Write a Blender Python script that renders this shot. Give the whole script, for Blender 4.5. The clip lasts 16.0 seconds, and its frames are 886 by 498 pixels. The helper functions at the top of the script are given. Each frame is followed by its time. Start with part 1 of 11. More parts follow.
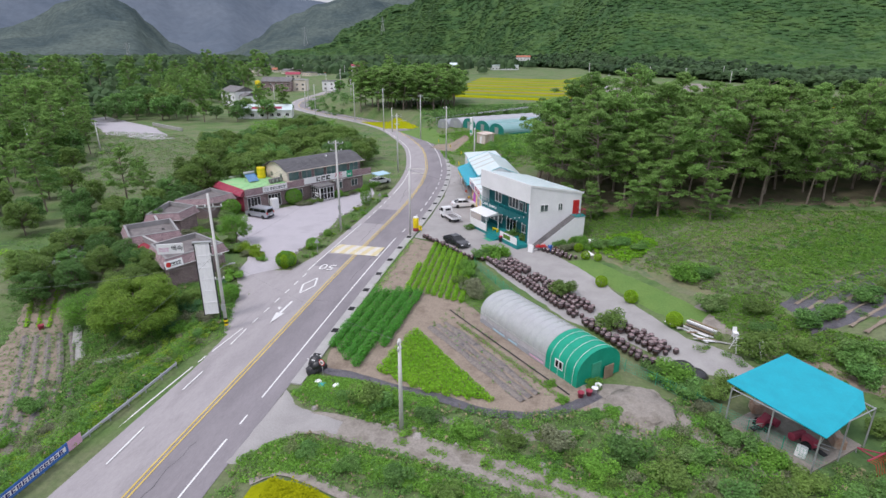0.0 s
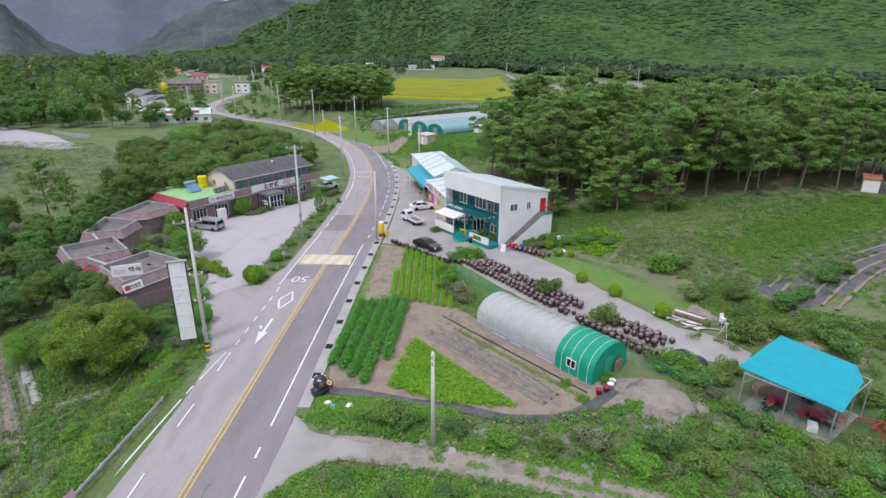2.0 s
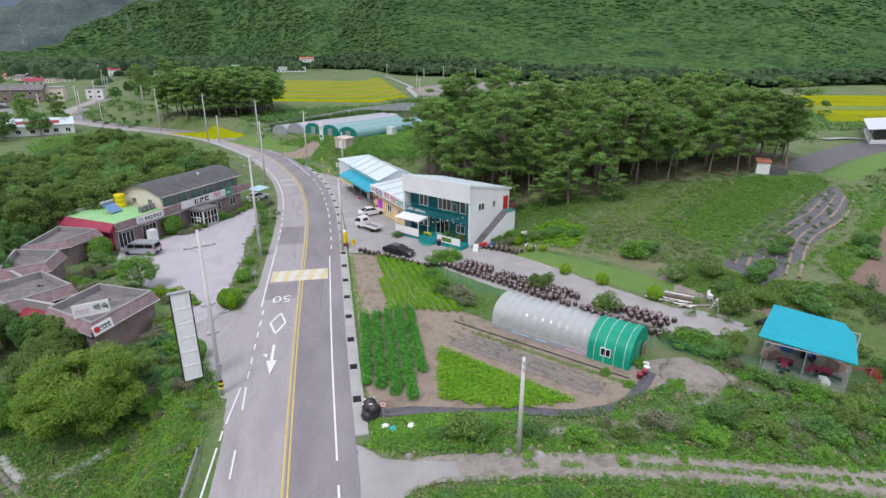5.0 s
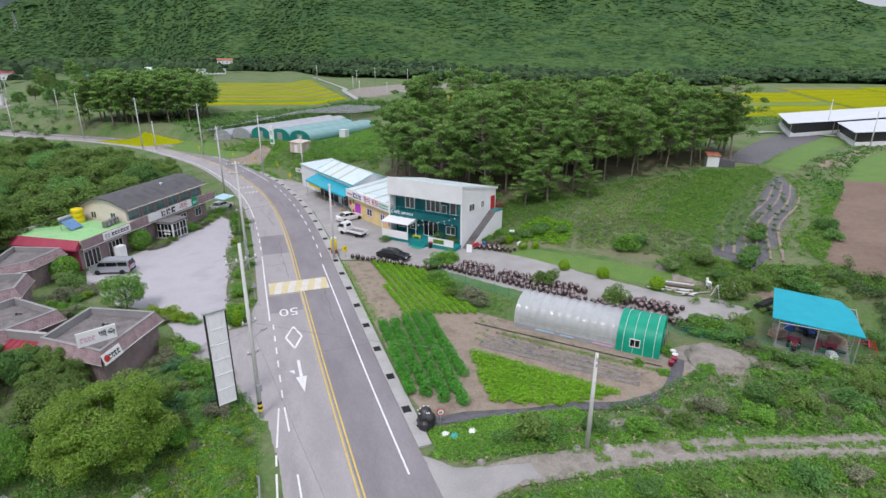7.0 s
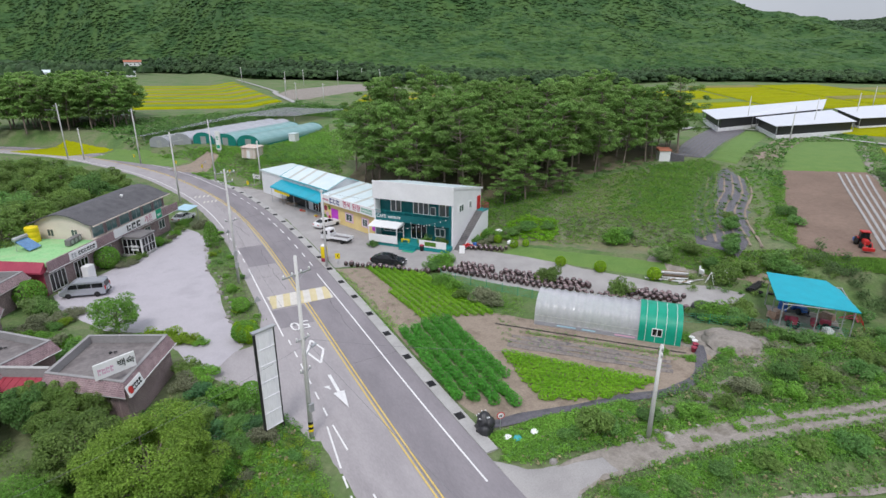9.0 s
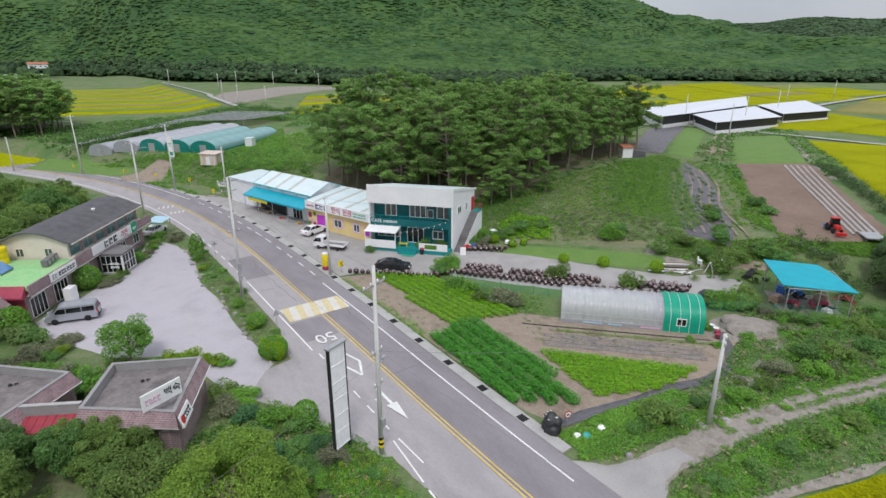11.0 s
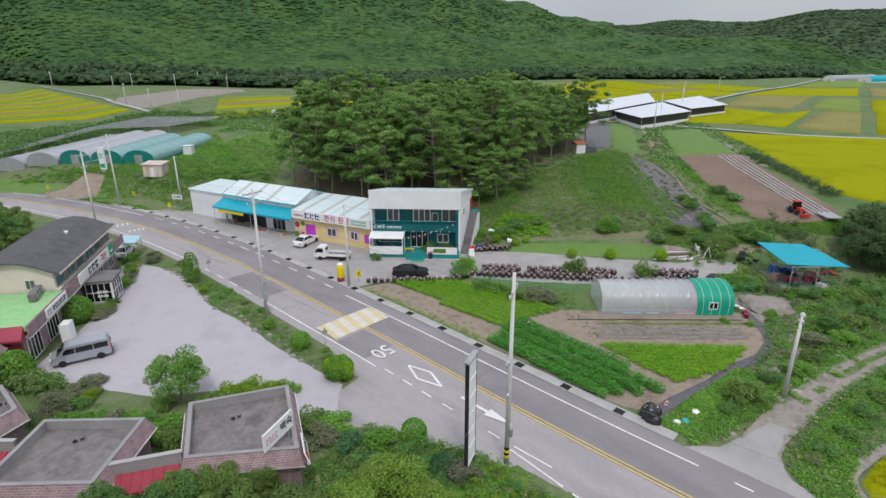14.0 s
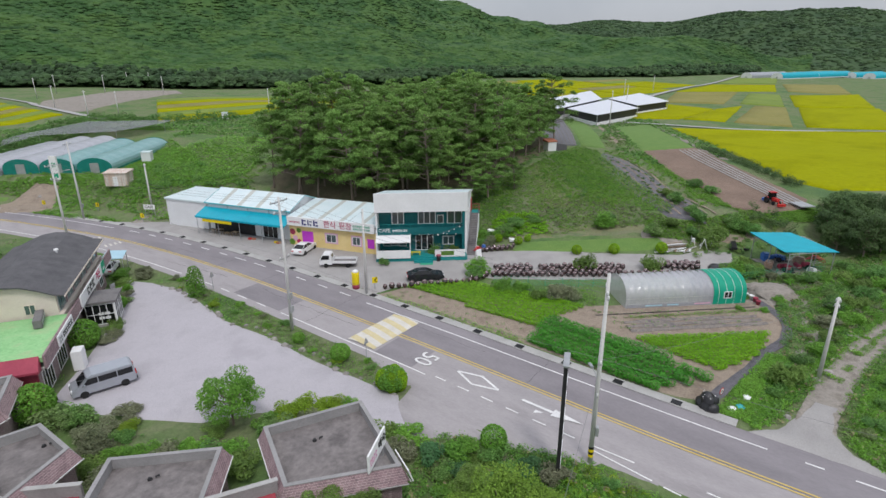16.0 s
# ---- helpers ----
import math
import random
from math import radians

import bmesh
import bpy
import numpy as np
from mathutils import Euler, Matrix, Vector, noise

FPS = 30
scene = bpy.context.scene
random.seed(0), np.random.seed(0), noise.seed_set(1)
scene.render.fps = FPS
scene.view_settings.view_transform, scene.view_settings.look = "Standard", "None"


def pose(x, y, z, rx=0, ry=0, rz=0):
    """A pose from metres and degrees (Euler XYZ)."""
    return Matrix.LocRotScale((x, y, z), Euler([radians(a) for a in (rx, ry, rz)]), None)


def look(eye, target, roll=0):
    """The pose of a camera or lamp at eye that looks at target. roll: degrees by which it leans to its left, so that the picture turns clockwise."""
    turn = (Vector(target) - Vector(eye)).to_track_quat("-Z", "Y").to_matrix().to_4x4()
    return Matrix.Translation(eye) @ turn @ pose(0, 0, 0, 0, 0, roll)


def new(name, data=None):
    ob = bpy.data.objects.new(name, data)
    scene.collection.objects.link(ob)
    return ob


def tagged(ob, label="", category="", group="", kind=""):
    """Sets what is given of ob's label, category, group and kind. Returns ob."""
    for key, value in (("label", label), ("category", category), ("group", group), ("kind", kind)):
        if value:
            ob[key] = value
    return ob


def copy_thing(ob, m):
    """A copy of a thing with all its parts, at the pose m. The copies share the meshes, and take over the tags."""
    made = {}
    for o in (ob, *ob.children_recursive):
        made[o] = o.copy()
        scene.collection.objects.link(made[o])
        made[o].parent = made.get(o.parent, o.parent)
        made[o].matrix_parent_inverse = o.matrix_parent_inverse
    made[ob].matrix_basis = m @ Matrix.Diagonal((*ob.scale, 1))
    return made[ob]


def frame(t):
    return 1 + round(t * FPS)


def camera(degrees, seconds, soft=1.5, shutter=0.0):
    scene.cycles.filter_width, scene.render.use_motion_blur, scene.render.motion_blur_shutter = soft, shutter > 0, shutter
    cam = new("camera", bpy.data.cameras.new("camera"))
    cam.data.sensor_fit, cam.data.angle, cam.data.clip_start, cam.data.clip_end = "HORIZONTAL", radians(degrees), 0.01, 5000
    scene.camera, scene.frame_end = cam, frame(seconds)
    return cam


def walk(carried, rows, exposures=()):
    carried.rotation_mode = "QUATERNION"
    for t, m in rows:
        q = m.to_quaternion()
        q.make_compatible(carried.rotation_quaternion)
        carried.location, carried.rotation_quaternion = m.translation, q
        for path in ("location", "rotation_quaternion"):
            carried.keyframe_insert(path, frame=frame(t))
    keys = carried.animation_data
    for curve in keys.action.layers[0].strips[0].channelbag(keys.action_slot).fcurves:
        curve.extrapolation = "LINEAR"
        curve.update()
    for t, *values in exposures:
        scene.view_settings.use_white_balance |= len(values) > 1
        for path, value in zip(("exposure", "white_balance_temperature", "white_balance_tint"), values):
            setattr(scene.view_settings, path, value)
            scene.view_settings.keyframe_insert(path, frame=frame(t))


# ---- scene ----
cam = camera(77.7, 16.0)
# seconds, eye x y z, and the turn rx ry rz
PATH = [
    (0.0, 4.211, -0.575, 27.681, 70.07, 0.23, 11.62),
    (0.5, 2.406, -0.466, 27.674, 70.08, 0.23, 8.80),
    (1.0, 0.446, -0.351, 27.664, 70.09, 0.23, 7.07),
    (1.5, -1.637, -0.215, 27.651, 70.10, 0.22, 5.10),
    (2.0, -3.820, -0.045, 27.635, 70.12, 0.22, 2.57),
    (2.5, -6.077, 0.172, 27.618, 70.14, 0.21, 0.04),
    (3.0, -8.388, 0.445, 27.599, 70.16, 0.21, -2.38),
    (3.5, -10.736, 0.784, 27.579, 70.19, 0.20, -4.75),
    (4.0, -13.105, 1.195, 27.558, 70.22, 0.19, -7.01),
    (6.5, -24.874, 4.488, 27.455, 70.37, 0.14, -17.30),
    (7.0, -27.160, 5.408, 27.436, 70.41, 0.13, -19.37),
    (7.5, -29.411, 6.414, 27.420, 70.44, 0.12, -21.46),
    (8.0, -31.627, 7.506, 27.406, 70.47, 0.10, -23.54),
    (8.5, -33.804, 8.682, 27.394, 70.50, 0.09, -25.59),
    (9.0, -35.943, 9.938, 27.385, 70.52, 0.07, -27.65),
    (11.5, -46.027, 17.314, 27.396, 70.62, -0.02, -36.76),
    (12.0, -47.917, 18.984, 27.412, 70.62, -0.04, -38.30),
    (12.5, -49.761, 20.712, 27.434, 70.63, -0.06, -39.92),
    (13.0, -51.555, 22.494, 27.461, 70.62, -0.08, -41.85),
    (13.5, -53.295, 24.328, 27.494, 70.62, -0.11, -43.80),
    (14.0, -54.976, 26.213, 27.534, 70.60, -0.13, -45.73),
    (14.5, -56.592, 28.147, 27.581, 70.58, -0.16, -47.67),
    (15.0, -58.132, 30.130, 27.635, 70.55, -0.18, -49.53),
    (15.5, -59.586, 32.163, 27.697, 70.52, -0.21, -51.11),
    (16.0, -60.943, 34.247, 27.767, 70.48, -0.23, -52.59),
]
walk(cam, [(t, pose(x, y, z, rx, 0, rz) @ pose(0, 0, 0, 0, 0, roll)) for t, x, y, z, rx, roll, rz in PATH], [(0.0, 0.06, 6280, 15.0), (4.0, 0.05, 6280, 13.5), (8.0, 0.03, 6300, 11.5), (12.0, -0.07, 6400, 9.5), (16.0, -0.15, 6400, 9.5)])

# ---- light ----
SUN_ELEVATION, SUN_AZIMUTH = 58.0, 215.0  # degrees above the horizon, clockwise from +y
world = bpy.data.worlds.new("world")
scene.world = world
world.use_nodes = True
wt = world.node_tree
sky = wt.nodes.new("ShaderNodeTexSky")
sky.sky_type, sky.sun_disc = "NISHITA", False
sky.sun_elevation, sky.sun_rotation = radians(SUN_ELEVATION), radians(SUN_AZIMUTH)
sky.air_density, sky.dust_density, sky.ozone_density = 1.0, 3.0, 1.0
cloud_coord = wt.nodes.new("ShaderNodeTexCoord")
cloud_noise = wt.nodes.new("ShaderNodeTexNoise")
cloud_noise.inputs["Scale"].default_value, cloud_noise.inputs["Detail"].default_value = 3.0, 6.0
cloud_ramp = wt.nodes.new("ShaderNodeValToRGB")
cloud_ramp.color_ramp.elements[0].color, cloud_ramp.color_ramp.elements[1].color = (6.5, 6.9, 7.7, 1), (9.2, 9.4, 10.0, 1)
cloud_ramp.color_ramp.elements[0].position, cloud_ramp.color_ramp.elements[1].position = 0.3, 0.7
cloud_mix = wt.nodes.new("ShaderNodeMix")
cloud_mix.data_type = "RGBA"
cloud_mix.inputs["Factor"].default_value = 0.8
wt.links.new(cloud_coord.outputs["Generated"], cloud_noise.inputs["Vector"])
wt.links.new(cloud_noise.outputs["Fac"], cloud_ramp.inputs["Fac"])
wt.links.new(sky.outputs["Color"], cloud_mix.inputs[6])
wt.links.new(cloud_ramp.outputs["Color"], cloud_mix.inputs[7])
# an overcast sky is brighter overhead than at the horizon
sky_axes = wt.nodes.new("ShaderNodeSeparateXYZ")
sky_rise = wt.nodes.new("ShaderNodeMapRange")
sky_rise.inputs["From Min"].default_value, sky_rise.inputs["From Max"].default_value = 0.0, 0.8
sky_rise.inputs["To Min"].default_value, sky_rise.inputs["To Max"].default_value = 0.66, 1.3
sky_scale = wt.nodes.new("ShaderNodeVectorMath")
sky_scale.operation = "SCALE"
wt.links.new(cloud_coord.outputs["Generated"], sky_axes.inputs["Vector"])
wt.links.new(sky_axes.outputs["Z"], sky_rise.inputs["Value"])
wt.links.new(cloud_mix.outputs[2], sky_scale.inputs[0])
wt.links.new(sky_rise.outputs["Result"], sky_scale.inputs["Scale"])
wt.links.new(sky_scale.outputs["Vector"], wt.nodes["Background"].inputs["Color"])
wt.nodes["Background"].inputs["Strength"].default_value = 0.112

sun_data = bpy.data.lights.new("sun", "SUN")
sun_data.energy, sun_data.angle, sun_data.color = 1.5, radians(12), (1.0, 0.965, 0.93)
sun = new("sun", sun_data)
_a, _e = radians(SUN_AZIMUTH), radians(SUN_ELEVATION)
sun.matrix_world = look((60 * math.sin(_a) * math.cos(_e), 60 * math.cos(_a) * math.cos(_e), 60 * math.sin(_e)), (0, 0, 0))


# ---- materials ----
def mat(name, cols, scale=0.5, fine=6.0, rough=0.8, metal=0.0, bump=0.0, spec=0.3, local=False, rand=0.0, island=0.0, grain=0.25, stretch=(1, 1, 1), thin=0.0):
    """A surface whose colour wanders between cols in large patches, with a finer grain and relief. rand, island: variation by object, by piece; thin: how far light shines through, as in leaves."""
    m = bpy.data.materials.new(name)
    m.use_nodes = True
    t, n = m.node_tree, m.node_tree.nodes
    b = n["Principled BSDF"]
    if local:
        src = n.new("ShaderNodeTexCoord").outputs["Object"]
    else:
        src = n.new("ShaderNodeNewGeometry").outputs["Position"]
    mp = n.new("ShaderNodeMapping")
    mp.inputs["Scale"].default_value = stretch
    t.links.new(src, mp.inputs["Vector"])
    big = n.new("ShaderNodeTexNoise")
    big.inputs["Scale"].default_value, big.inputs["Detail"].default_value = scale, 5
    big.inputs["Roughness"].default_value = 0.62
    t.links.new(mp.outputs["Vector"], big.inputs["Vector"])
    ramp = n.new("ShaderNodeValToRGB")
    cr = ramp.color_ramp
    cr.elements[0].position, cr.elements[1].position = 0.33, 0.67
    cr.elements[0].color, cr.elements[1].color = (*cols[0], 1), (*cols[-1], 1)
    for i, c in enumerate(cols[1:-1]):
        cr.elements.new(0.33 + 0.34 * (i + 1) / (len(cols) - 1)).color = (*c, 1)
    t.links.new(big.outputs["Fac"], ramp.inputs["Fac"])
    small = n.new("ShaderNodeTexNoise")
    small.inputs["Scale"].default_value, small.inputs["Detail"].default_value = fine, 6
    small.inputs["Roughness"].default_value = 0.7
    t.links.new(mp.outputs["Vector"], small.inputs["Vector"])
    shade = n.new("ShaderNodeMapRange")
    shade.inputs["From Min"].default_value, shade.inputs["From Max"].default_value = 0.25, 0.75
    shade.inputs["To Min"].default_value, shade.inputs["To Max"].default_value = 1 - grain, 1 + grain
    t.links.new(small.outputs["Fac"], shade.inputs["Value"])
    hsv = n.new("ShaderNodeHueSaturation")
    t.links.new(ramp.outputs["Color"], hsv.inputs["Color"])
    value = shade.outputs["Result"]
    for amount, node, out in ((rand, "ShaderNodeObjectInfo", "Random"), (island, "ShaderNodeNewGeometry", "Random Per Island")):
        if amount:
            r = n.new("ShaderNodeMapRange")
            r.inputs["To Min"].default_value, r.inputs["To Max"].default_value = 1 - amount, 1 + amount
            t.links.new(n.new(node).outputs[out], r.inputs["Value"])
            mul = n.new("ShaderNodeMath")
            mul.operation = "MULTIPLY"
            t.links.new(value, mul.inputs[0])
            t.links.new(r.outputs["Result"], mul.inputs[1])
            value = mul.outputs["Value"]
    t.links.new(value, hsv.inputs["Value"])
    t.links.new(hsv.outputs["Color"], b.inputs["Base Color"])
    b.inputs["Roughness"].default_value, b.inputs["Metallic"].default_value = rough, metal
    b.inputs["Specular IOR Level"].default_value = spec
    if bump:
        bp = n.new("ShaderNodeBump")
        bp.inputs["Strength"].default_value, bp.inputs["Distance"].default_value = bump, 0.5 / fine
        t.links.new(small.outputs["Fac"], bp.inputs["Height"])
        t.links.new(bp.outputs["Normal"], b.inputs["Normal"])
    if thin:
        glow = n.new("ShaderNodeBsdfTranslucent")
        mix = n.new("ShaderNodeMixShader")
        mix.inputs["Fac"].default_value = thin
        t.links.new(hsv.outputs["Color"], glow.inputs["Color"])
        t.links.new(b.outputs["BSDF"], mix.inputs[1])
        t.links.new(glow.outputs["BSDF"], mix.inputs[2])
        t.links.new(mix.outputs["Shader"], n["Material Output"].inputs["Surface"])
    return m


def sheet_metal(name, cols, pitch=0.25, rough=0.4, axis="X", spec=0.5):
    """Painted profiled sheet: ribs across one local axis."""
    m = mat(name, cols, scale=0.6, fine=5, rough=rough, spec=spec, local=True, grain=0.06)
    t, n = m.node_tree, m.node_tree.nodes
    tc = n.new("ShaderNodeTexCoord")
    w = n.new("ShaderNodeTexWave")
    w.wave_type, w.bands_direction, w.wave_profile = "BANDS", axis, "SAW"
    w.inputs["Scale"].default_value = 0.314 / pitch
    t.links.new(tc.outputs["Object"], w.inputs["Vector"])
    bp = n.new("ShaderNodeBump")
    bp.inputs["Strength"].default_value, bp.inputs["Distance"].default_value = 0.5, 0.03
    t.links.new(w.outputs["Color"], bp.inputs["Height"])
    t.links.new(bp.outputs["Normal"], n["Principled BSDF"].inputs["Normal"])
    return m


def brickwork(name, c1, c2, mortar, w=0.24, h=0.085):
    """Laid brick: courses along the wall and up it, with recessed joints."""
    m = mat(name, (c1, c2), scale=0.8, fine=9, bump=0.0, grain=0.2, local=True)
    t, n = m.node_tree, m.node_tree.nodes
    tc, ax, add, put = n.new("ShaderNodeTexCoord"), n.new("ShaderNodeSeparateXYZ"), n.new("ShaderNodeMath"), n.new("ShaderNodeCombineXYZ")
    t.links.new(tc.outputs["Object"], ax.inputs["Vector"])
    t.links.new(ax.outputs["X"], add.inputs[0])
    t.links.new(ax.outputs["Y"], add.inputs[1])
    t.links.new(add.outputs["Value"], put.inputs["X"])
    t.links.new(ax.outputs["Z"], put.inputs["Y"])
    br = n.new("ShaderNodeTexBrick")
    br.inputs["Scale"].default_value, br.inputs["Brick Width"].default_value, br.inputs["Row Height"].default_value, br.inputs["Mortar Size"].default_value = 1.0, w, h, 0.012
    br.inputs["Color1"].default_value, br.inputs["Color2"].default_value, br.inputs["Mortar"].default_value = (0.8, 0.8, 0.8, 1), (1.15, 1.1, 1.1, 1), (*mortar, 1)
    t.links.new(put.outputs["Vector"], br.inputs["Vector"])
    hsv, b = [q for q in n if q.bl_idname == "ShaderNodeHueSaturation"][0], n["Principled BSDF"]
    mul = n.new("ShaderNodeMix")
    mul.data_type, mul.blend_type = "RGBA", "MULTIPLY"
    mul.inputs["Factor"].default_value = 1.0
    t.links.new(hsv.outputs["Color"], mul.inputs[6])
    t.links.new(br.outputs["Color"], mul.inputs[7])
    t.links.new(mul.outputs[2], b.inputs["Base Color"])
    bp = n.new("ShaderNodeBump")
    bp.invert = True
    bp.inputs["Strength"].default_value, bp.inputs["Distance"].default_value = 0.5, 0.01
    t.links.new(br.outputs["Fac"], bp.inputs["Height"])
    t.links.new(bp.outputs["Normal"], b.inputs["Normal"])
    return m


def glassy(name, colour, rough=0.08):
    """Window glass backed by a dim room."""
    m = mat(name, (colour, tuple(c * 1.5 for c in colour)), scale=0.7, fine=3, rough=rough, spec=0.8, grain=0.2)
    m.node_tree.nodes["Principled BSDF"].inputs["Coat Weight"].default_value = 0.3
    return m


def film(name, colour, alpha, rough=0.25):
    """Thin plastic film: some light goes straight through."""
    m = mat(name, (colour, tuple(min(1, c * 1.12) for c in colour)), scale=1.2, fine=7, rough=rough, spec=0.6, local=True, grain=0.1, bump=0.15)
    m.node_tree.nodes["Principled BSDF"].inputs["Alpha"].default_value = alpha
    return m


# ground and road
M_GRASS = mat("rough_grass", ((0.072, 0.135, 0.046), (0.105, 0.172, 0.052), (0.155, 0.178, 0.09), (0.088, 0.15, 0.047)), scale=0.09, fine=2.2, bump=0.5, grain=0.3, rough=0.9)
M_MEADOW = mat("dry_meadow", ((0.095, 0.15, 0.06), (0.17, 0.175, 0.105), (0.11, 0.168, 0.064)), scale=0.16, fine=3, bump=0.4, grain=0.22, rough=0.9)
M_LAWN = mat("lawn", ((0.11, 0.20, 0.048), (0.14, 0.228, 0.056)), scale=0.4, fine=6, bump=0.4, grain=0.25, rough=0.9)
M_ASPHALT_OLD = mat("worn_asphalt", ((0.288, 0.266, 0.272), (0.358, 0.332, 0.338), (0.313, 0.29, 0.297)), scale=0.35, fine=9, bump=0.15, grain=0.12, rough=0.85, stretch=(1, 0.3, 1))
M_ASPHALT_NEW = mat("dark_asphalt", ((0.206, 0.189, 0.202), (0.27, 0.248, 0.262)), scale=0.35, fine=9, bump=0.15, grain=0.12, rough=0.85, stretch=(1, 0.3, 1))
M_CONCRETE = mat("concrete", ((0.34, 0.33, 0.32), (0.42, 0.41, 0.40)), scale=0.5, fine=7, bump=0.15, grain=0.15)
M_GRAVEL = mat("pale_gravel", ((0.385, 0.362, 0.388), (0.435, 0.41, 0.438), (0.405, 0.381, 0.408)), scale=0.22, fine=14, bump=0.4, grain=0.22, rough=0.95)
M_LOT = mat("worn_yard", ((0.30, 0.285, 0.28), (0.37, 0.355, 0.345)), scale=0.3, fine=10, bump=0.2, grain=0.16, rough=0.9)
M_DIRT = mat("bare_soil", ((0.21, 0.165, 0.128), (0.295, 0.24, 0.19), (0.24, 0.193, 0.15)), scale=0.4, fine=5, bump=0.6, grain=0.25, rough=0.95)
M_TRACK = mat("dirt_track", ((0.225, 0.20, 0.175), (0.30, 0.27, 0.24), (0.19, 0.168, 0.138)), scale=0.5, fine=5, bump=0.5, grain=0.25, rough=0.95)
M_PLOUGHED = mat("ploughed_field", ((0.185, 0.13, 0.10), (0.235, 0.168, 0.13)), scale=0.1, fine=1.5, bump=0.5, grain=0.2, rough=0.95)
M_MULCH = mat("black_mulch_film", ((0.06, 0.056, 0.066), (0.115, 0.108, 0.122), (0.085, 0.08, 0.09)), scale=0.6, fine=4, bump=0.5, grain=0.3, rough=0.45, spec=0.4)
M_YELLOW_PAINT = mat("yellow_road_paint", ((0.58, 0.42, 0.10), (0.66, 0.50, 0.16)), scale=0.8, fine=6, grain=0.15)
M_WHITE_PAINT = mat("white_road_paint", ((0.66, 0.65, 0.65), (0.78, 0.77, 0.76)), scale=0.8, fine=6, grain=0.15)
M_HUMP_YELLOW = mat("worn_hump_yellow", ((0.55, 0.47, 0.27), (0.62, 0.54, 0.34)), scale=1.2, fine=7, grain=0.15)
M_HUMP_WHITE = mat("worn_hump_white", ((0.56, 0.53, 0.48), (0.64, 0.61, 0.56)), scale=1.2, fine=7, grain=0.15)
M_RICE = mat("ripening_rice", ((0.235, 0.25, 0.003), (0.29, 0.305, 0.005), (0.26, 0.28, 0.004)), scale=0.05, fine=1.2, bump=0.5, grain=0.18, rough=0.9, spec=0.03)
M_RICE_GREEN = mat("unripe_rice", ((0.145, 0.21, 0.035), (0.19, 0.25, 0.045)), scale=0.05, fine=1.2, bump=0.5, grain=0.18, rough=0.9)
M_RICE_PALE = mat("pale_rice", ((0.20, 0.19, 0.05), (0.25, 0.225, 0.07)), scale=0.05, fine=1.0, bump=0.4, grain=0.2, rough=0.9)
M_BUND = mat("grassy_bund", ((0.07, 0.11, 0.03), (0.12, 0.15, 0.05)), scale=0.2, fine=2, bump=0.5, grain=0.3)
# foliage
M_PINE = mat("pine_needles", ((0.18, 0.325, 0.085), (0.262, 0.415, 0.115)), scale=0.14, fine=2, rough=0.7, island=0.3, rand=0.16, grain=0.3, thin=0.5)
M_LEAF = mat("broad_leaves", ((0.12, 0.262, 0.07), (0.18, 0.335, 0.09)), scale=0.3, fine=2, rough=0.6, island=0.35, rand=0.25, grain=0.3, thin=0.45)
M_LEAF_BRIGHT = mat("bright_leaves", ((0.145, 0.33, 0.048), (0.205, 0.40, 0.062)), scale=0.3, fine=2, rough=0.6, island=0.35, rand=0.18, grain=0.25, thin=0.45)
M_LEAF_BANK = mat("bank_tree_leaves", ((0.165, 0.285, 0.04), (0.235, 0.36, 0.055)), scale=0.5, fine=2, rough=0.6, island=0.4, rand=0.1, grain=0.3, thin=0.45)
M_LEAF_OLIVE = mat("olive_leaves", ((0.15, 0.255, 0.06), (0.205, 0.31, 0.075)), scale=0.3, fine=2, rough=0.65, island=0.35, rand=0.2, grain=0.3, thin=0.45)
M_WEED = mat("weeds", ((0.115, 0.25, 0.068), (0.165, 0.33, 0.078), (0.235, 0.31, 0.125)), scale=0.12, fine=2, rough=0.7, island=0.4, grain=0.3, thin=0.45)
M_LEAF_LIME = mat("lime_leaves", ((0.165, 0.365, 0.05), (0.225, 0.43, 0.065)), scale=0.3, fine=2, rough=0.6, island=0.35, rand=0.15, grain=0.25, thin=0.45)
M_LEAF_YELLOW = mat("yellow_green_leaves", ((0.24, 0.385, 0.035), (0.31, 0.435, 0.05)), scale=0.3, fine=2, rough=0.6, island=0.35, rand=0.15, grain=0.25, thin=0.5)
M_LEAF_ROUND = mat("clipped_lime_leaves", ((0.27, 0.47, 0.02), (0.34, 0.53, 0.03)), scale=0.3, fine=2, rough=0.6, island=0.3, rand=0.1, grain=0.2, thin=0.5)
M_LEAF_GREY = mat("greyish_scrub_leaves", ((0.19, 0.225, 0.12), (0.26, 0.27, 0.17)), scale=0.3, fine=2, rough=0.7, island=0.4, rand=0.2, grain=0.3, thin=0.4)
M_LEAF_BLUE = mat("blue_green_leaves", ((0.075, 0.19, 0.075), (0.11, 0.24, 0.09)), scale=0.3, fine=2, rough=0.6, island=0.35, rand=0.2, grain=0.3, thin=0.4)
M_TALL_GRASS = mat("tall_grass_blades", ((0.155, 0.33, 0.045), (0.205, 0.38, 0.06)), scale=0.2, fine=2, rough=0.7, island=0.3, grain=0.25, thin=0.5)
M_LEAF_DARK = mat("dark_dense_leaves", ((0.075, 0.14, 0.05), (0.115, 0.185, 0.062)), scale=0.3, fine=2, rough=0.6, island=0.4, rand=0.2, grain=0.3, thin=0.35)
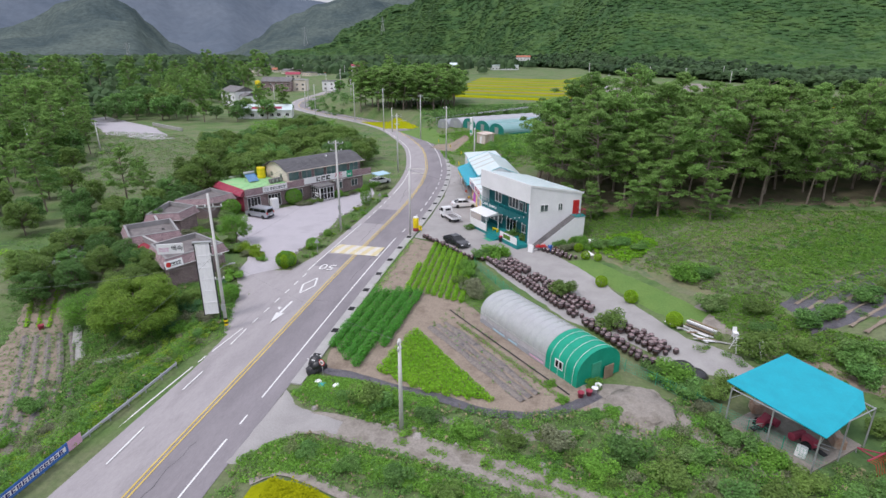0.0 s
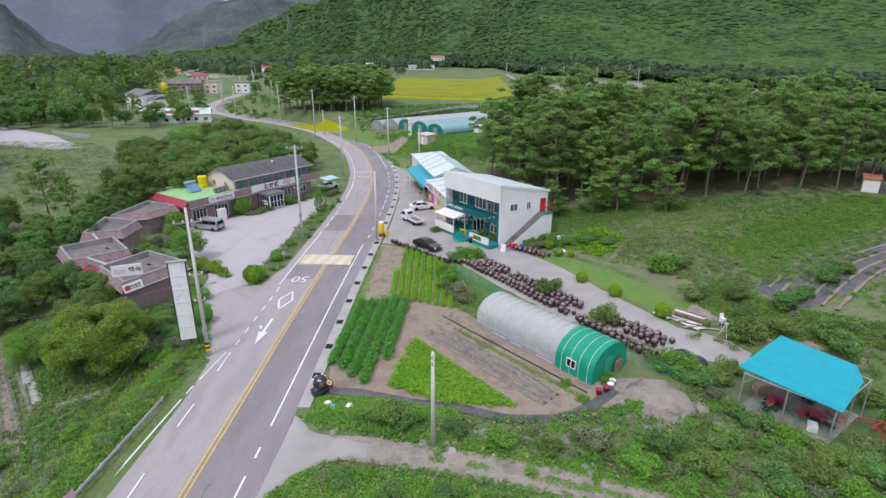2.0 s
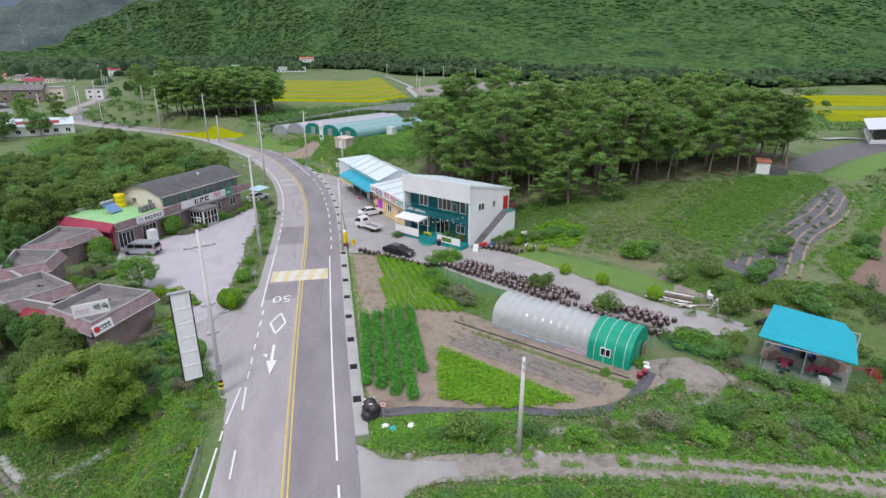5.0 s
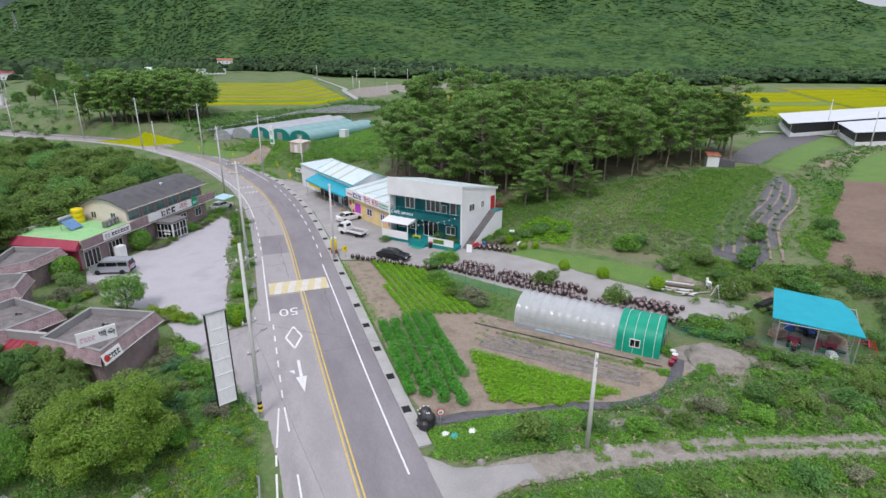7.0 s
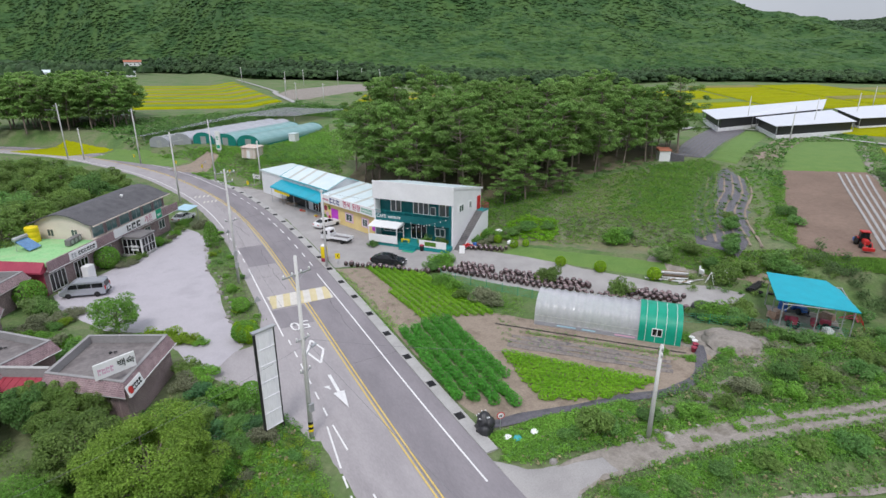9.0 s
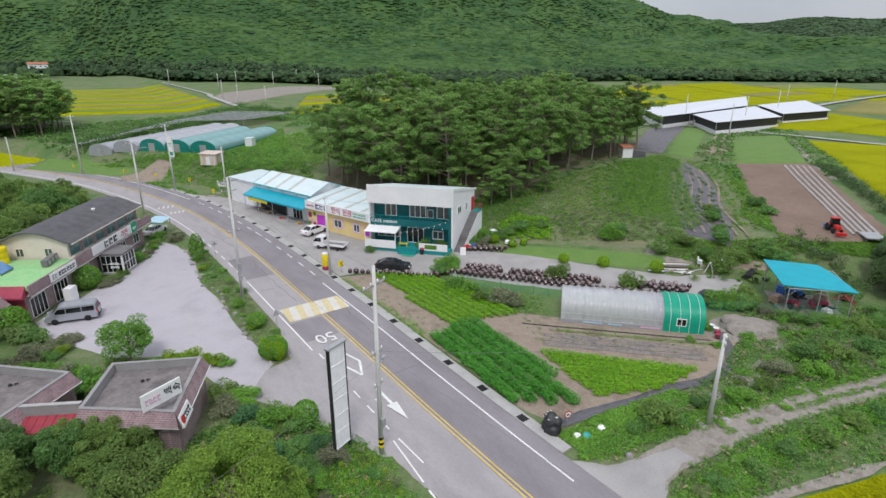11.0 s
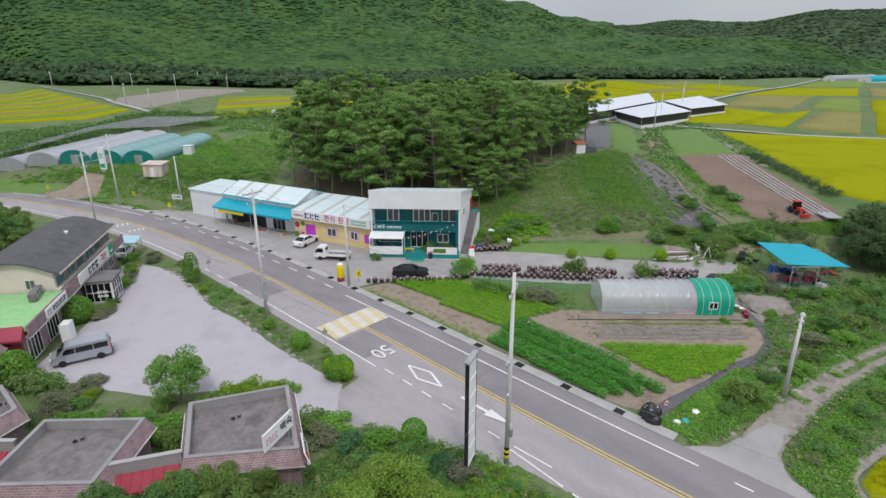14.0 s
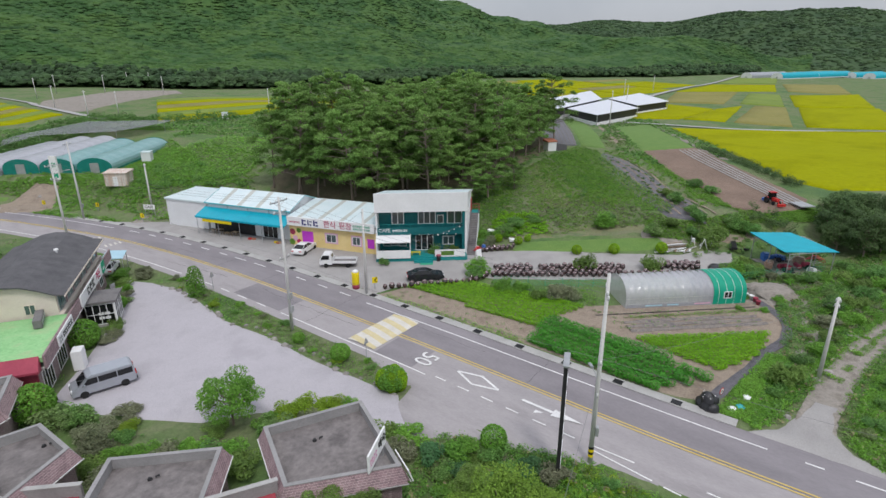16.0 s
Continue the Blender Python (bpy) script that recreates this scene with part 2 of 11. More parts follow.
M_TUNNEL_END = mat("dark_green_end_sheet", ((0.008, 0.17, 0.14), (0.015, 0.22, 0.18)), scale=0.7, fine=5, grain=0.12, rough=0.5)
M_STRAW = mat("dry_stalks", ((0.22, 0.20, 0.10), (0.30, 0.26, 0.15)), scale=0.3, fine=2, rough=0.8, island=0.4)
M_CROP = mat("crop_leaves", ((0.205, 0.45, 0.022), (0.265, 0.50, 0.03)), scale=0.25, fine=2, rough=0.55, island=0.3, grain=0.25, thin=0.45)
M_CROP_DARK = mat("dark_crop_leaves", ((0.07, 0.285, 0.03), (0.105, 0.345, 0.04)), scale=0.3, fine=2, rough=0.55, island=0.35, grain=0.25, thin=0.35)
M_BARK = mat("bark", ((0.19, 0.15, 0.125), (0.27, 0.215, 0.18)), scale=1.5, fine=8, bump=0.6, grain=0.3)
M_FOREST = mat("forest_canopy", ((0.020, 0.060, 0.017), (0.062, 0.124, 0.030), (0.030, 0.080, 0.021), (0.052, 0.108, 0.028)), scale=0.02, fine=0.2, rough=0.9, island=0.16, grain=0.16)
M_FOREST_DARK = mat("dark_forest_canopy", ((0.028, 0.060, 0.024), (0.052, 0.092, 0.034)), scale=0.02, fine=0.4, rough=0.9, island=0.4, grain=0.3)
# distance haze is put into these base colours: bluer and paler with depth
M_HAZY_HILL = mat("haze_blue_hill", ((0.058, 0.080, 0.084), (0.108, 0.134, 0.122)), scale=0.006, fine=0.08, rough=1.0, grain=0.4, spec=0.0)
M_HAZY_FARTHEST = mat("haze_blue_range", ((0.105, 0.13, 0.165), (0.14, 0.165, 0.20)), scale=0.003, fine=0.03, rough=1.0, grain=0.15, spec=0.0)
# buildings and things
M_WHITE_WALL = mat("white_wall", ((0.72, 0.72, 0.73), (0.80, 0.80, 0.81)), scale=0.4, fine=5, grain=0.05, rough=0.6)
M_CREAM = mat("cream_render", ((0.66, 0.58, 0.50), (0.74, 0.66, 0.58)), scale=0.4, fine=6, grain=0.08, bump=0.1)
M_TEAL = mat("teal_cladding", ((0.005, 0.10, 0.11), (0.012, 0.135, 0.145)), scale=0.6, fine=6, grain=0.1, rough=0.5)
M_TEAL_LIGHT = mat("teal_paint", ((0.01, 0.20, 0.20), (0.02, 0.26, 0.26)), scale=0.6, fine=6, grain=0.1, rough=0.5)
M_YELLOW_WALL = mat("yellow_wall", ((0.70, 0.53, 0.22), (0.78, 0.62, 0.30)), scale=0.5, fine=5, grain=0.08)
M_PURPLE = mat("purple_paint", ((0.42, 0.04, 0.46), (0.50, 0.06, 0.54)), scale=0.8, fine=5, grain=0.1, rough=0.5)
M_PINK = mat("pink_panel", ((0.62, 0.36, 0.50), (0.70, 0.44, 0.56)), scale=0.8, fine=5, grain=0.1)
M_BRICK = brickwork("brown_brick", (0.185, 0.135, 0.14), (0.255, 0.19, 0.19), (1.7, 1.8, 1.75))
M_TILE_BAND = brickwork("patterned_tile_band", (0.22, 0.15, 0.165), (0.31, 0.225, 0.235), (1.7, 1.8, 1.75), 0.28, 0.14)
M_MAROON = mat("maroon_paint", ((0.30, 0.04, 0.075), (0.37, 0.06, 0.095)), scale=0.6, fine=5, grain=0.12, rough=0.6)
M_RED_AWNING = mat("faded_red_sheet", ((0.28, 0.035, 0.055), (0.37, 0.06, 0.08)), scale=0.5, fine=5, grain=0.15, rough=0.6)
M_ROOF_GREY = mat("weathered_roof", ((0.12, 0.115, 0.12), (0.20, 0.19, 0.19), (0.15, 0.145, 0.145)), scale=0.5, fine=6, bump=0.3, grain=0.2)
M_ROOF_FLAT = mat("stained_flat_roof", ((0.125, 0.112, 0.112), (0.215, 0.194, 0.19), (0.15, 0.135, 0.134), (0.235, 0.215, 0.21)), scale=0.3, fine=3, bump=0.2, grain=0.24)
M_ROOF_SHINGLE = mat("dark_shingle", ((0.085, 0.083, 0.09), (0.125, 0.121, 0.128)), scale=0.8, fine=7, bump=0.3, grain=0.2)
M_GREEN_ROOF = mat("green_waterproofing", ((0.22, 0.47, 0.20), (0.29, 0.54, 0.25), (0.34, 0.48, 0.25)), scale=0.5, fine=4, grain=0.12)
M_WHITE = mat("white_paint", ((0.76, 0.76, 0.76), (0.82, 0.82, 0.82)), scale=1, fine=6, grain=0.05, rough=0.5)
M_GREY = mat("grey_metal", ((0.35, 0.36, 0.37), (0.45, 0.46, 0.47)), scale=1, fine=6, grain=0.1, rough=0.45, metal=0.4)
M_DARK = mat("dark_plastic_and_shade", ((0.02, 0.02, 0.022), (0.035, 0.035, 0.037)), scale=2, fine=8, grain=0.2, rough=0.5)
M_BLACK = mat("black_paint_and_shade", ((0.010, 0.010, 0.012), (0.015, 0.015, 0.017)), scale=2, fine=8, grain=0.1, rough=0.3)
M_ROOF_SHEET = sheet_metal("pale_roof_sheet", ((0.58, 0.69, 0.71), (0.67, 0.75, 0.77)), 0.3)
M_BARN_SHEET = sheet_metal("pale_barn_sheet", ((0.62, 0.64, 0.69), (0.70, 0.72, 0.77)), 0.4)
M_COPING = mat("grey_coping", ((0.25, 0.245, 0.245), (0.32, 0.31, 0.31)), scale=0.5, fine=7, grain=0.15)
M_CRACK = mat("crack_filler", ((0.10, 0.095, 0.10), (0.14, 0.135, 0.14)), scale=1, fine=6)
M_ROOF_STAIN = sheet_metal("stained_roof_sheet", ((0.44, 0.46, 0.42), (0.52, 0.53, 0.49)), 0.3)
M_WALL_SHEET = sheet_metal("white_wall_sheet", ((0.72, 0.73, 0.75), (0.78, 0.79, 0.81)), 0.25)
M_TURQ_SHEET = sheet_metal("turquoise_sheet", ((0.0, 0.31, 0.40), (0.0, 0.365, 0.465)), 0.3, rough=0.6)
M_BLUE_AWN = sheet_metal("blue_awning_sheet", ((0.0, 0.31, 0.42), (0.0, 0.37, 0.49)), 0.3, rough=0.4)
M_TEAL_TRIM = mat("teal_trim", ((0.05, 0.40, 0.46), (0.08, 0.46, 0.52)), scale=1, fine=5, grain=0.1, rough=0.5)
M_GLASS = glassy("window_glass", (0.05, 0.07, 0.075))
M_GLASS_DARK = mat("dark_glass", ((0.008, 0.009, 0.010), (0.014, 0.015, 0.017)), scale=0.7, fine=3, rough=0.06, spec=0.5, grain=0.2)
M_GLASS_GREEN = glassy("green_glass", (0.085, 0.16, 0.155))
M_PALE_BLUE = sheet_metal("pale_blue_sheet", ((0.36, 0.56, 0.66), (0.43, 0.63, 0.73)), 0.3)
M_PANEL = mat("weathered_white_panel", ((0.72, 0.71, 0.75), (0.84, 0.83, 0.86), (0.78, 0.77, 0.80)), scale=1.2, fine=5, grain=0.1, rough=0.5, stretch=(3, 3, 0.4))
M_MULCH_WORN = mat("torn_mulch_and_soil", ((0.13, 0.12, 0.125), (0.23, 0.20, 0.175), (0.11, 0.10, 0.108)), scale=1.3, fine=6, bump=0.6, grain=0.35, rough=0.7)
M_FILM = film("clear_polythene", (0.66, 0.66, 0.71), 0.5, 0.12)
M_FILM_GREY = film("dusty_polythene", (0.32, 0.33, 0.36), 0.9, 0.35)
M_FILM_PALE = film("pale_dusty_polythene", (0.38, 0.385, 0.42), 0.94, 0.3)
M_NET = film("dark_shade_net", (0.26, 0.26, 0.285), 0.34, 0.6)
M_FILM_TEAL = film("teal_shade_film", (0.20, 0.37, 0.37), 0.92, 0.3)
M_GREEN_SHEET = mat("green_tarp", ((0.004, 0.27, 0.17), (0.01, 0.33, 0.21)), scale=0.7, fine=5, grain=0.1, rough=0.45, bump=0.1, local=True)
M_GREEN_METAL = mat("green_fence_paint", ((0.03, 0.28, 0.17), (0.06, 0.34, 0.22)), scale=1, fine=6, grain=0.15, rough=0.5)
M_ONGGI = mat("glazed_brown_jar", ((0.026, 0.012, 0.012), (0.055, 0.026, 0.024)), scale=1.5, fine=6, grain=0.2, rough=0.1, spec=1.0, local=True, rand=0.35)
# lid colour lifted far above the body's: sky highlights are painted into it
M_ONGGI_LID_GLINT = mat("jar_lid", ((0.15, 0.10, 0.105), (0.34, 0.25, 0.25)), scale=1.5, fine=6, grain=0.2, rough=0.2, spec=0.8, local=True, rand=0.3)
M_POLE = mat("pole_concrete", ((0.54, 0.53, 0.52), (0.63, 0.62, 0.61)), scale=0.4, fine=6, grain=0.1, bump=0.1)
M_WIRE = mat("cable", ((0.17, 0.17, 0.18), (0.22, 0.22, 0.23)), scale=1, fine=4)
M_YELLOW = mat("bright_yellow", ((0.72, 0.55, 0.01), (0.80, 0.63, 0.01)), scale=1, fine=5, grain=0.08, rough=0.45)
M_RED = mat("red_paint", ((0.45, 0.02, 0.02), (0.55, 0.04, 0.035)), scale=1, fine=5, grain=0.12, rough=0.45)
M_BLUE = mat("blue_plastic", ((0.04, 0.13, 0.42), (0.07, 0.18, 0.50)), scale=1, fine=5, grain=0.1, rough=0.4)
M_NAVY = mat("navy_lettering", ((0.03, 0.03, 0.14), (0.04, 0.04, 0.18)), scale=1, fine=5, grain=0.05)
M_CRIMSON = mat("crimson_lettering", ((0.42, 0.03, 0.10), (0.48, 0.04, 0.12)), scale=1, fine=5, grain=0.05)
M_GREEN_SIGN = mat("green_sign", ((0.02, 0.30, 0.16), (0.03, 0.36, 0.20)), scale=1, fine=5, grain=0.05)
M_CAR_WHITE = mat("white_car_paint", ((0.74, 0.74, 0.75), (0.78, 0.78, 0.79)), scale=1, fine=3, grain=0.02, rough=0.2, spec=0.6, local=True)
M_CAR_BLACK = mat("black_car_paint", ((0.022, 0.022, 0.027), (0.03, 0.03, 0.036)), scale=1, fine=3, grain=0.02, rough=0.12, spec=0.8, local=True)
M_CAR_SILVER = mat("silver_car_paint", ((0.42, 0.44, 0.48), (0.46, 0.48, 0.52)), scale=1, fine=3, grain=0.02, rough=0.25, metal=0.5, local=True)
M_TYRE = mat("tyre_rubber", ((0.015, 0.015, 0.016), (0.03, 0.03, 0.03)), scale=4, fine=12, rough=0.85)
M_RIM = mat("wheel_rim", ((0.45, 0.45, 0.46), (0.55, 0.55, 0.56)), scale=4, fine=12, rough=0.3, metal=0.8)
M_LAMP_RED = mat("red_lamp_glass", ((0.40, 0.01, 0.01), (0.50, 0.02, 0.02)), scale=4, fine=12, rough=0.15)
M_LAMP_CLEAR = mat("clear_lamp_glass", ((0.60, 0.60, 0.62), (0.70, 0.70, 0.72)), scale=4, fine=12, rough=0.1)
M_WOOD = mat("weathered_wood", ((0.20, 0.15, 0.10), (0.30, 0.23, 0.16)), scale=1, fine=8, grain=0.2, bump=0.2)
M_STONE = mat("field_stone", ((0.22, 0.20, 0.19), (0.32, 0.30, 0.28)), scale=1.5, fine=6, grain=0.2, bump=0.4, rand=0.3)
M_RUST = mat("rusty_sheet", ((0.36, 0.22, 0.15), (0.50, 0.42, 0.36)), scale=0.9, fine=5, grain=0.25, local=True)
M_SOLAR = mat("solar_glass", ((0.08, 0.20, 0.40), (0.13, 0.29, 0.50)), scale=0.8, fine=5, rough=0.08, spec=0.9)
M_ORANGE = mat("orange_roof", ((0.36, 0.13, 0.08), (0.44, 0.18, 0.11)), scale=0.8, fine=5, grain=0.15)


# ---- builders ----
class B:
    """Collects vertices and faces of one mesh."""

    def __init__(self):
        self.v, self.f = [], []

    def quad(self, *p):
        k = len(self.v)
        self.v += [tuple(q) for q in p]
        self.f.append(tuple(range(k, k + len(p))))
        return self

    def box(self, x0, y0, z0, x1, y1, z1):
        k = len(self.v)
        self.v += [(x, y, z) for z in (z0, z1) for x, y in ((x0, y0), (x1, y0), (x1, y1), (x0, y1))]
        self.f += [tuple(k + i for i in q) for q in ((0, 3, 2, 1), (4, 5, 6, 7), (0, 1, 5, 4), (1, 2, 6, 5), (2, 3, 7, 6), (3, 0, 4, 7))]
        return self

    def prism(self, poly, z0, z1, top=None):
        """A polygon (counterclockwise) drawn up from z0 to z1; top: heights by corner."""
        k, n = len(self.v), len(poly)
        self.v += [(x, y, z0) for x, y in poly] + [(x, y, top[i] if top else z1) for i, (x, y) in enumerate(poly)]
        self.f += [tuple(k + i for i in reversed(range(n))), tuple(k + n + i for i in range(n))]
        self.f += [(k + i, k + (i + 1) % n, k + n + (i + 1) % n, k + n + i) for i in range(n)]
        return self

    def tube(self, points, radii, n=8, cap=True):
        """A tube through points with a radius at each."""
        k = len(self.v)
        for i, p in enumerate(points):
            p = Vector(p)
            a, b = Vector(points[max(i - 1, 0)]), Vector(points[min(i + 1, len(points) - 1)])
            d = (b - a).normalized()
            s = d.cross(Vector((0, 0, 1)) if abs(d.z) < 0.9 else Vector((1, 0, 0))).normalized()
            u = s.cross(d)
            r = radii[i] if isinstance(radii, (list, tuple)) else radii
            for j in range(n):
                c = 2 * math.pi * j / n
                self.v.append(tuple(p + r * (math.cos(c) * s + math.sin(c) * u)))
        for i in range(len(points) - 1):
            for j in range(n):
                q = k + i * n
                self.f.append((q + j, q + (j + 1) % n, q + n + (j + 1) % n, q + n + j))
        if cap:
            self.f.append(tuple(k + j for j in reversed(range(n))))
            self.f.append(tuple(k + (len(points) - 1) * n + j for j in range(n)))
        return self

    def lathe(self, profile, n=14, at=(0, 0, 0)):
        """A profile of (radius, height) turned round z."""
        k = len(self.v)
        for r, z in profile:
            for j in range(n):
                c = 2 * math.pi * j / n
                self.v.append((at[0] + r * math.cos(c), at[1] + r * math.sin(c), at[2] + z))
        for i in range(len(profile) - 1):
            for j in range(n):
                q = k + i * n
                self.f.append((q + j, q + (j + 1) % n, q + n + (j + 1) % n, q + n + j))
        self.f.append(tuple(k + j for j in reversed(range(n))))
        self.f.append(tuple(k + (len(profile) - 1) * n + j for j in range(n)))
        return self

    def moved(self, m):
        self.v = [tuple(m @ Vector(p)) for p in self.v]
        return self


def mesh_of(name, b, material, bevel=0.0, smooth=False):
    me = bpy.data.meshes.new(name)
    me.from_pydata(b.v, [], b.f)
    if bevel:
        bm = bmesh.new()
        bm.from_mesh(me)
        sharp = [e for e in bm.edges if len(e.link_faces) == 2 and e.calc_face_angle(0) > 0.6]
        bmesh.ops.bevel(bm, geom=sharp, offset=bevel, segments=2, affect="EDGES", clamp_overlap=True)
        bm.to_mesh(me)
        bm.free()
    if smooth:
        me.polygons.foreach_set("use_smooth", [True] * len(me.polygons))
    me.materials.append(material)
    me.update()
    return me


def part(name, b, material, parent, label="", bevel=0.0, smooth=False):
    """One mesh object under a thing or a part."""
    ob = new(name, b if isinstance(b, bpy.types.Mesh) else mesh_of(name, b, material, bevel, smooth))
    ob.parent = parent
    return tagged(ob, label)


def thing(name, m, label, category, group="", kind=""):
    """A top-level empty at the base of a thing, at the pose m."""
    ob = new(name)
    ob.empty_display_size = 0.3
    ob.matrix_world = m
    return tagged(ob, label, category, group, kind)


def solo(name, b, material, label, category, group="", kind="", m=None, bevel=0.0, smooth=False):
    """A top-level thing or piece of the setting that is one mesh."""
    ob = new(name, mesh_of(name, b, material, bevel, smooth))
    if m is not None:
        ob.matrix_world = m
    return tagged(ob, label, category, group, kind)


def lettering(text, size, material, parent, m, name="lettering", depth=0.02):
    """Raised letters from the built-in font, as a mesh."""
    c = bpy.data.curves.new(name, "FONT")
    c.body, c.size, c.extrude, c.align_x, c.align_y = text, size, depth, "CENTER", "CENTER"
    o = bpy.data.objects.new(name, c)
    scene.collection.objects.link(o)
    bpy.context.view_layer.update()
    me = bpy.data.meshes.new_from_object(o.evaluated_get(bpy.context.evaluated_depsgraph_get()))
    bpy.data.objects.remove(o)
    me.materials.clear()
    me.materials.append(material)
    ob = new(name, me)
    ob.parent = parent
    ob.matrix_basis = m
    return ob


def smooth01(a, b, x):
    x = min(1.0, max(0.0, (x - a) / (b - a)))
    return x * x * (3 - 2 * x)


def resample(line, step):
    """Points along a rounded polyline (Catmull-Rom), about step apart."""
    pts = [Vector((*p[:2], 0)) for p in line]
    pts = [2 * pts[0] - pts[1]] + pts + [2 * pts[-1] - pts[-2]]
    out = []
    for i in range(1, len(pts) - 2):
        p0, p1, p2, p3 = pts[i - 1:i + 3]
        n = max(1, int((p2 - p1).length / step))
        for k in range(n):
            t = k / n
            out.append(0.5 * (2 * p1 + (p2 - p0) * t + (2 * p0 - 5 * p1 + 4 * p2 - p3) * t * t + (3 * p1 - p0 - 3 * p2 + p3) * t ** 3))
    out.append(pts[-2])
    return out


def inside(x, y, poly):
    hit = False
    for i in range(len(poly)):
        (x1, y1), (x2, y2) = poly[i - 1], poly[i]
        if (y1 > y) != (y2 > y) and x < (x2 - x1) * (y - y1) / (y2 - y1) + x1:
            hit = not hit
    return hit


# ---- the land ----
CENTRE = [(-21.6, -160), (-21.7, -40), (-22.0, 10), (-22.5, 30), (-22.85, 50), (-22.95, 70), (-23.0, 88), (-23.5, 103), (-25.0, 119), (-28.3, 136), (-35.6, 160), (-46.8, 183), (-58, 201),
          (-76, 220), (-93, 233), (-110, 249), (-126, 267), (-139, 301), (-149, 355), (-160, 410), (-190, 480), (-259, 660), (-330, 800)]


def road_x(y):
    for (x0, y0), (x1, y1) in zip(CENTRE, CENTRE[1:]):
        if y <= y1:
            return x0 + (x1 - x0) * max(0.0, y - y0) / (y1 - y0)
    return CENTRE[-1][0]


def road_drop(y):
    """The road falls gently towards the south."""
    return -0.5 * smooth01(70, 34, y)


def height(x, y):
    """The lie of the land: fields below the road to the west, a meadow that climbs east of the drive, terraces to the north-east."""
    r = road_x(y)
    fall = road_drop(y) * smooth01(-8.5, -5.5, x - r) * smooth01(11, 7, x - r)
    w = 26 - 16 * smooth01(126, 140, y)
    east = smooth01(r + 9, r + 9 + w, x)
    z = (4.2 - 2.7 * smooth01(10, 40, x)) * smooth01(84, 135, y + 0.3 * min(x, 120)) * east
    z += 4.0 * smooth01(180, 520, y) * smooth01(r + 14, r + 60, x) + 4.0 * smooth01(260, 560, y) * smooth01(r - 14, r - 60, x)
    z += fall
    z -= 2.2 * smooth01(-30.2, -35.5, x) * smooth01(55, 43, y) * smooth01(-140, -60, x)
    z -= 1.0 * smooth01(27, 21, y) * smooth01(-14, -6, x) * smooth01(130, 60, x)
    k = 0.7 * min(60, max(0, x - 26))
    z += 3.6 * smooth01(10, 34, x + 0.35 * (min(y, 84) - 58)) * smooth01(42 - k, 56 - k, y) * (1 - 0.6 * smooth01(90, 150, x))
    return z


def axis(lo, hi, step, far_lo, far_hi):
    a = list(np.arange(lo, hi + 0.1, step))
    s, x = step, lo
    while x > far_lo:
        s *= 1.35
        x -= s
        a.insert(0, x)
    s, x = step, hi
    while x < far_hi:
        s *= 1.35
        x += s
        a.append(x)
    return a


gx, gy = axis(-110, 160, 1.8, -3500, 3500), axis(-10, 250, 1.8, -3500, 3500)
b = B()
b.v = [(x, y, height(x, y) + 0.03 * noise.noise((x * 0.12, y * 0.12, 0)) * smooth01(3, 12, abs(x - road_x(y) - 1)) - 0.035) for y in gy for x in gx]
nx = len(gx)
b.f = [(j * nx + i, j * nx + i + 1, (j + 1) * nx + i + 1, (j + 1) * nx + i) for j in range(len(gy) - 1) for i in range(nx - 1)]
solo("ground", b, M_GRASS, "rough green grass and weeds over gently rising farmland", "ground", kind="structure", smooth=True)

from mathutils.geometry import delaunay_2d_cdt


def patch(name, poly, material, label, category="ground", lift=0.05, step=2.5, ragged=0.25, kind="structure"):
    """A patch of another surface laid on the land, with a slightly ragged edge."""
    edge = []
    turn = 1 if sum(poly[k - 1][0] * poly[k][1] - poly[k][0] * poly[k - 1][1] for k in range(len(poly))) > 0 else -1
    for i, p in enumerate(poly):
        q = poly[(i + 1) % len(poly)]
        a, c = Vector(p), Vector(q)
        n = max(1, int((c - a).length / max(0.7, step * 0.5)))
        for k in range(n):
            w = a.lerp(c, k / n)
            if k:
                w += Vector((noise.noise((w.x * 0.9, w.y * 0.9, 3)), noise.noise((w.x * 0.9, w.y * 0.9, 7)))) * ragged
            edge.append(w)
    xs, ys = [p.x for p in edge], [p.y for p in edge]
    rim = [(p.x, p.y) for p in edge]
    near = lambda x, y: min((x - a) ** 2 + (y - c) ** 2 for a, c in rim) < (0.3 * step) ** 2
    inner = []
    for i, p in enumerate(edge):
        d = edge[(i + 1) % len(edge)] - edge[i - 1]
        if d.length > 1e-6:
            q = p + Vector((-d.y, d.x)).normalized() * 0.35 * turn
            if inside(q.x, q.y, poly):
                inner.append(q)
    pts = inner + [Vector((x + 0.01, y + 0.007)) for x in np.arange(min(xs), max(xs), step) for y in np.arange(min(ys), max(ys), step) if inside(x, y, poly) and not near(x, y)]
    v, _, f, *_ = delaunay_2d_cdt(edge + pts, [], [list(range(len(edge)))], 1, 1e-4)
    b = B()
    b.v = [(p.x, p.y, height(p.x, p.y) + (lift if i >= len(edge) else -0.06)) for i, p in enumerate(v)]
    b.f = [tuple(q) for q in f]
    return solo(name, b, material, label, category, kind=kind, smooth=True)


LINE = resample(CENTRE, 0.6)


def side_points(offset, y0=-1e9, y1=1e9):
    """Points beside the road's centre line, offset to the right, between two distances north."""
    out = []
    for i, p in enumerate(LINE):
        if y0 <= p.y <= y1:
            d = (LINE[min(i + 1, len(LINE) - 1)] - LINE[max(i - 1, 0)]).normalized()
            out.append(p + offset * Vector((d.y, -d.x, 0)))
    return out


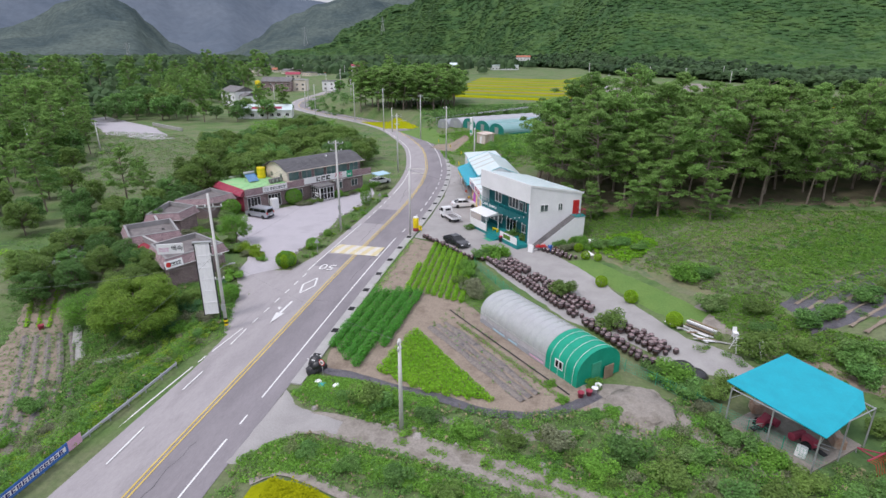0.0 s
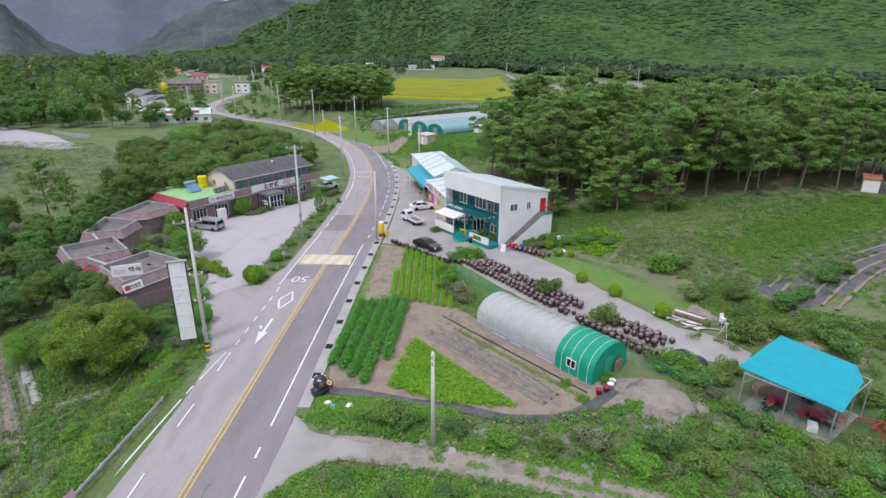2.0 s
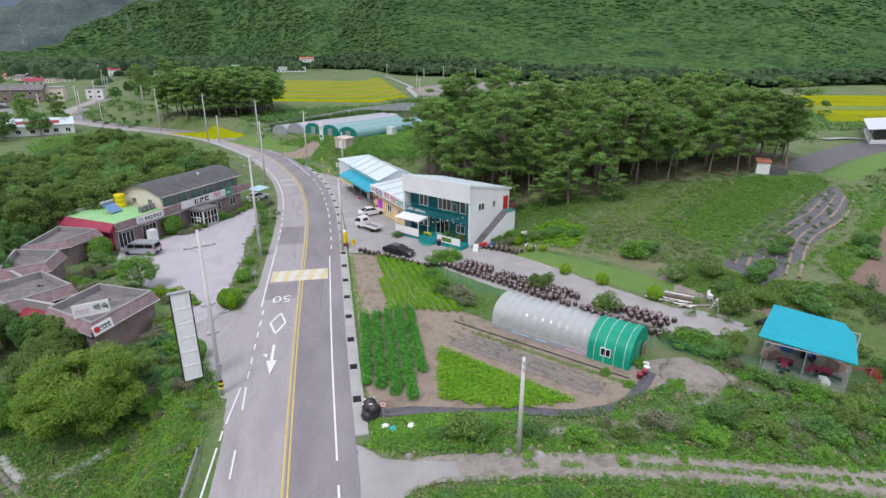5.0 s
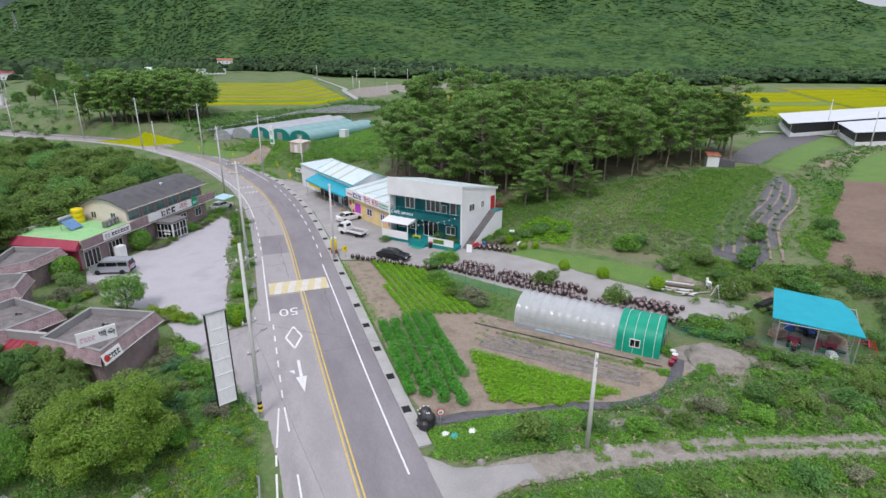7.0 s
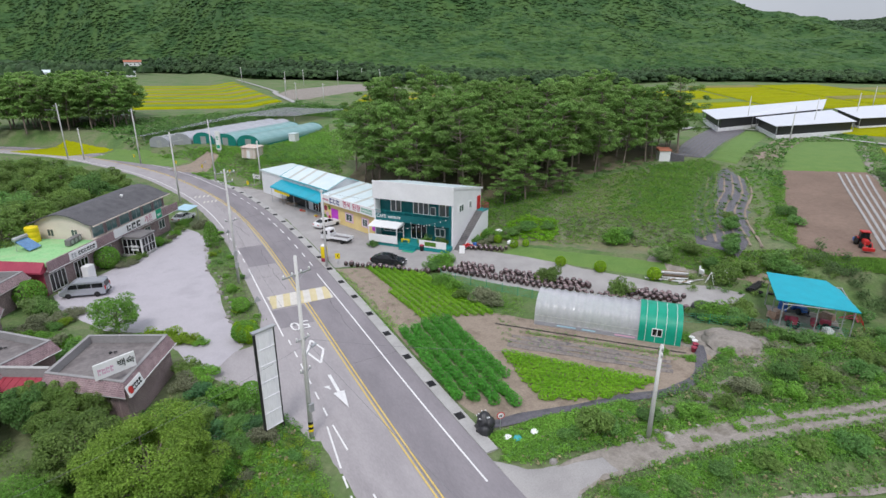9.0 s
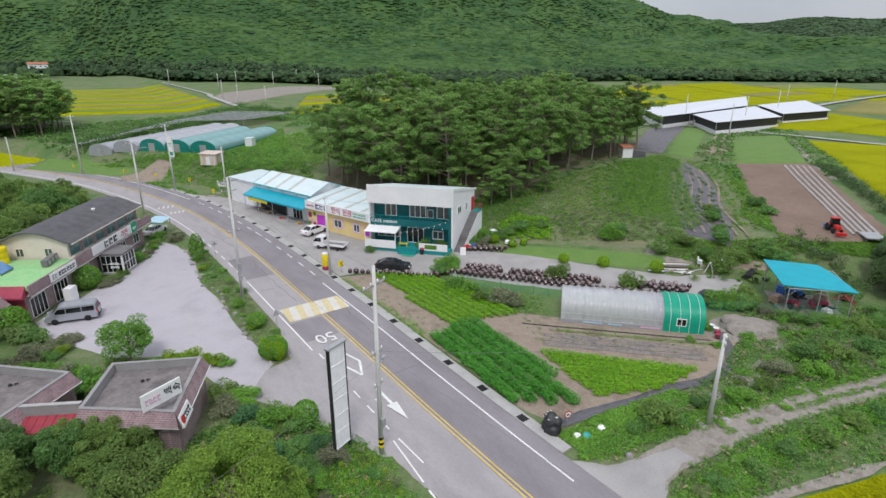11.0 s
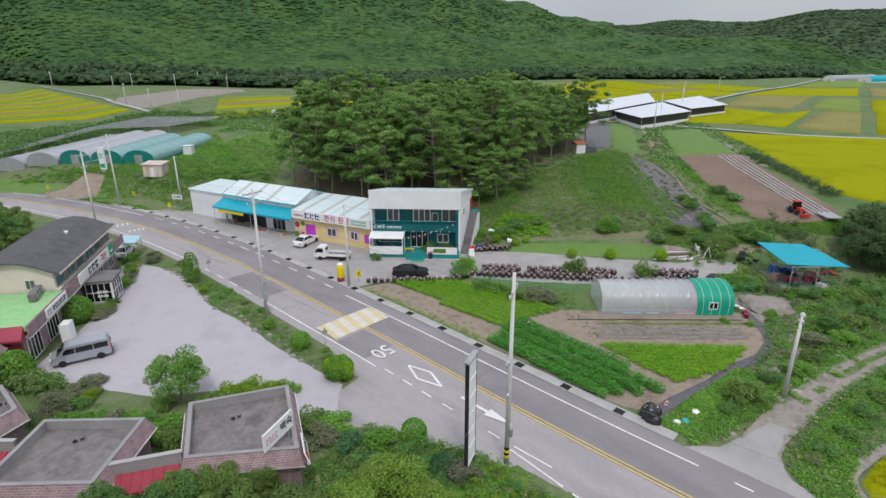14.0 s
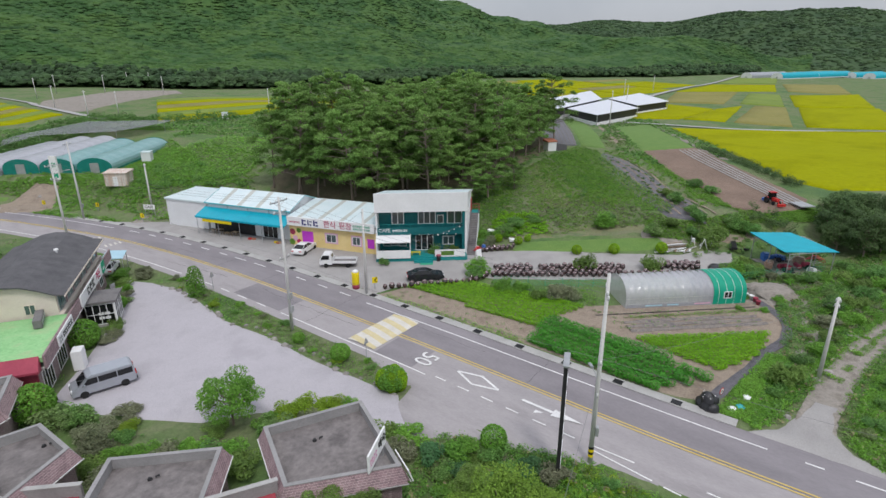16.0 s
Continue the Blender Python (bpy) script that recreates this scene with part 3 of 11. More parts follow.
def strip(o0, o1, z, y0=-1e9, y1=1e9, b=None):
    """A band along the road from offset o0 to o1; an offset may change along the road as (at y0, at y1)."""
    b = b or B()
    n = None
    rows = []
    for o in (o0, o1):
        if isinstance(o, tuple):
            base = side_points(0, y0, y1)
            pts = []
            for p in base:
                k = (p.y - base[0].y) / max(1e-6, base[-1].y - base[0].y)
                pts.append(Vector((p.x + o[0] + (o[1] - o[0]) * k, p.y, 0)))
            rows.append(pts)
        else:
            rows.append(side_points(o, y0, y1))
    k = len(b.v)
    for p, q in zip(*rows):
        d = road_drop(p.y)
        b.v += [(p.x, p.y, z + d), (q.x, q.y, z + d)]
    n = len(rows[0])
    b.f += [(k + 2 * i, k + 2 * i + 1, k + 2 * i + 3, k + 2 * i + 2) for i in range(n - 1)]
    return b


def bar_mark(x0, y0, x1, y1, w, z=0.035, b=None):
    """A painted bar between two points of the road."""
    b = b or B()
    a, c = Vector((x0, y0, z + road_drop(y0))), Vector((x1, y1, z + road_drop(y1)))
    d = (c - a).normalized()
    s = Vector((d.y, -d.x, 0)) * w / 2
    return b.quad(a - s, a + s, c + s, c - s)


# the road, its lanes and edges
solo("road", strip(-5.2, 0.0, 0.0, 50.6, 900, strip((-6.1, -5.9), 0.0, -0.006, 40.4, 53.2, strip(-7.15, 0.0, -0.012, -200, 42))), M_ASPHALT_OLD, "worn pale grey asphalt of the country road", "road", kind="structure")
solo("road_newer_lane", strip(0.0, 5.06, 0.004, -200, 900), M_ASPHALT_NEW, "darker resurfaced lane of the country road", "road", kind="structure")
b = B()
for y0, y1 in ((84, 93), (64, 69.3)):
    strip(-4.0, -0.4, 0.008, y0, y1, b)
solo("road_patch", b, M_ASPHALT_NEW, "darker repaired squares in the asphalt", "road", kind="structure")
b = B()
for o in (-0.24, 0.12):
    strip(o, o + 0.13, 0.03, -200, 900, b)
solo("centre_line", b, M_YELLOW_PAINT, "double yellow painted centre line on the road", "road marking", kind="structure")
b = B()
strip(3.45, 3.6, 0.03, -60, 30.5, b), strip(3.5, 3.65, 0.03, 35, 78, b), strip(3.7, 3.85, 0.03, 132, 900, b)
strip(3.5, 3.65, 0.03, 31.4, 33.2, b)
for k in range(12):
    y = 80 + 4.2 * k
    strip(3.75, 3.9, 0.03, y, y + 2.6, b)
strip(-4.25, -4.1, 0.03, 62, 84, b), strip(-4.2, -4.05, 0.03, 104, 900, b)
for k in range(5):
    strip(-4.25, -4.1, 0.03, 86 + 3.6 * k, 88.2 + 3.6 * k, b)
for k in range(6):
    y = 47.6 + 2.5 * k
    bar_mark(-26.8, y, -26.8, y + 1.2, 0.14, b=b)
for x0, y0, x1, y1 in ((-28.4, 24, -28.1, 31), (-28.1, 31, -27.85, 38.6), (-27.8, 39.4, -27.75, 40.6), (-27.65, 41.4, -27.2, 46.3), (-26.62, 43.0, -26.75, 46.3), (-26.4, 35.1, -26.45, 38.1), (-25.9, 25.8, -26.15, 30.0), (-25.7, 15, -25.8, 19.5),
                       (-28.8, 5, -28.4, 24)):
    bar_mark(x0, y0, x1, y1, 0.14, b=b)
solo("edge_line", b, M_WHITE_PAINT, "white painted edge and lane lines on the road", "road marking", kind="structure")
# the marks of the southbound lane: speed, diamond, arrow
b = B()
for p, q in (((-24.8, 60.2), (-25.75, 58.0)), ((-25.75, 58.0), (-25.05, 55.6)), ((-25.05, 55.6), (-24.15, 57.9)), ((-24.15, 57.9), (-24.8, 60.2))):
    bar_mark(*p, *q, 0.22, b=b)
solo("diamond_mark", b, M_WHITE_PAINT, "white diamond outline painted on the lane", "road marking", kind="structure")
b = B()
bar_mark(-24.95, 53.3, -24.95, 50.2, 0.28, b=b)
z = 0.035 + road_drop(50)
for p in ([(-25.45, 50.4), (-24.9, 47.8), (-24.45, 50.4)], [(-25.05, 52.8), (-25.05, 52.2), (-25.5, 51.7), (-25.5, 52.1)], [(-25.45, 52.6), (-26.0, 51.8), (-25.45, 51.0)]):
    b.quad(*[(x, y, z) for x, y in p])
solo("arrow_mark", b, M_WHITE_PAINT, "white arrow for straight on and turning painted on the lane", "road marking", kind="structure")
speed_mark = thing("speed_mark", pose(-24.95, 63.9, 0.02), "white number painted upside down on the lane", "road marking", kind="structure")
digits = lettering("50", 1.3, M_WHITE_PAINT, speed_mark, pose(0, 0, 0.006, 0, 0, 180) @ Matrix.Diagonal((1.7, 2.1, 1, 1)), "digits", 0.002)
b = B()
for k in range(4):
    bar_mark(-30.2 + 0.8 * k, 128.7, -29.8 + 0.8 * k, 130.3, 0.3, b=b)
    bar_mark(-28.9 + 0.7 * k, 123.8, -28.7 + 0.7 * k, 125.0, 0.3, b=b)
solo("slow_marks", b, M_HUMP_WHITE, "rows of short white bars painted on the bend", "road marking", kind="structure")
crack_rng = random.Random(17)
b = B()
for x0, y0, n, drift in ((-21.2, 20, 12, 0.0), (-24.2, 74, 22, -0.03), (-20.3, 60, 14, 0.03), (-24.6, 98, 16, -0.1), (-21.0, 104, 14, -0.12)):
    x, y = x0, y0
    for _ in range(n):
        x1, y1 = x + drift + crack_rng.uniform(-0.16, 0.16), y + crack_rng.uniform(0.5, 1.0)
        bar_mark(x, y, x1, y1, crack_rng.uniform(0.03, 0.07), 0.012, b)
        x, y = x1, y1
for y, x0, x1 in ((79.5, -26.8, -17.9), (103, -27.5, -18.6), (54.2, -22.4, -17.7), (93.4, -22.8, -18.0)):
    x = x0
    while x < x1:
        q = x + crack_rng.uniform(0.4, 0.8)
        bar_mark(x, y, q, y + crack_rng.uniform(-0.12, 0.12), 0.05, 0.012, b)
        x, y = q, y + crack_rng.uniform(-0.08, 0.08)
solo("asphalt_cracks", b, M_CRACK, "fine dark cracks and joints in the asphalt", "cracks", kind="stuff")
# the speed hump: a low rounded rise in slanting stripes
hump = thing("speed_hump", pose(-23.2, 71.0, 0), "low asphalt speed hump in worn yellow and white stripes", "speed hump", kind="structure")
for i in range(2):
    b = B()
    n, x0, x1, y0, y1 = 17, -3.55, 3.55, -1.85, 1.85
    w = (x1 - x0) / 9
    for k in range(-1, 10):
        if k % 2 == i:
            lo, hi = x0 + w * k, x0 + w * (k + 1)
            for s in range(8):
                ya, yb = y0 + (y1 - y0) * s / 8, y0 + (y1 - y0) * (s + 1) / 8
                za, zb = (0.036 + 0.10 * (1 - (q / 1.9) ** 2) for q in (ya, yb))
                sa, sb = (0.35 * q / 1.9 for q in (ya, yb))
                cut = lambda x: min(x1, max(x0, x))
                if cut(hi + sa) - cut(lo + sa) > 0.02:
                    b.quad((cut(lo + sa), ya, za), (cut(hi + sa), ya, za), (cut(hi + sb), yb, zb), (cut(lo + sb), yb, zb))
    part("stripes", b, (M_HUMP_YELLOW, M_HUMP_WHITE)[i], hump)
# the gutter and kerb on the east side
def kerb_run(y0, y1, o0, o1, z0, z1):
    b = B()
    p, q = side_points(o0, y0, y1), side_points(o1, y0, y1)
    k = len(p)
    for a, c in zip(p, q):
        d = road_drop(a.y)
        b.v += [(a.x, a.y, z0 + d), (a.x, a.y, z1 + d), (c.x, c.y, z1 + d), (c.x, c.y, z0 + d)]
    for i in range(k - 1):
        for j in range(3):
            b.f.append((4 * i + j, 4 * i + j + 1, 4 * i + 4 + j + 1, 4 * i + 4 + j))
    b.f += [(0, 3, 2, 1), (4 * k - 4, 4 * k - 3, 4 * k - 2, 4 * k - 1)]
    return b


gutter = solo("kerb", kerb_run(37.5, 145, 5.05, 6.1, -0.2, 0.10), M_CONCRETE, "pale concrete gutter kerb beside the road", "kerb", kind="structure")
grate = B()
for k in range(7):
    grate.box(-0.32, -0.42 + 0.13 * k, 0, 0.32, -0.36 + 0.13 * k, 0.035)
for s in (-0.34, 0.30):
    grate.box(s, -0.45, 0, s + 0.04, 0.45, 0.04)
grate_mesh = mesh_of("drain_grate", grate, M_DARK)
# thin black sheet between the bars paints the shade of a pit
pit_shade = mesh_of("drain_pit_shade", B().box(-0.3, -0.42, 0, 0.3, 0.42, 0.008), M_BLACK)
k = 0
for y in np.arange(42.66, 142, 5.08):
    p = min(side_points(5.5, y - 4, y + 4), key=lambda q: abs(q.y - y))
    g = thing("drain", pose(p.x, y, 0.102 + road_drop(y), 0, 0, 0), "dark iron drain grate set in the concrete gutter", "drain grate", "drain grates along the kerb")
    part("grate", grate_mesh, None, g)
    part("pit_shade", pit_shade, None, g)

def ribbon(line, w, z, b=None, uneven=0.0, wave=0.0):
    """A band of width w along a line laid on the land."""
    b = b or B()
    k = len(b.v)
    for i, p in enumerate(line):
        d = (line[min(i + 1, len(line) - 1)] - line[max(i - 1, 0)]).normalized()
        s = Vector((d.y, -d.x, 0)) * (w / 2 + uneven * noise.noise((p.x * 0.4, p.y * 0.4, 1)))
        for q, up in ((p - s, 0), (p, wave), (p + s, 0)):
            b.v.append((q.x, q.y, height(q.x, q.y) + z + up + 0.5 * wave * noise.noise((q.x * 2, q.y * 2, 5))))
    for i in range(len(line) - 1):
        for j in range(2):
            b.f.append((k + 3 * i + j, k + 3 * i + j + 1, k + 3 * i + 4 + j, k + 3 * i + 3 + j))
    return b


# yards, paths and plots
LOT = [(-31.0, 62), (-31.6, 72), (-31.4, 80), (-32.0, 87), (-30.5, 97), (-31.5, 104), (-33.5, 108.5), (-35.3, 108), (-38.5, 97), (-41, 95), (-45.5, 89.5), (-49.5, 85.2), (-48.5, 80.5),
       (-46, 76), (-43.5, 72), (-40, 69.5), (-37, 64), (-36, 60), (-34.6, 57.4), (-32.2, 60.8)]
patch("parking_lot", LOT, M_GRAVEL, "pale grey gravel parking lot before the restaurant", "parking lot", 0.03, 3)
patch("lot_apron", [(-27.6, 44.6), (-29.2, 45.4), (-29.4, 47.2), (-33.3, 55.3), (-35.0, 58.0), (-32.0, 61.4), (-29.5, 62.0), (-28.7, 66.5), (-27.6, 71)], M_ASPHALT_OLD, "worn asphalt apron where the lot meets the road", "road", 0.045, 3, 0.3)
YARD = [(-16.7, 78.5), (-13.5, 77.6), (-7.5, 72.8), (-4.8, 72.0), (-1.0, 75), (2.5, 78), (-7, 90), (-9, 104), (-13, 120), (-16.0, 129), (-22.5, 138), (-21.5, 131), (-18.9, 119), (-17.3, 104), (-16.75, 90)]
patch("cafe_yard", YARD, M_LOT, "worn grey concrete yard in front of the shops", "yard", 0.04, 3, 0.15)
TRACK_E = [(-4.8, 72.2), (-1.5, 76), (1.5, 78.2), (5, 75.5), (9.2, 69.5), (14.6, 59.0), (18.4, 52.4), (22.7, 49.4), (24.3, 46.5), (21.7, 45.6), (16.9, 46.8), (12.3, 51.5), (6.5, 55), (0, 63.5), (-4.2, 69.5)]
patch("gravel_drive", TRACK_E, M_LOT, "pale gravel drive between the jars and the lawn", "drive", 0.05, 2.5)
patch("lawn", [(6.5, 72.8), (9.9, 73.8), (17.0, 63.5), (21.6, 56.4), (19.4, 53.5), (15.2, 59.0)], M_LAWN, "mown green lawn beside the gravel drive", "lawn", 0.06, 2.5)
patch("meadow", [(8, 78), (24.1, 83.4), (40.6, 90.5), (54.5, 91.5), (35.5, 67.2), (27.0, 60.3), (23.0, 57.1), (17.6, 64.1)], M_MEADOW, "rough pale green meadow below the pine wood", "meadow", 0.05, 3, 0.8)
M_DRY = mat("dry_grass_ground", ((0.15, 0.17, 0.085), (0.19, 0.185, 0.105), (0.12, 0.165, 0.065)), scale=0.3, fine=3, bump=0.4, grain=0.22, rough=0.95)
patch("dry_patch", [(49.6, 93.8), (52.1, 89.3), (30.2, 70.5), (23.4, 71.4), (20.5, 75.8), (32.5, 84.7)], M_DRY, "dry pale grass below the pine wood", "meadow", 0.07, 3, 1.2)
patch("rough_strip", [(9.3, 75.4), (19.1, 63.1), (23.0, 56.7), (25.5, 56.9), (20.0, 67.1), (10.8, 76.9)], M_DRY, "dry weedy strip behind the lawn", "meadow", 0.065, 2.5, 0.9)
patch("field_soil", [(-16.5, 44.4), (-16.5, 57.2), (-16.7, 70), (-16.7, 78.2), (-13.0, 77.0), (-5.0, 57.2), (-2.6, 54.2), (8.5, 43.0), (11.5, 41.5), (8.5, 38.8), (1.5, 36.9), (-4, 38), (-15.7, 40.2)], M_DIRT,
      "bare brown soil of the vegetable plots", "soil", 0.03, 2.5, 0.2)
for poly in ([(15.2, 40.4), (17.0, 39.0), (20.0, 35.8), (23, 33.4), (22.2, 32.2), (19.0, 34.4), (15.4, 37.4)], [(-12.5, 37.6), (-6, 36.4), (-1, 35.4), (-1.4, 34.6), (-7, 35.4), (-12.6, 36.6)], [(0.4, 34.8), (4.8, 36.2), (7.4, 36.0), (6.4, 34.6), (2.6, 33.8)], [(18.1, 57.0), (23.6, 60.5), (25.5, 56.3), (23.9, 51.1), (20.9, 53.7)]):
    patch("bare_patch", poly, M_TRACK, "bare brownish earth showing between the weeds", "soil", 0.05, 1.5, 0.7)
patch("sandy_ground", [(7.5, 42.5), (10.8, 43.3), (14.0, 43.2), (15.4, 40.2), (13.9, 36.4), (10.5, 35.6), (8.3, 38.6)], M_TRACK, "bare sandy ground beside the greenhouse", "soil", 0.06, 1.5, 0.5)
MAT_LINE = resample([(-15.6, 40.6), (-11.4, 39.4), (-8, 38.5), (-3.9, 37.9), (0.2, 36.8), (4.6, 37.4), (7.3, 39.3), (9.2, 41.2)], 0.8)


solo("weed_mat", ribbon(MAT_LINE, 1.0, 0.07, uneven=0.15, wave=0.04), M_MULCH, "strip of black weed mat around the plots", "ground cover", kind="structure")
TRACK_S = resample([(-14.5, 32.9), (-13.0, 32.9), (-9, 32.4), (-2, 31.2), (6, 29.2), (15, 26.4), (30, 22), (60, 12), (100, -5)], 1.2)
solo("dirt_track", ribbon(TRACK_S, 2.7, 0.05, uneven=0.25), M_TRACK, "pale dirt farm track with worn wheel ruts", "track", kind="structure")
patch("track_mouth", [(-17.7, 27.6), (-17.6, 37.2), (-15.6, 35.3), (-13.4, 34.3), (-10.5, 33.4), (-10.5, 31.5), (-14.0, 31.5), (-15.8, 30.2), (-16.7, 27.8)], M_LOT, "worn concrete where the farm track meets the road", "track", 0.075, 1.5, 0.12)
MULCH = [(29.0, 51.2), (32.3, 52.6), (36.9, 55.4), (41.5, 58.9), (54, 67.4), (66.8, 76.9), (73.0, 86), (65.5, 84.6), (48.4, 74.1), (38, 66.2), (33, 62.0), (28.0, 57.4)]
PLOUGHED = [(82, 79.4), (97.3, 70.2), (92, 65.9), (70, 52.2), (52, 40.4), (45, 40), (38, 45), (37.7, 49.3), (48, 55.8), (60, 65), (66, 68.6)]
GREEN_END = [(81.4, 79.0), (97.2, 70.4), (137, 93), (146, 97), (147, 100.5), (131, 104.5), (101, 90.7)]
DARK_ROWS = [(72.3, 101), (77.2, 94.9), (144, 131), (137, 139.3)]
GREEN_STRIP = [(77.4, 93.9), (78.8, 87.6), (144, 122.4), (141, 128.8)]
GARDEN = [(142, 117), (147, 112), (93, 86.8), (86, 89.5)]
RICE_EAST = [(142.5, 89.6), (171, 54.5), (192, 22), (112, 14), (68, 29), (62, 37.5), (66, 43.6), (94, 60.2)]
patch("black_mulch_field", MULCH, M_MULCH, "vegetable field under black plastic mulch overgrown with weeds", "field", 0.09, 1.8, 0.8)
b = B()
for k in range(6):
    o = k - 2.5
    ribbon(resample([(31.2 + 0.75 * o, 53.9 - 1.15 * o), (42.6 + 0.8 * o, 64.6 - 1.2 * o), (56.4 + 0.8 * o, 73.2 - 1.3 * o), (68.0 + 0.7 * o, 82.0 - 1.2 * o)], 1.2), 0.34, 0.13, b, uneven=0.2, wave=0.05)
solo("mulch_paths", b, M_DIRT, "pale soil paths between the black mulched beds", "soil", kind="stuff")
patch("ploughed_field", PLOUGHED, M_PLOUGHED, "ploughed brown field", "field", 0.12, 2.5, 0.4)
patch("green_field", GREEN_END, M_LAWN, "young green crop at the end of the ploughed field", "field", 0.16, 3, 0.4)
patch("purple_rows_field", DARK_ROWS, M_MULCH, "field of dark plastic-covered rows", "field", 0.14, 3)
b = B()
for k in range(7):
    q = (k + 0.5) / 7
    ribbon(resample([(72.3 + 4.9 * q, 101 - 6.1 * q), (104.6 + 6 * q, 120.2 - 7.2 * q), (137 + 7 * q, 139.3 - 8.3 * q)], 4), 0.22, 0.19, b)
solo("row_paths", b, M_MULCH_WORN, "greyish paths between the dark plastic rows", "soil", kind="stuff")
patch("green_strip_field", GREEN_STRIP, M_LAWN, "strip of bright green crop", "field", 0.14, 3)
patch("garden_soil", GARDEN, M_DIRT, "bare soil of a small vegetable garden", "soil", 0.12, 3, 0.6)
patch("rice_field", RICE_EAST, M_RICE, "dense golden ripening rice", "field", 0.35, 3, 0.3)
patch("field_track", [(142, 92.5), (97.4, 68.6), (85, 59.5), (84.4, 60.6), (96.6, 69.8), (140, 93.8)], M_TRACK, "grey farm path beside the rice", "track", 0.2, 3, 0.2)
patch("rice_field", [(-14.6, 25.8), (-13.2, 26.8), (-11.0, 26.5), (-8.0, 25.6), (-4.8, 24.7), (10, 20.4), (30, 10.8), (20, -5), (-14.4, 5)], M_RICE, "golden rice field below the farm track", "field", 0.35, 3, 0.3)
solo("rice_edge", ribbon(resample([(-14.9, 26.3), (-13.2, 27.3), (-11.0, 27.0), (-8.0, 26.1), (-4.8, 25.2), (10, 20.9), (30, 11.3)], 0.8), 0.7, 0.06, uneven=0.3), M_TRACK, "bare earth and stones along the rice edge", "soil", kind="structure")
patch("small_rice_field", [(-74, 214), (-60, 218), (-46.5, 201), (-58.5, 197.6)], M_RICE, "small golden rice field beside the bend", "field", 0.15, 3)
patch("small_green_field", [(-46, 200.5), (-38, 190), (-28, 169), (-34, 168), (-52, 192)], M_LAWN, "bright green field beside the bend", "field", 0.1, 3)
NORTH_SOIL = [(-33, 161.4), (-27.3, 155), (-24.5, 157), (-21.3, 162.5), (-23.4, 167.6), (-32.2, 167.4)]
patch("north_soil", NORTH_SOIL, M_DIRT, "bare earth cutting beside the road", "soil", 0.12, 1.5, 0.5)
patch("bend_verge", [(-26.8, 152), (-22.6, 143.6), (-20.4, 134.5), (-17.4, 137.5), (-18.4, 143.4), (-22.4, 150), (-25.6, 153.5)], M_GRASS, "thin grass verge inside the chevrons", "verge", 0.1, 1.5, 0.4)
VERGE_N = [(-26.8, 152), (-22.6, 143.6), (-20.4, 134.5), (-17.8, 137.5), (-19.6, 143.4), (-23.4, 150)]
patch("north_path", [(-21, 134), (-18, 136.8), (-13.5, 135.2), (-9, 136), (-9.5, 133.8), (-14, 132.8), (-18.6, 131.6)], M_TRACK, "pale earth path beside the shop", "path", 0.1, 2)
patch("trampled_soil", [(21.7, 57.3), (25.0, 58.6), (26.8, 56.5), (25.5, 52.9), (28.5, 48.8), (32.4, 45.0), (32.1, 43.8), (26.9, 47.2), (22.7, 52.2)], M_DIRT, "trampled grey-brown soil between drive and mulched field", "soil", 0.045, 1.6, 0.9)
patch("west_concrete", [(-186, 196), (-165, 178), (-146, 161.4), (-123, 154), (-117.4, 158.6), (-144, 182), (-162, 192), (-186, 206)], M_GRAVEL, "pale bare yard beyond the trees", "yard", 0.15, 4, 1.2)
patch("west_plots", [(-58.8, 50.4), (-54.6, 51.6), (-46.5, 42.4), (-36, 31), (-32.5, 22), (-36, 19), (-50.5, 37.5)], M_DIRT, "weedy brown soil of the low vegetable plots", "soil", 0.1, 2, 0.4)
patch("west_meadow", [(-125, 155), (-85, 150), (-68, 110), (-80, 96), (-110, 110)], M_MEADOW, "pale sandy meadow beyond the trees", "meadow", 0.1, 5)


for poly in ([(-36.2, 39.6), (-34.4, 40.6), (-33.6, 38.6), (-35.4, 37.2)], [(-36.8, 33), (-35.2, 34.4), (-34, 31), (-35.6, 29.6)], [(-33.4, 27), (-32.2, 28.4), (-31.8, 25), (-33, 24)]):
    patch("bare_patch", poly, M_TRACK, "bare brownish earth showing between the weeds", "soil", 0.06, 1.0, 0.6)


def parcels(x0, y0, ux, uy, vx, vy, nu, nv, seed, gap=1.0, shapes=None):
    """Rice parcels in a skewed grid, with grassy bunds between them."""
    rng = random.Random(seed)
    for i in range(nu):
        for j in range(nv):
            a = [(x0 + ux * (i + s) + vx * (j + q), y0 + uy * (i + s) + vy * (j + q)) for s, q in ((0, 0), (1, 0), (1, 1), (0, 1))]
            cx, cy = sum(p[0] for p in a) / 4, sum(p[1] for p in a) / 4
            if shapes and not inside(cx, cy, shapes):
                continue
            a = [(x + (cx - x) * gap / math.hypot(x - cx, y - cy), y + (cy - y) * gap / math.hypot(x - cx, y - cy)) for x, y in a]
            tone = rng.choice((0, 0, 0, 2, 1)) if nu > 1 else (0, 1, 0, 2)[j % 4]
            patch("rice_parcel", a, (M_RICE, M_RICE_GREEN, M_RICE_PALE)[tone], ("golden rice parcel between grassy bunds", "yellow-green rice parcel between grassy bunds", "pale half-ripe rice parcel")[tone], "rice field", 0.5, 6, 0.3)


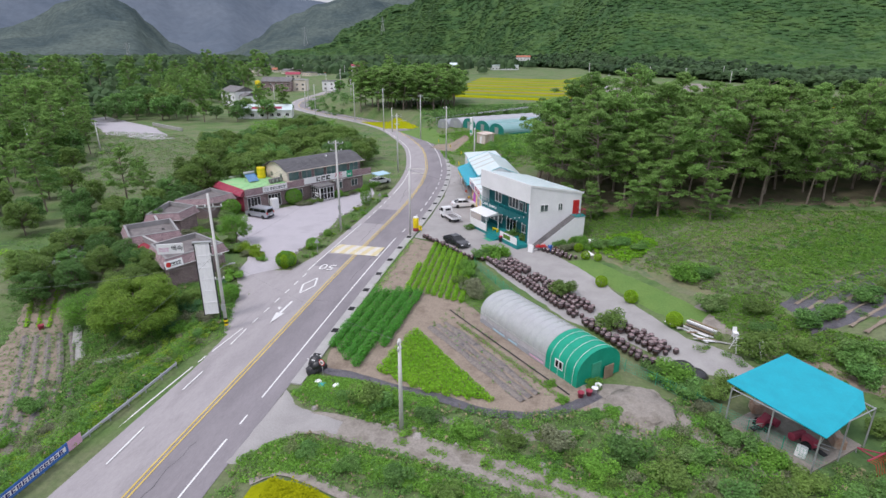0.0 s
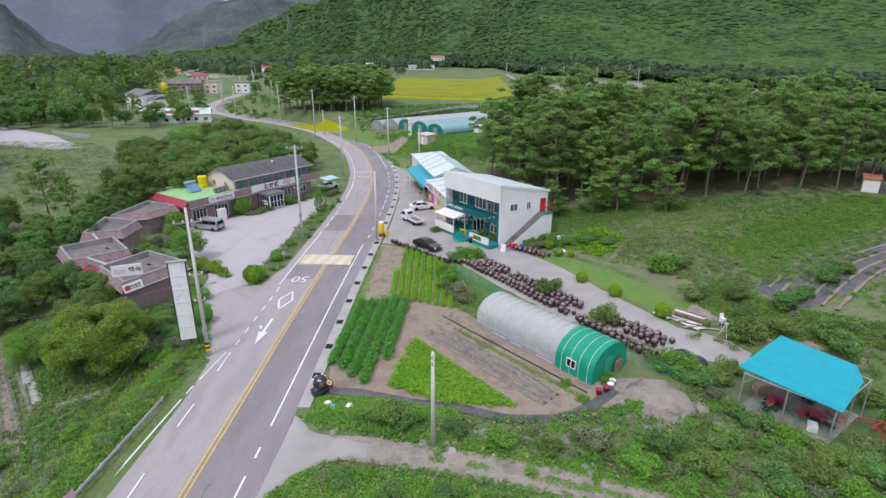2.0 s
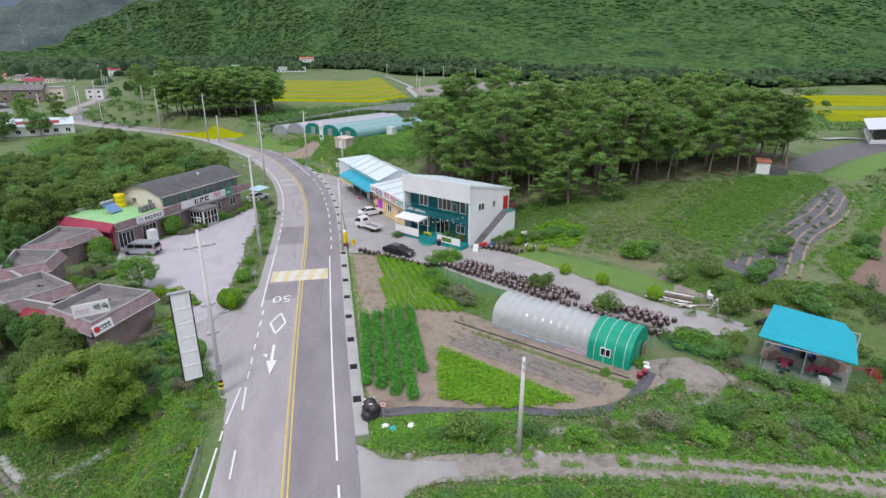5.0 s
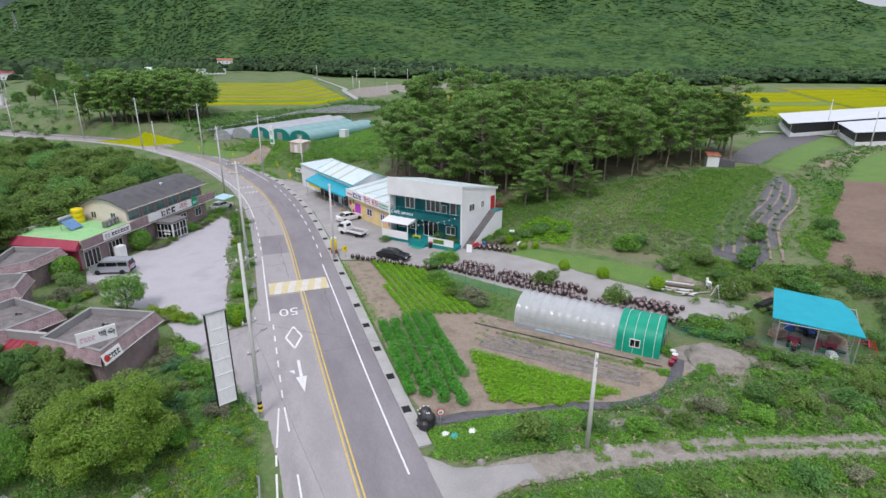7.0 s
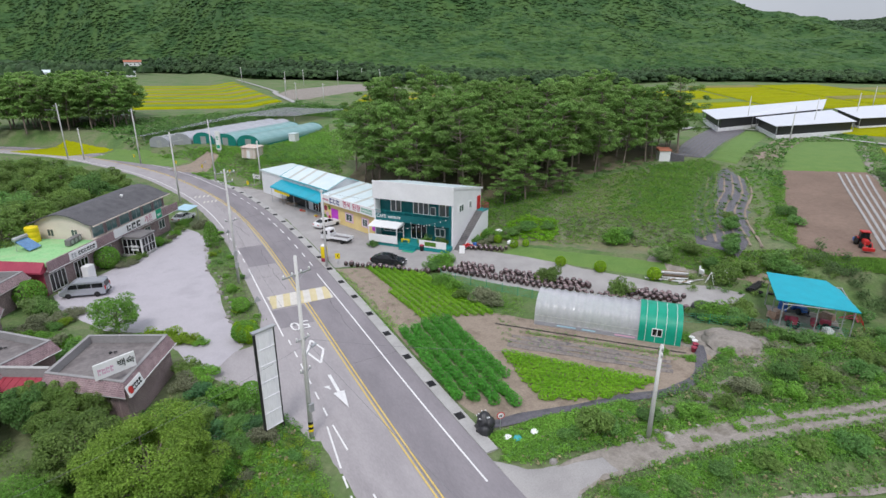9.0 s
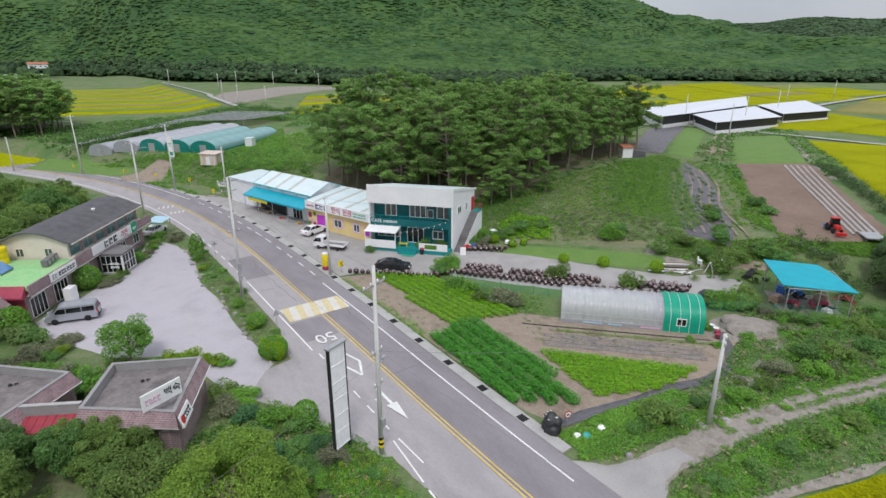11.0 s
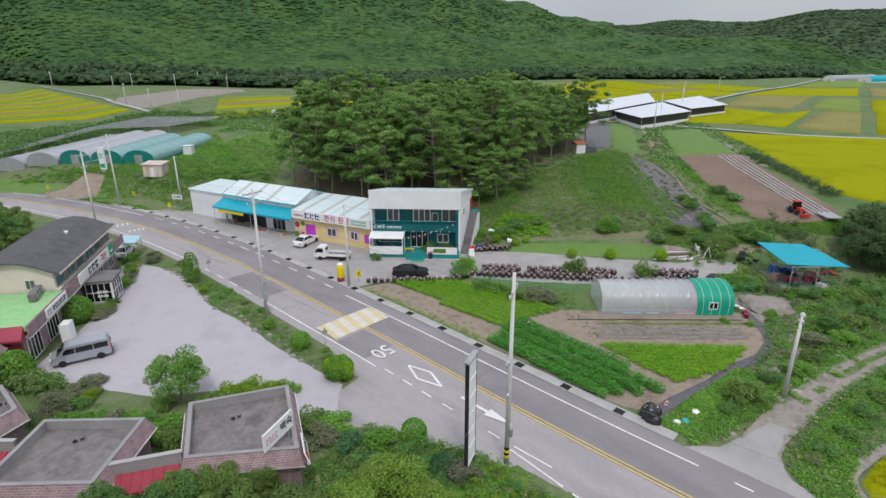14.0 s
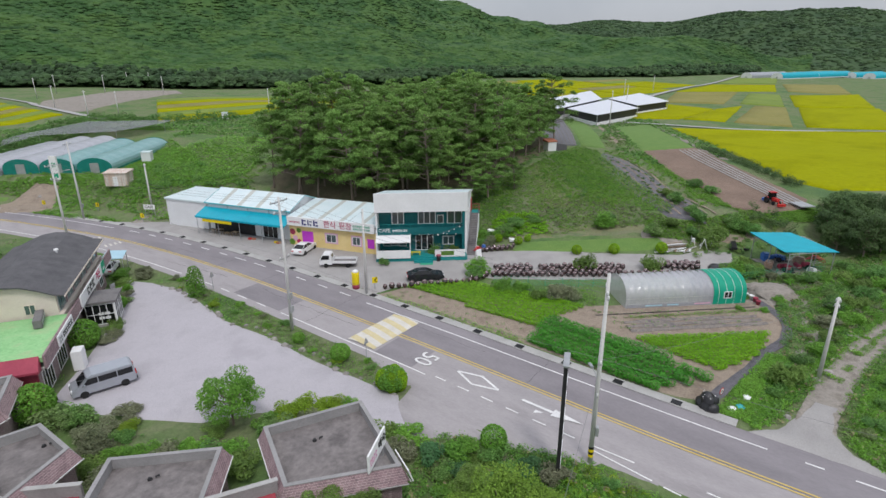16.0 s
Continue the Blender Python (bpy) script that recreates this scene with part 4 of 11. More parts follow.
for tone, poly in ((0, [(160.5, 117), (172.9, 95), (223.5, 93.6), (239, 121.5)]), (0, [(173.9, 93.8), (178.4, 79.2), (250, 86.4), (224, 92.8)]), (2, [(179.8, 76.4), (183.8, 57), (261, 68.6), (257, 82)]),
                   (2, [(250, 124), (257.9, 96.2), (358, 108.6), (333, 141)]), (1, [(264.8, 90), (267.4, 70), (348, 82.6), (347, 100)]), (0, [(344, 143.6), (382, 89), (470, 101.8), (448, 145)]), (0, [(186.4, 53), (197, 22), (288, 32), (267, 64)]),
                   (0, [(272, 66), (294, 34), (400, 44), (352, 78)]), (2, [(390, 83), (404, 48), (520, 62), (480, 98)]), (1, [(476, 146), (490, 104), (620, 120), (640, 156)]), (0, [(170, 134), (166, 123), (182, 119), (192, 126)])):
    patch("rice_parcel", poly, (M_RICE, M_RICE_GREEN, M_RICE_PALE)[tone], ("golden rice parcel between grassy bunds", "yellow-green rice parcel between grassy bunds", "pale half-harvested rice parcel")[tone], "rice field", 0.5, 8, 0.4)
parcels(-58, 286, 78, -18, 0.0, 9.6, 1, 15, 5, 2.0)
parcels(165, 182, 64, -12, 13, 18, 6, 9, 15, 2.2, [(160, 176), (240, 255), (335, 322), (455, 300), (480, 168), (380, 160), (300, 160), (235, 166)])
parcels(33, 234, 100, -5, 7, 14.2, 1, 6, 8, 2.2)
patch("sandy_terrace", [(22, 305), (39, 352), (85, 387), (124, 387), (112, 358), (68, 326), (44, 303), (26, 280)], M_TRACK, "bare sandy terrace beyond the rice", "soil", 0.25, 4, 1.5)
b = ribbon(resample([(21.5, 241), (22, 262), (25, 317), (29, 342), (24, 440)], 6), 3.0, 0.3)
ribbon(resample([(120, 137), (135, 140.7), (148, 126.7), (149.8, 101.1), (155.8, 77), (171.2, 54.1), (192, 22)], 3), 2.4, 0.35, b)
ribbon(resample([(251, 136), (292.8, 143.5), (395, 150), (470, 149), (657, 163)], 8), 3.4, 0.55, b)
solo("farm_lane", b, M_CONCRETE, "pale concrete farm lanes between the fields", "lane", kind="structure")
b = B()
for k in range(5):
    ribbon(resample([(93.4 - 0.9 * k, 69.6 - 1.1 * (4 - k) + 3.4 - 0.2 * k), (64.8 - 0.5 * k, 51.0 + 0.8 * k), (46.5 - 0.4 * k, 39.6 + 0.7 * k)], 3), 0.42, 0.2, b, wave=0.1)
solo("white_mulch_rows", b, M_CONCRETE, "long white plastic mulch rows along the ploughed field", "mulch", kind="stuff")

# ---- hills ----
CX, CY = -30.0, 20.0


def ranges(table, az):
    for (a0, *p), (a1, *q) in zip(table, table[1:]):
        if az <= a1:
            k = smooth01(a0, a1, az)
            return [u + (v - u) * k for u, v in zip(p, q)]
    return list(table[-1][1:])


# azimuth, distance of the foot, of the ridge, angle of the ridge above the eye
NEAR = [(-30, 1500, 2000, -2.5), (-25, 1450, 2000, -1.0), (-22.4, 1450, 2000, 0.3), (-20.2, 1400, 2000, 2.0), (-18.1, 1350, 1900, 3.0), (-15, 1200, 1800, 4.4), (-10, 1000, 1600, 6.6), (0, 690, 1400, 9.2), (10, 470, 1250, 10.5), (20, 440, 1200, 10.0), (32, 425, 1150, 9.0), (42, 450, 1150, 7.2),
        (51.8, 550, 1150, 4.9), (57, 585, 1150, 3.7), (62.7, 610, 1150, 2.3), (70, 650, 1100, 1.0), (78, 760, 1050, 0.0), (84, 850, 1050, -0.8)]
EAST = [(48, 1150, 1800, 1.0), (57, 1150, 1900, 2.2), (62, 1150, 1900, 2.75), (67, 1150, 1900, 3.1), (72, 1150, 1900, 2.9), (78, 1050, 1800, 3.7), (84, 1000, 1700, 3.5), (90, 1000, 1700, 3.1), (105, 1000, 1700, 3.0), (130, 1200, 1900, 3.0)]
WEST = [(-110, 1500, 2400, 5.0), (-70, 1500, 2400, 4.5), (-52, 1500, 2300, 1.2), (-46, 1450, 2300, 1.8), (-44, 1400, 2300, 3.0), (-42.5, 1400, 2300, 3.9), (-41, 1400, 2300, 4.4), (-38.8, 1400, 2300, 3.7), (-37.6, 1500, 2300, 2.4), (-36, 1600, 2300, 0.8), (-34, 1700, 2300, -0.4), (-30, 1900, 2300, -1.5)]
MIDDLE = [(-36, 1900, 2700, -1.5), (-31, 1850, 2600, -0.4), (-28.9, 1800, 2600, 0.8), (-26.8, 1800, 2600, 2.3), (-25, 1800, 2600, 3.2), (-23, 1800, 2600, 4.2), (-19, 1900, 2700, 5.2), (-10, 1900, 2700, 5.6)]
FARTHEST = [(-120, 3000, 3900, 6.0), (-50, 2700, 3900, 7.2), (-32, 2700, 3900, 6.8), (-28, 2900, 3900, 5.4), (-25, 3000, 3900, 4.3), (-21, 3000, 3900, 4.3), (-10, 3000, 3900, 5.0)]


def hill_z(table, az, r, rough):
    foot, ridge, up = ranges(table, az)
    top = 27 + math.tan(radians(up)) * ridge - 8
    k = (r - foot) / (ridge - foot)
    base = height(CX + foot * math.sin(radians(az)), CY + foot * math.cos(radians(az))) - 1
    if k < 0:
        return base - 2
    shape = smooth01(-0.35, 1.0, k) if k < 1 else 1 - 0.6 * (k - 1)
    shape = (shape - smooth01(-0.35, 1.0, 0)) / (1 - smooth01(-0.35, 1.0, 0))
    x, y = r * math.sin(radians(az)), r * math.cos(radians(az))
    folds = noise.fractal((x * 0.0032, y * 0.0032, 2.0), 1.0, 2.0, 4) * rough * min(1.0, 2.2 * max(k, 0)) * (1.0 if k < 0.8 else 0.35)
    return base + (top - base) * shape + folds


def hill(name, table, az0, az1, naz, nr, material, label, rough):
    b = B()
    for i in range(naz + 1):
        az = az0 + (az1 - az0) * i / naz
        foot, ridge, _ = ranges(table, az)
        for j in range(nr + 1):
            r = foot * 0.97 + (ridge * 1.15 - foot * 0.97) * j / nr
            b.v.append((CX + r * math.sin(radians(az)), CY + r * math.cos(radians(az)), hill_z(table, az, r, rough)))
    w = nr + 1
    b.f = [(i * w + j, (i + 1) * w + j, (i + 1) * w + j + 1, i * w + j + 1) for i in range(naz) for j in range(nr)]
    return solo(name, b, material, label, "hill", kind="structure", smooth=True)


hill("mountain_near", NEAR, -30, 84, 300, 150, M_FOREST, "steep hillside covered in dense green forest", 58)
hill("hill_east", EAST, 48, 130, 120, 60, M_FOREST_DARK, "low wooded hill beyond the rice plain", 24)
hill("mountain_west", WEST, -110, -30, 140, 30, M_HAZY_HILL, "distant wooded mountains tinted haze blue across the valley", 60)
hill("mountain_middle", MIDDLE, -36, -10, 60, 30, M_HAZY_HILL, "distant wooded ridge tinted haze blue at the bend of the valley", 50)
hill("mountain_farthest", FARTHEST, -120, -10, 80, 10, M_HAZY_FARTHEST, "farthest mountains painted haze blue at the head of the valley", 110)


def canopy_dome(b, x, y, z, r, h, rng, n=5):
    """One rough tree crown seen from far: an uneven dome."""
    k = len(b.v)
    ph = rng.random() * 6.3
    for rr, zz in ((1.0, 0.28), (0.78, 0.74)):
        for j in range(n):
            c = ph + 2 * math.pi * j / n
            q = r * rr * rng.uniform(0.7, 1.25)
            b.v.append((x + q * math.cos(c), y + q * math.sin(c), z + h * zz * rng.uniform(0.8, 1.2)))
    b.v.append((x + rng.uniform(-0.25, 0.25) * r, y + rng.uniform(-0.25, 0.25) * r, z + h))
    for j in range(n):
        b.f.append((k + j, k + (j + 1) % n, k + n + (j + 1) % n, k + n + j))
    b.f += [(k + n + j, k + n + (j + 1) % n, k + 2 * n) for j in range(n)]


rng = random.Random(11)
b = B()
count = 0
while count < 56000:
    az = rng.uniform(-28, 84)
    foot, ridge, up = ranges(NEAR, az)
    if (ridge - foot) < 50:
        continue
    k = rng.random() ** 1.5
    reach = min(ridge * 1.02, foot + 620) if foot < 1000 else ridge * 1.02
    r = foot + (reach - foot) * k
    if rng.random() > r / 1100 + 0.35:
        continue
    z = hill_z(NEAR, az, r, 58)
    s = rng.uniform(1.7, 3.6) * (0.8 + 0.4 * r / 900) * (1.0 if foot < 1000 else 1.25)
    canopy_dome(b, CX + r * math.sin(radians(az)), CY + r * math.cos(radians(az)), z - 1.3, s * 1.15, s * rng.uniform(0.45, 0.8) * (1.0 if r < 700 else 0.65), rng, 5)
    count += 1
solo("hillside_forest", b, M_FOREST, "dense mixed forest crowns on the hillside", "forest", kind="stuff", smooth=True)
b = B()
for _ in range(14000):
    az = rng.uniform(54, 110)
    foot, ridge, up = ranges(EAST, az)
    r = foot + (ridge * 1.01 - foot) * rng.random() ** 0.8
    s = rng.uniform(3, 5.5)
    canopy_dome(b, CX + r * math.sin(radians(az)), CY + r * math.cos(radians(az)), hill_z(EAST, az, r, 24) - 1.0, s, s * rng.uniform(0.5, 0.9), rng, 5)
solo("east_hill_forest", b, M_FOREST_DARK, "dark bluish forest crowns on the low hill", "forest", kind="stuff")
b = B()
for i in range(5200):
    az = rng.uniform(-6, 80)
    foot, ridge, up = ranges(NEAR, az)
    r = foot + rng.uniform(-14, 26)
    x, y = CX + r * math.sin(radians(az)), CY + r * math.cos(radians(az))
    s = rng.uniform(1.8, 3.4)
    canopy_dome(b, x, y, max(hill_z(NEAR, az, r, 58), height(x, y)) + rng.uniform(0.3, 5.0), s, rng.uniform(2.2, 4.2), rng, 7)
solo("foot_pines", b, M_FOREST_DARK, "dark row of pines along the foot of the hillside", "forest", kind="stuff")


# ---- buildings ----
def window(parent, m, w, h, panes=2, frame=None, glass=None, name="window", t=0.07, rows=1):
    """A framed window whose outer face lies 5 cm before the wall; local x along the wall, -y outwards, its foot at the origin."""
    b = B()
    b.box(-w / 2, -0.05, 0, w / 2, 0.02, t).box(-w / 2, -0.05, h - t, w / 2, 0.02, h)
    for s in (-1, 1):
        b.box(s * w / 2 - (t if s > 0 else 0), -0.05, t, s * w / 2 + (0 if s > 0 else t), 0.02, h - t)
    cell = (w - t) / panes
    for k in range(1, panes):
        x = -w / 2 + cell * k
        b.box(x, -0.045, t, x + t, 0.02, h - t)
    for k in range(1, rows):
        b.box(-w / 2 + t, -0.04, h * k / rows - t / 2, w / 2 - t, 0.02, h * k / rows + t / 2)
    ob = part(name, b, frame or M_WHITE, parent)
    ob.matrix_basis = m
    for k in range(panes):
        part("pane", B().box(-w / 2 + t + cell * k, -0.02, t, -w / 2 + cell * (k + 1), 0.012, h - t), glass or M_GLASS, ob)
    return ob


def bars(parent, m, w, h, n, material, rng, name="lettering", depth=0.02):
    """Writing too small to read: plain upright bars over a width w."""
    b = B()
    cell = w / n
    for k in range(n):
        x = -w / 2 + cell * (k + 0.12)
        b.box(x, -depth, h * 0.0, x + cell * rng.uniform(0.18, 0.28), 0, h)
        b.box(x + cell * 0.32, -depth, h * rng.uniform(0.5, 0.7), x + cell * 0.74, 0, h * rng.uniform(0.8, 1.0))
        b.box(x + cell * 0.36, -depth, 0, x + cell * rng.uniform(0.6, 0.78), 0, h * rng.uniform(0.2, 0.36))
    ob = part(name, b, material, parent)
    ob.matrix_basis = m
    return ob


UPRIGHT = pose(0, 0, 0, 90, 0, 0)  # letters stand up and face -y


# the cafe: teal front under a deep white fascia, white flank with a stair
cafe = thing("cafe_building", pose(-7.4, 87.2, 0, 0, 0, -49.4), "two-storey cafe with teal front, deep white fascia and white side wall", "building")
FOOT = [(0.0, 1.3), (12.75, 1.3), (14.3, 8.3), (1.2, 8.3)]
part("wall", B().prism(FOOT, 0, 6.9), M_TEAL, cafe, "dark teal clad front wall")
part("side_wall", B().prism([(12.72, 0.02), (12.98, 0.02), (14.45, 8.3), (14.2, 8.3)], 0, 0, [9.3, 9.3, 7.75, 7.75]), M_WHITE_WALL, cafe, "white rendered side wall")
part("side_wall", B().prism([(-0.02, 0.02), (0.2, 0.02), (1.4, 8.3), (1.18, 8.3)], 0, 0, [9.3, 9.3, 7.75, 7.75]), M_WHITE_WALL, cafe, "white rendered side wall")
part("back_wall", B().box(1.2, 8.3, 0, 14.4, 8.45, 7.7), M_WHITE_WALL, cafe)
part("fascia", B().box(-0.15, -0.12, 6.75, 13.05, 0.02, 9.5), M_WHITE_WALL, cafe, "deep plain white fascia", bevel=0.02)
part("soffit", B().box(0.2, 0.02, 6.75, 12.7, 1.3, 6.85), M_WHITE_WALL, cafe)
b = B()
quadtop = [(-0.1, 0.02, 9.44), (13.0, 0.02, 9.44), (14.6, 8.6, 7.86), (1.05, 8.6, 7.86)]
b.quad(*quadtop)
b.quad(*[(x, y, z - 0.1) for x, y, z in reversed(quadtop)])
for i in range(4):
    p, q = quadtop[i], quadtop[(i + 1) % 4]
    b.quad((p[0], p[1], p[2] - 0.1), (q[0], q[1], q[2] - 0.1), q, p)
part("roof", b, M_ROOF_SHEET, cafe, "pale blue-white ribbed sheet roof")
part("roof_trim", B().quad((13.06, -0.02, 9.2), (14.66, 8.6, 7.62), (14.66, 8.6, 7.94), (13.06, -0.02, 9.52)), M_WHITE_WALL, cafe)
part("balcony_floor", B().box(0.2, 0.05, 3.35, 12.7, 1.3, 3.55), M_TEAL, cafe)
part("balcony_parapet", B().box(0.2, 0.0, 3.35, 12.7, 0.09, 4.45), M_TEAL, cafe, "teal balcony parapet", bevel=0.015)
b = B()
for k in range(9):
    b.box(0.25 + 1.54 * k, 0.02, 4.45, 0.3 + 1.54 * k, 0.07, 4.95)
b.box(0.2, 0.02, 4.92, 12.7, 0.07, 4.97)
part("balcony_rail", b, M_TEAL_LIGHT, cafe)
part("corner_panel", B().box(12.3, -0.02, 0, 12.72, 0.3, 6.75), M_TEAL, cafe)
for x, w, n in ((3.1, 1.8, 2), (7.3, 2.6, 3), (11.3, 2.2, 2)):
    window(cafe, pose(x, 1.28, 4.55), w, 1.95, n, t=0.12)
window(cafe, pose(9.25, 1.28, 4.6), 0.9, 1.3, 1)
window(cafe, pose(10.4, 1.28, 1.35), 1.7, 1.35, 2, t=0.12)
window(cafe, pose(2.6, 1.28, 1.3), 3.4, 1.6, 3, glass=M_GLASS)
window(cafe, pose(6.9, 1.28, 0.6), 2.6, 2.4, 3, glass=M_GLASS_DARK, name="entrance_door")
part("deck", B().box(0.0, -1.9, 0, 12.9, 1.3, 0.6), M_TEAL_LIGHT, cafe, "raised teal timber deck", bevel=0.02)
for k in range(3):
    part("step", B().box(5.3, -2.2 - 0.3 * k, 0, 8.0, -1.9 - 0.3 * k, 0.45 - 0.15 * k), M_TEAL_LIGHT, cafe)
part("porch_roof", B().prism([(0.0, -2.2), (4.9, -2.2), (4.9, 0.6), (0.0, 0.6)], 2.9, 0, [3.0, 3.0, 3.45, 3.45]), M_WHITE, cafe, "white porch roof")
for x in (0.1, 4.8):
    for y in (-2.1, 0.2):
        part("porch_post", B().box(x - 0.05, y - 0.05, 0.6, x + 0.05, y + 0.05, 2.9), M_WHITE, cafe)
part("porch_screen", B().box(0.05, -2.08, 0.55, 4.85, -2.0, 1.75), M_WHITE, cafe, "white porch screen", bevel=0.01)
part("deck_screen", B().box(8.3, -1.85, 0.55, 12.6, -1.78, 1.65), M_WHITE, cafe, "white printed deck screen", bevel=0.01)
part("screen_print", B().box(9.2, -1.862, 0.8, 11.0, -1.85, 1.45), M_LEAF_BRIGHT, cafe)
rng = random.Random(3)
lettering("CAFE", 0.72, M_WHITE, cafe, pose(1.2, -0.03, 4.05) @ UPRIGHT, "sign_letters")
bars(cafe, pose(3.4, -0.0, 3.85), 2.2, 0.34, 8, M_WHITE, rng, "sign_letters")
for k in range(9):
    part("balcony_lamp", B().lathe([(0.02, 0), (0.07, -0.06), (0.07, -0.14), (0.02, -0.2)][::-1], 8, (1 + 1.3 * k, -0.08, 3.5)), M_WHITE, cafe)
strand = B()
ends = [Vector((4.9, -2.1, 3.05)), Vector((12.7, -0.05, 4.95))]
pts = [ends[0].lerp(ends[1], k / 10) - Vector((0, 0, 0.35 * 4 * (k / 10) * (1 - k / 10))) for k in range(11)]
part("light_string", strand.tube(pts, 0.015, 4, cap=False), M_WIRE, cafe)
for p in pts[1:-1]:
    part("bulb", B().lathe([(0.02, -0.2), (0.07, -0.13), (0.07, -0.07), (0.02, 0)], 8, tuple(p)), M_WHITE, cafe)
# flank: windows, door
FL = pose(12.98, 0.02, 0, 0, 0, 79.6)
for s, w in ((2.3, 1.3), (4.95, 0.75)):
    window(cafe, FL @ pose(s, 0, 5.35, 0, 0, 0), w, 1.1, 2)
flank_door = part("side_door", B().box(-0.5, -0.06, 0, 0.5, 0.02, 2.1), M_RED, cafe, "red side door")
flank_door.matrix_basis = FL @ pose(7.6, 0, 4.62)
part("door_handle", B().box(0.3, -0.1, 0.95, 0.42, -0.06, 1.05), M_GREY, flank_door)

stair = thing("outside_stair", pose(-7.4, 87.2, 0, 0, 0, -49.4) @ FL @ pose(0, -0.02, 0), "grey outside stair on a white base up the cafe side wall", "stair")
n = 24
b = B()
b.quad((0.2, -1.25, 0), (8.5, -1.25, 0), (8.5, -1.25, 4.5), (6.9, -1.25, 4.5))
b.quad((0.2, -0.02, 0), (6.9, -0.02, 4.5), (8.5, -0.02, 4.5), (8.5, -0.02, 0))
b.quad((0.2, -1.25, 0), (6.9, -1.25, 4.5), (6.9, -0.02, 4.5), (0.2, -0.02, 0))
b.quad((8.5, -1.25, 0), (8.5, -0.02, 0), (8.5, -0.02, 4.5), (8.5, -1.25, 4.5))
b.quad((6.9, -1.25, 4.5), (8.5, -1.25, 4.5), (8.5, -0.02, 4.5), (6.9, -0.02, 4.5))
part("stair_base", b, M_WHITE_WALL, stair)
for k in range(n):
    x, z = 0.15 + 6.75 * k / n, 4.58 * (k + 1) / n
    part("step", B().box(x, -1.22, z - 0.19, x + 0.34, -0.04, z), M_ROOF_GREY, stair)
part("landing", B().box(6.85, -1.32, 4.5, 8.6, -0.03, 4.62), M_TEAL_LIGHT, stair)
b = B()
for x, y in ((7.0, -1.25), (7.75, -1.25), (8.5, -1.25), (8.5, -0.1)):
    b.box(x - 0.025, y - 0.025, 4.62, x + 0.025, y + 0.025, 5.6)
b.box(7.0, -1.27, 5.5, 8.5, -1.23, 5.6).box(8.48, -1.25, 5.5, 8.52, -0.1, 5.6).box(7.0, -1.265, 5.0, 8.5, -1.235, 5.05).box(8.48, -1.25, 5.0, 8.52, -0.1, 5.05)
part("landing_rail", b, M_MAROON, stair, "dark red landing rail")

# the yellow shop beside it
shop = thing("yellow_shop", pose(-11.2, 101.9, 0, 0, 0, -71.6), "single-storey yellow shop with a long white sign board", "building")
W = 14.6
part("wall", B().box(0, 0.0, 0, W, 8, 3.35), M_YELLOW_WALL, shop, "yellow painted wall")
part("upper_wall", B().box(0, 0.02, 3.35, W, 8, 4.3), M_WHITE_WALL, shop)
part("roof", B().prism([(-0.2, -0.3), (W + 0.2, -0.3), (W + 0.2, 8.2), (-0.2, 8.2)], 4.3, 0, [4.55, 4.55, 5.5, 5.5]), M_ROOF_SHEET, shop, "pale ribbed sheet roof")
for k in range(4):
    x = 1.4 + 3.6 * k
    part("roof_strip", B().prism([(x, -0.3), (x + 0.7, -0.3), (x + 0.7, 8.2), (x, 8.2)], 4.5, 0, [4.565, 4.565, 5.515, 5.515]), M_ROOF_STAIN, shop, "stained translucent roof strip")
sign = part("sign_board", B().box(0, -0.55, 3.35, W, -0.35, 4.75), M_WHITE, shop, "long white sign board", bevel=0.02)
bars(shop, pose(1.35, -0.56, 3.85), 1.9, 0.25, 8, M_CRIMSON, rng, "small_print")
bars(shop, pose(4.0, -0.56, 3.6), 3.0, 0.9, 3, M_NAVY, rng, "shop_name")
for word, x in (("한식", 7.35), ("된장", 9.95)):
    lettering(word, 1.15, M_CRIMSON, shop, pose(x, -0.57, 4.03) @ UPRIGHT, "sign_letters")
bars(shop, pose(12.6, -0.56, 4.1), 2.8, 0.3, 8, M_GREEN_SIGN, rng, "small_print")
bars(shop, pose(12.6, -0.56, 3.65), 2.8, 0.28, 8, M_GREEN_SIGN, rng, "small_print")
part("purple_door", B().box(2.2, -0.08, 0, 4.1, 0.02, 2.5), M_PURPLE, shop, "purple door", bevel=0.01)
for x, w in ((7.2, 1.7), (11.4, 1.3)):
    part("pink_surround", B().box(x - w / 2 - 0.25, -0.03, 0.95, x + w / 2 + 0.25, 0.01, 2.6), M_PINK, shop, "pink painted window surround")
    window(shop, pose(x, -0.02, 1.15), w, 1.25, 2, frame=M_WHITE, glass=M_GLASS)
part("purple_panel", B().box(13.2, -0.06, 0.9, 14.3, 0.02, 2.3), M_PURPLE, shop)
for x, z, s, mm in ((0.5, 2.2, 0.5, M_MAROON), (0.9, 1.2, 0.45, M_PINK), (1.6, 2.5, 0.4, M_LEAF_BRIGHT), (0.3, 0.6, 0.5, M_LEAF_BRIGHT), (1.5, 0.7, 0.4, M_CRIMSON)):
    part("painted_flower", B().lathe([(s, 0), (s, 0.015)], 10).moved(pose(x, -0.0, z, 90, 0, 0)), mm, shop)

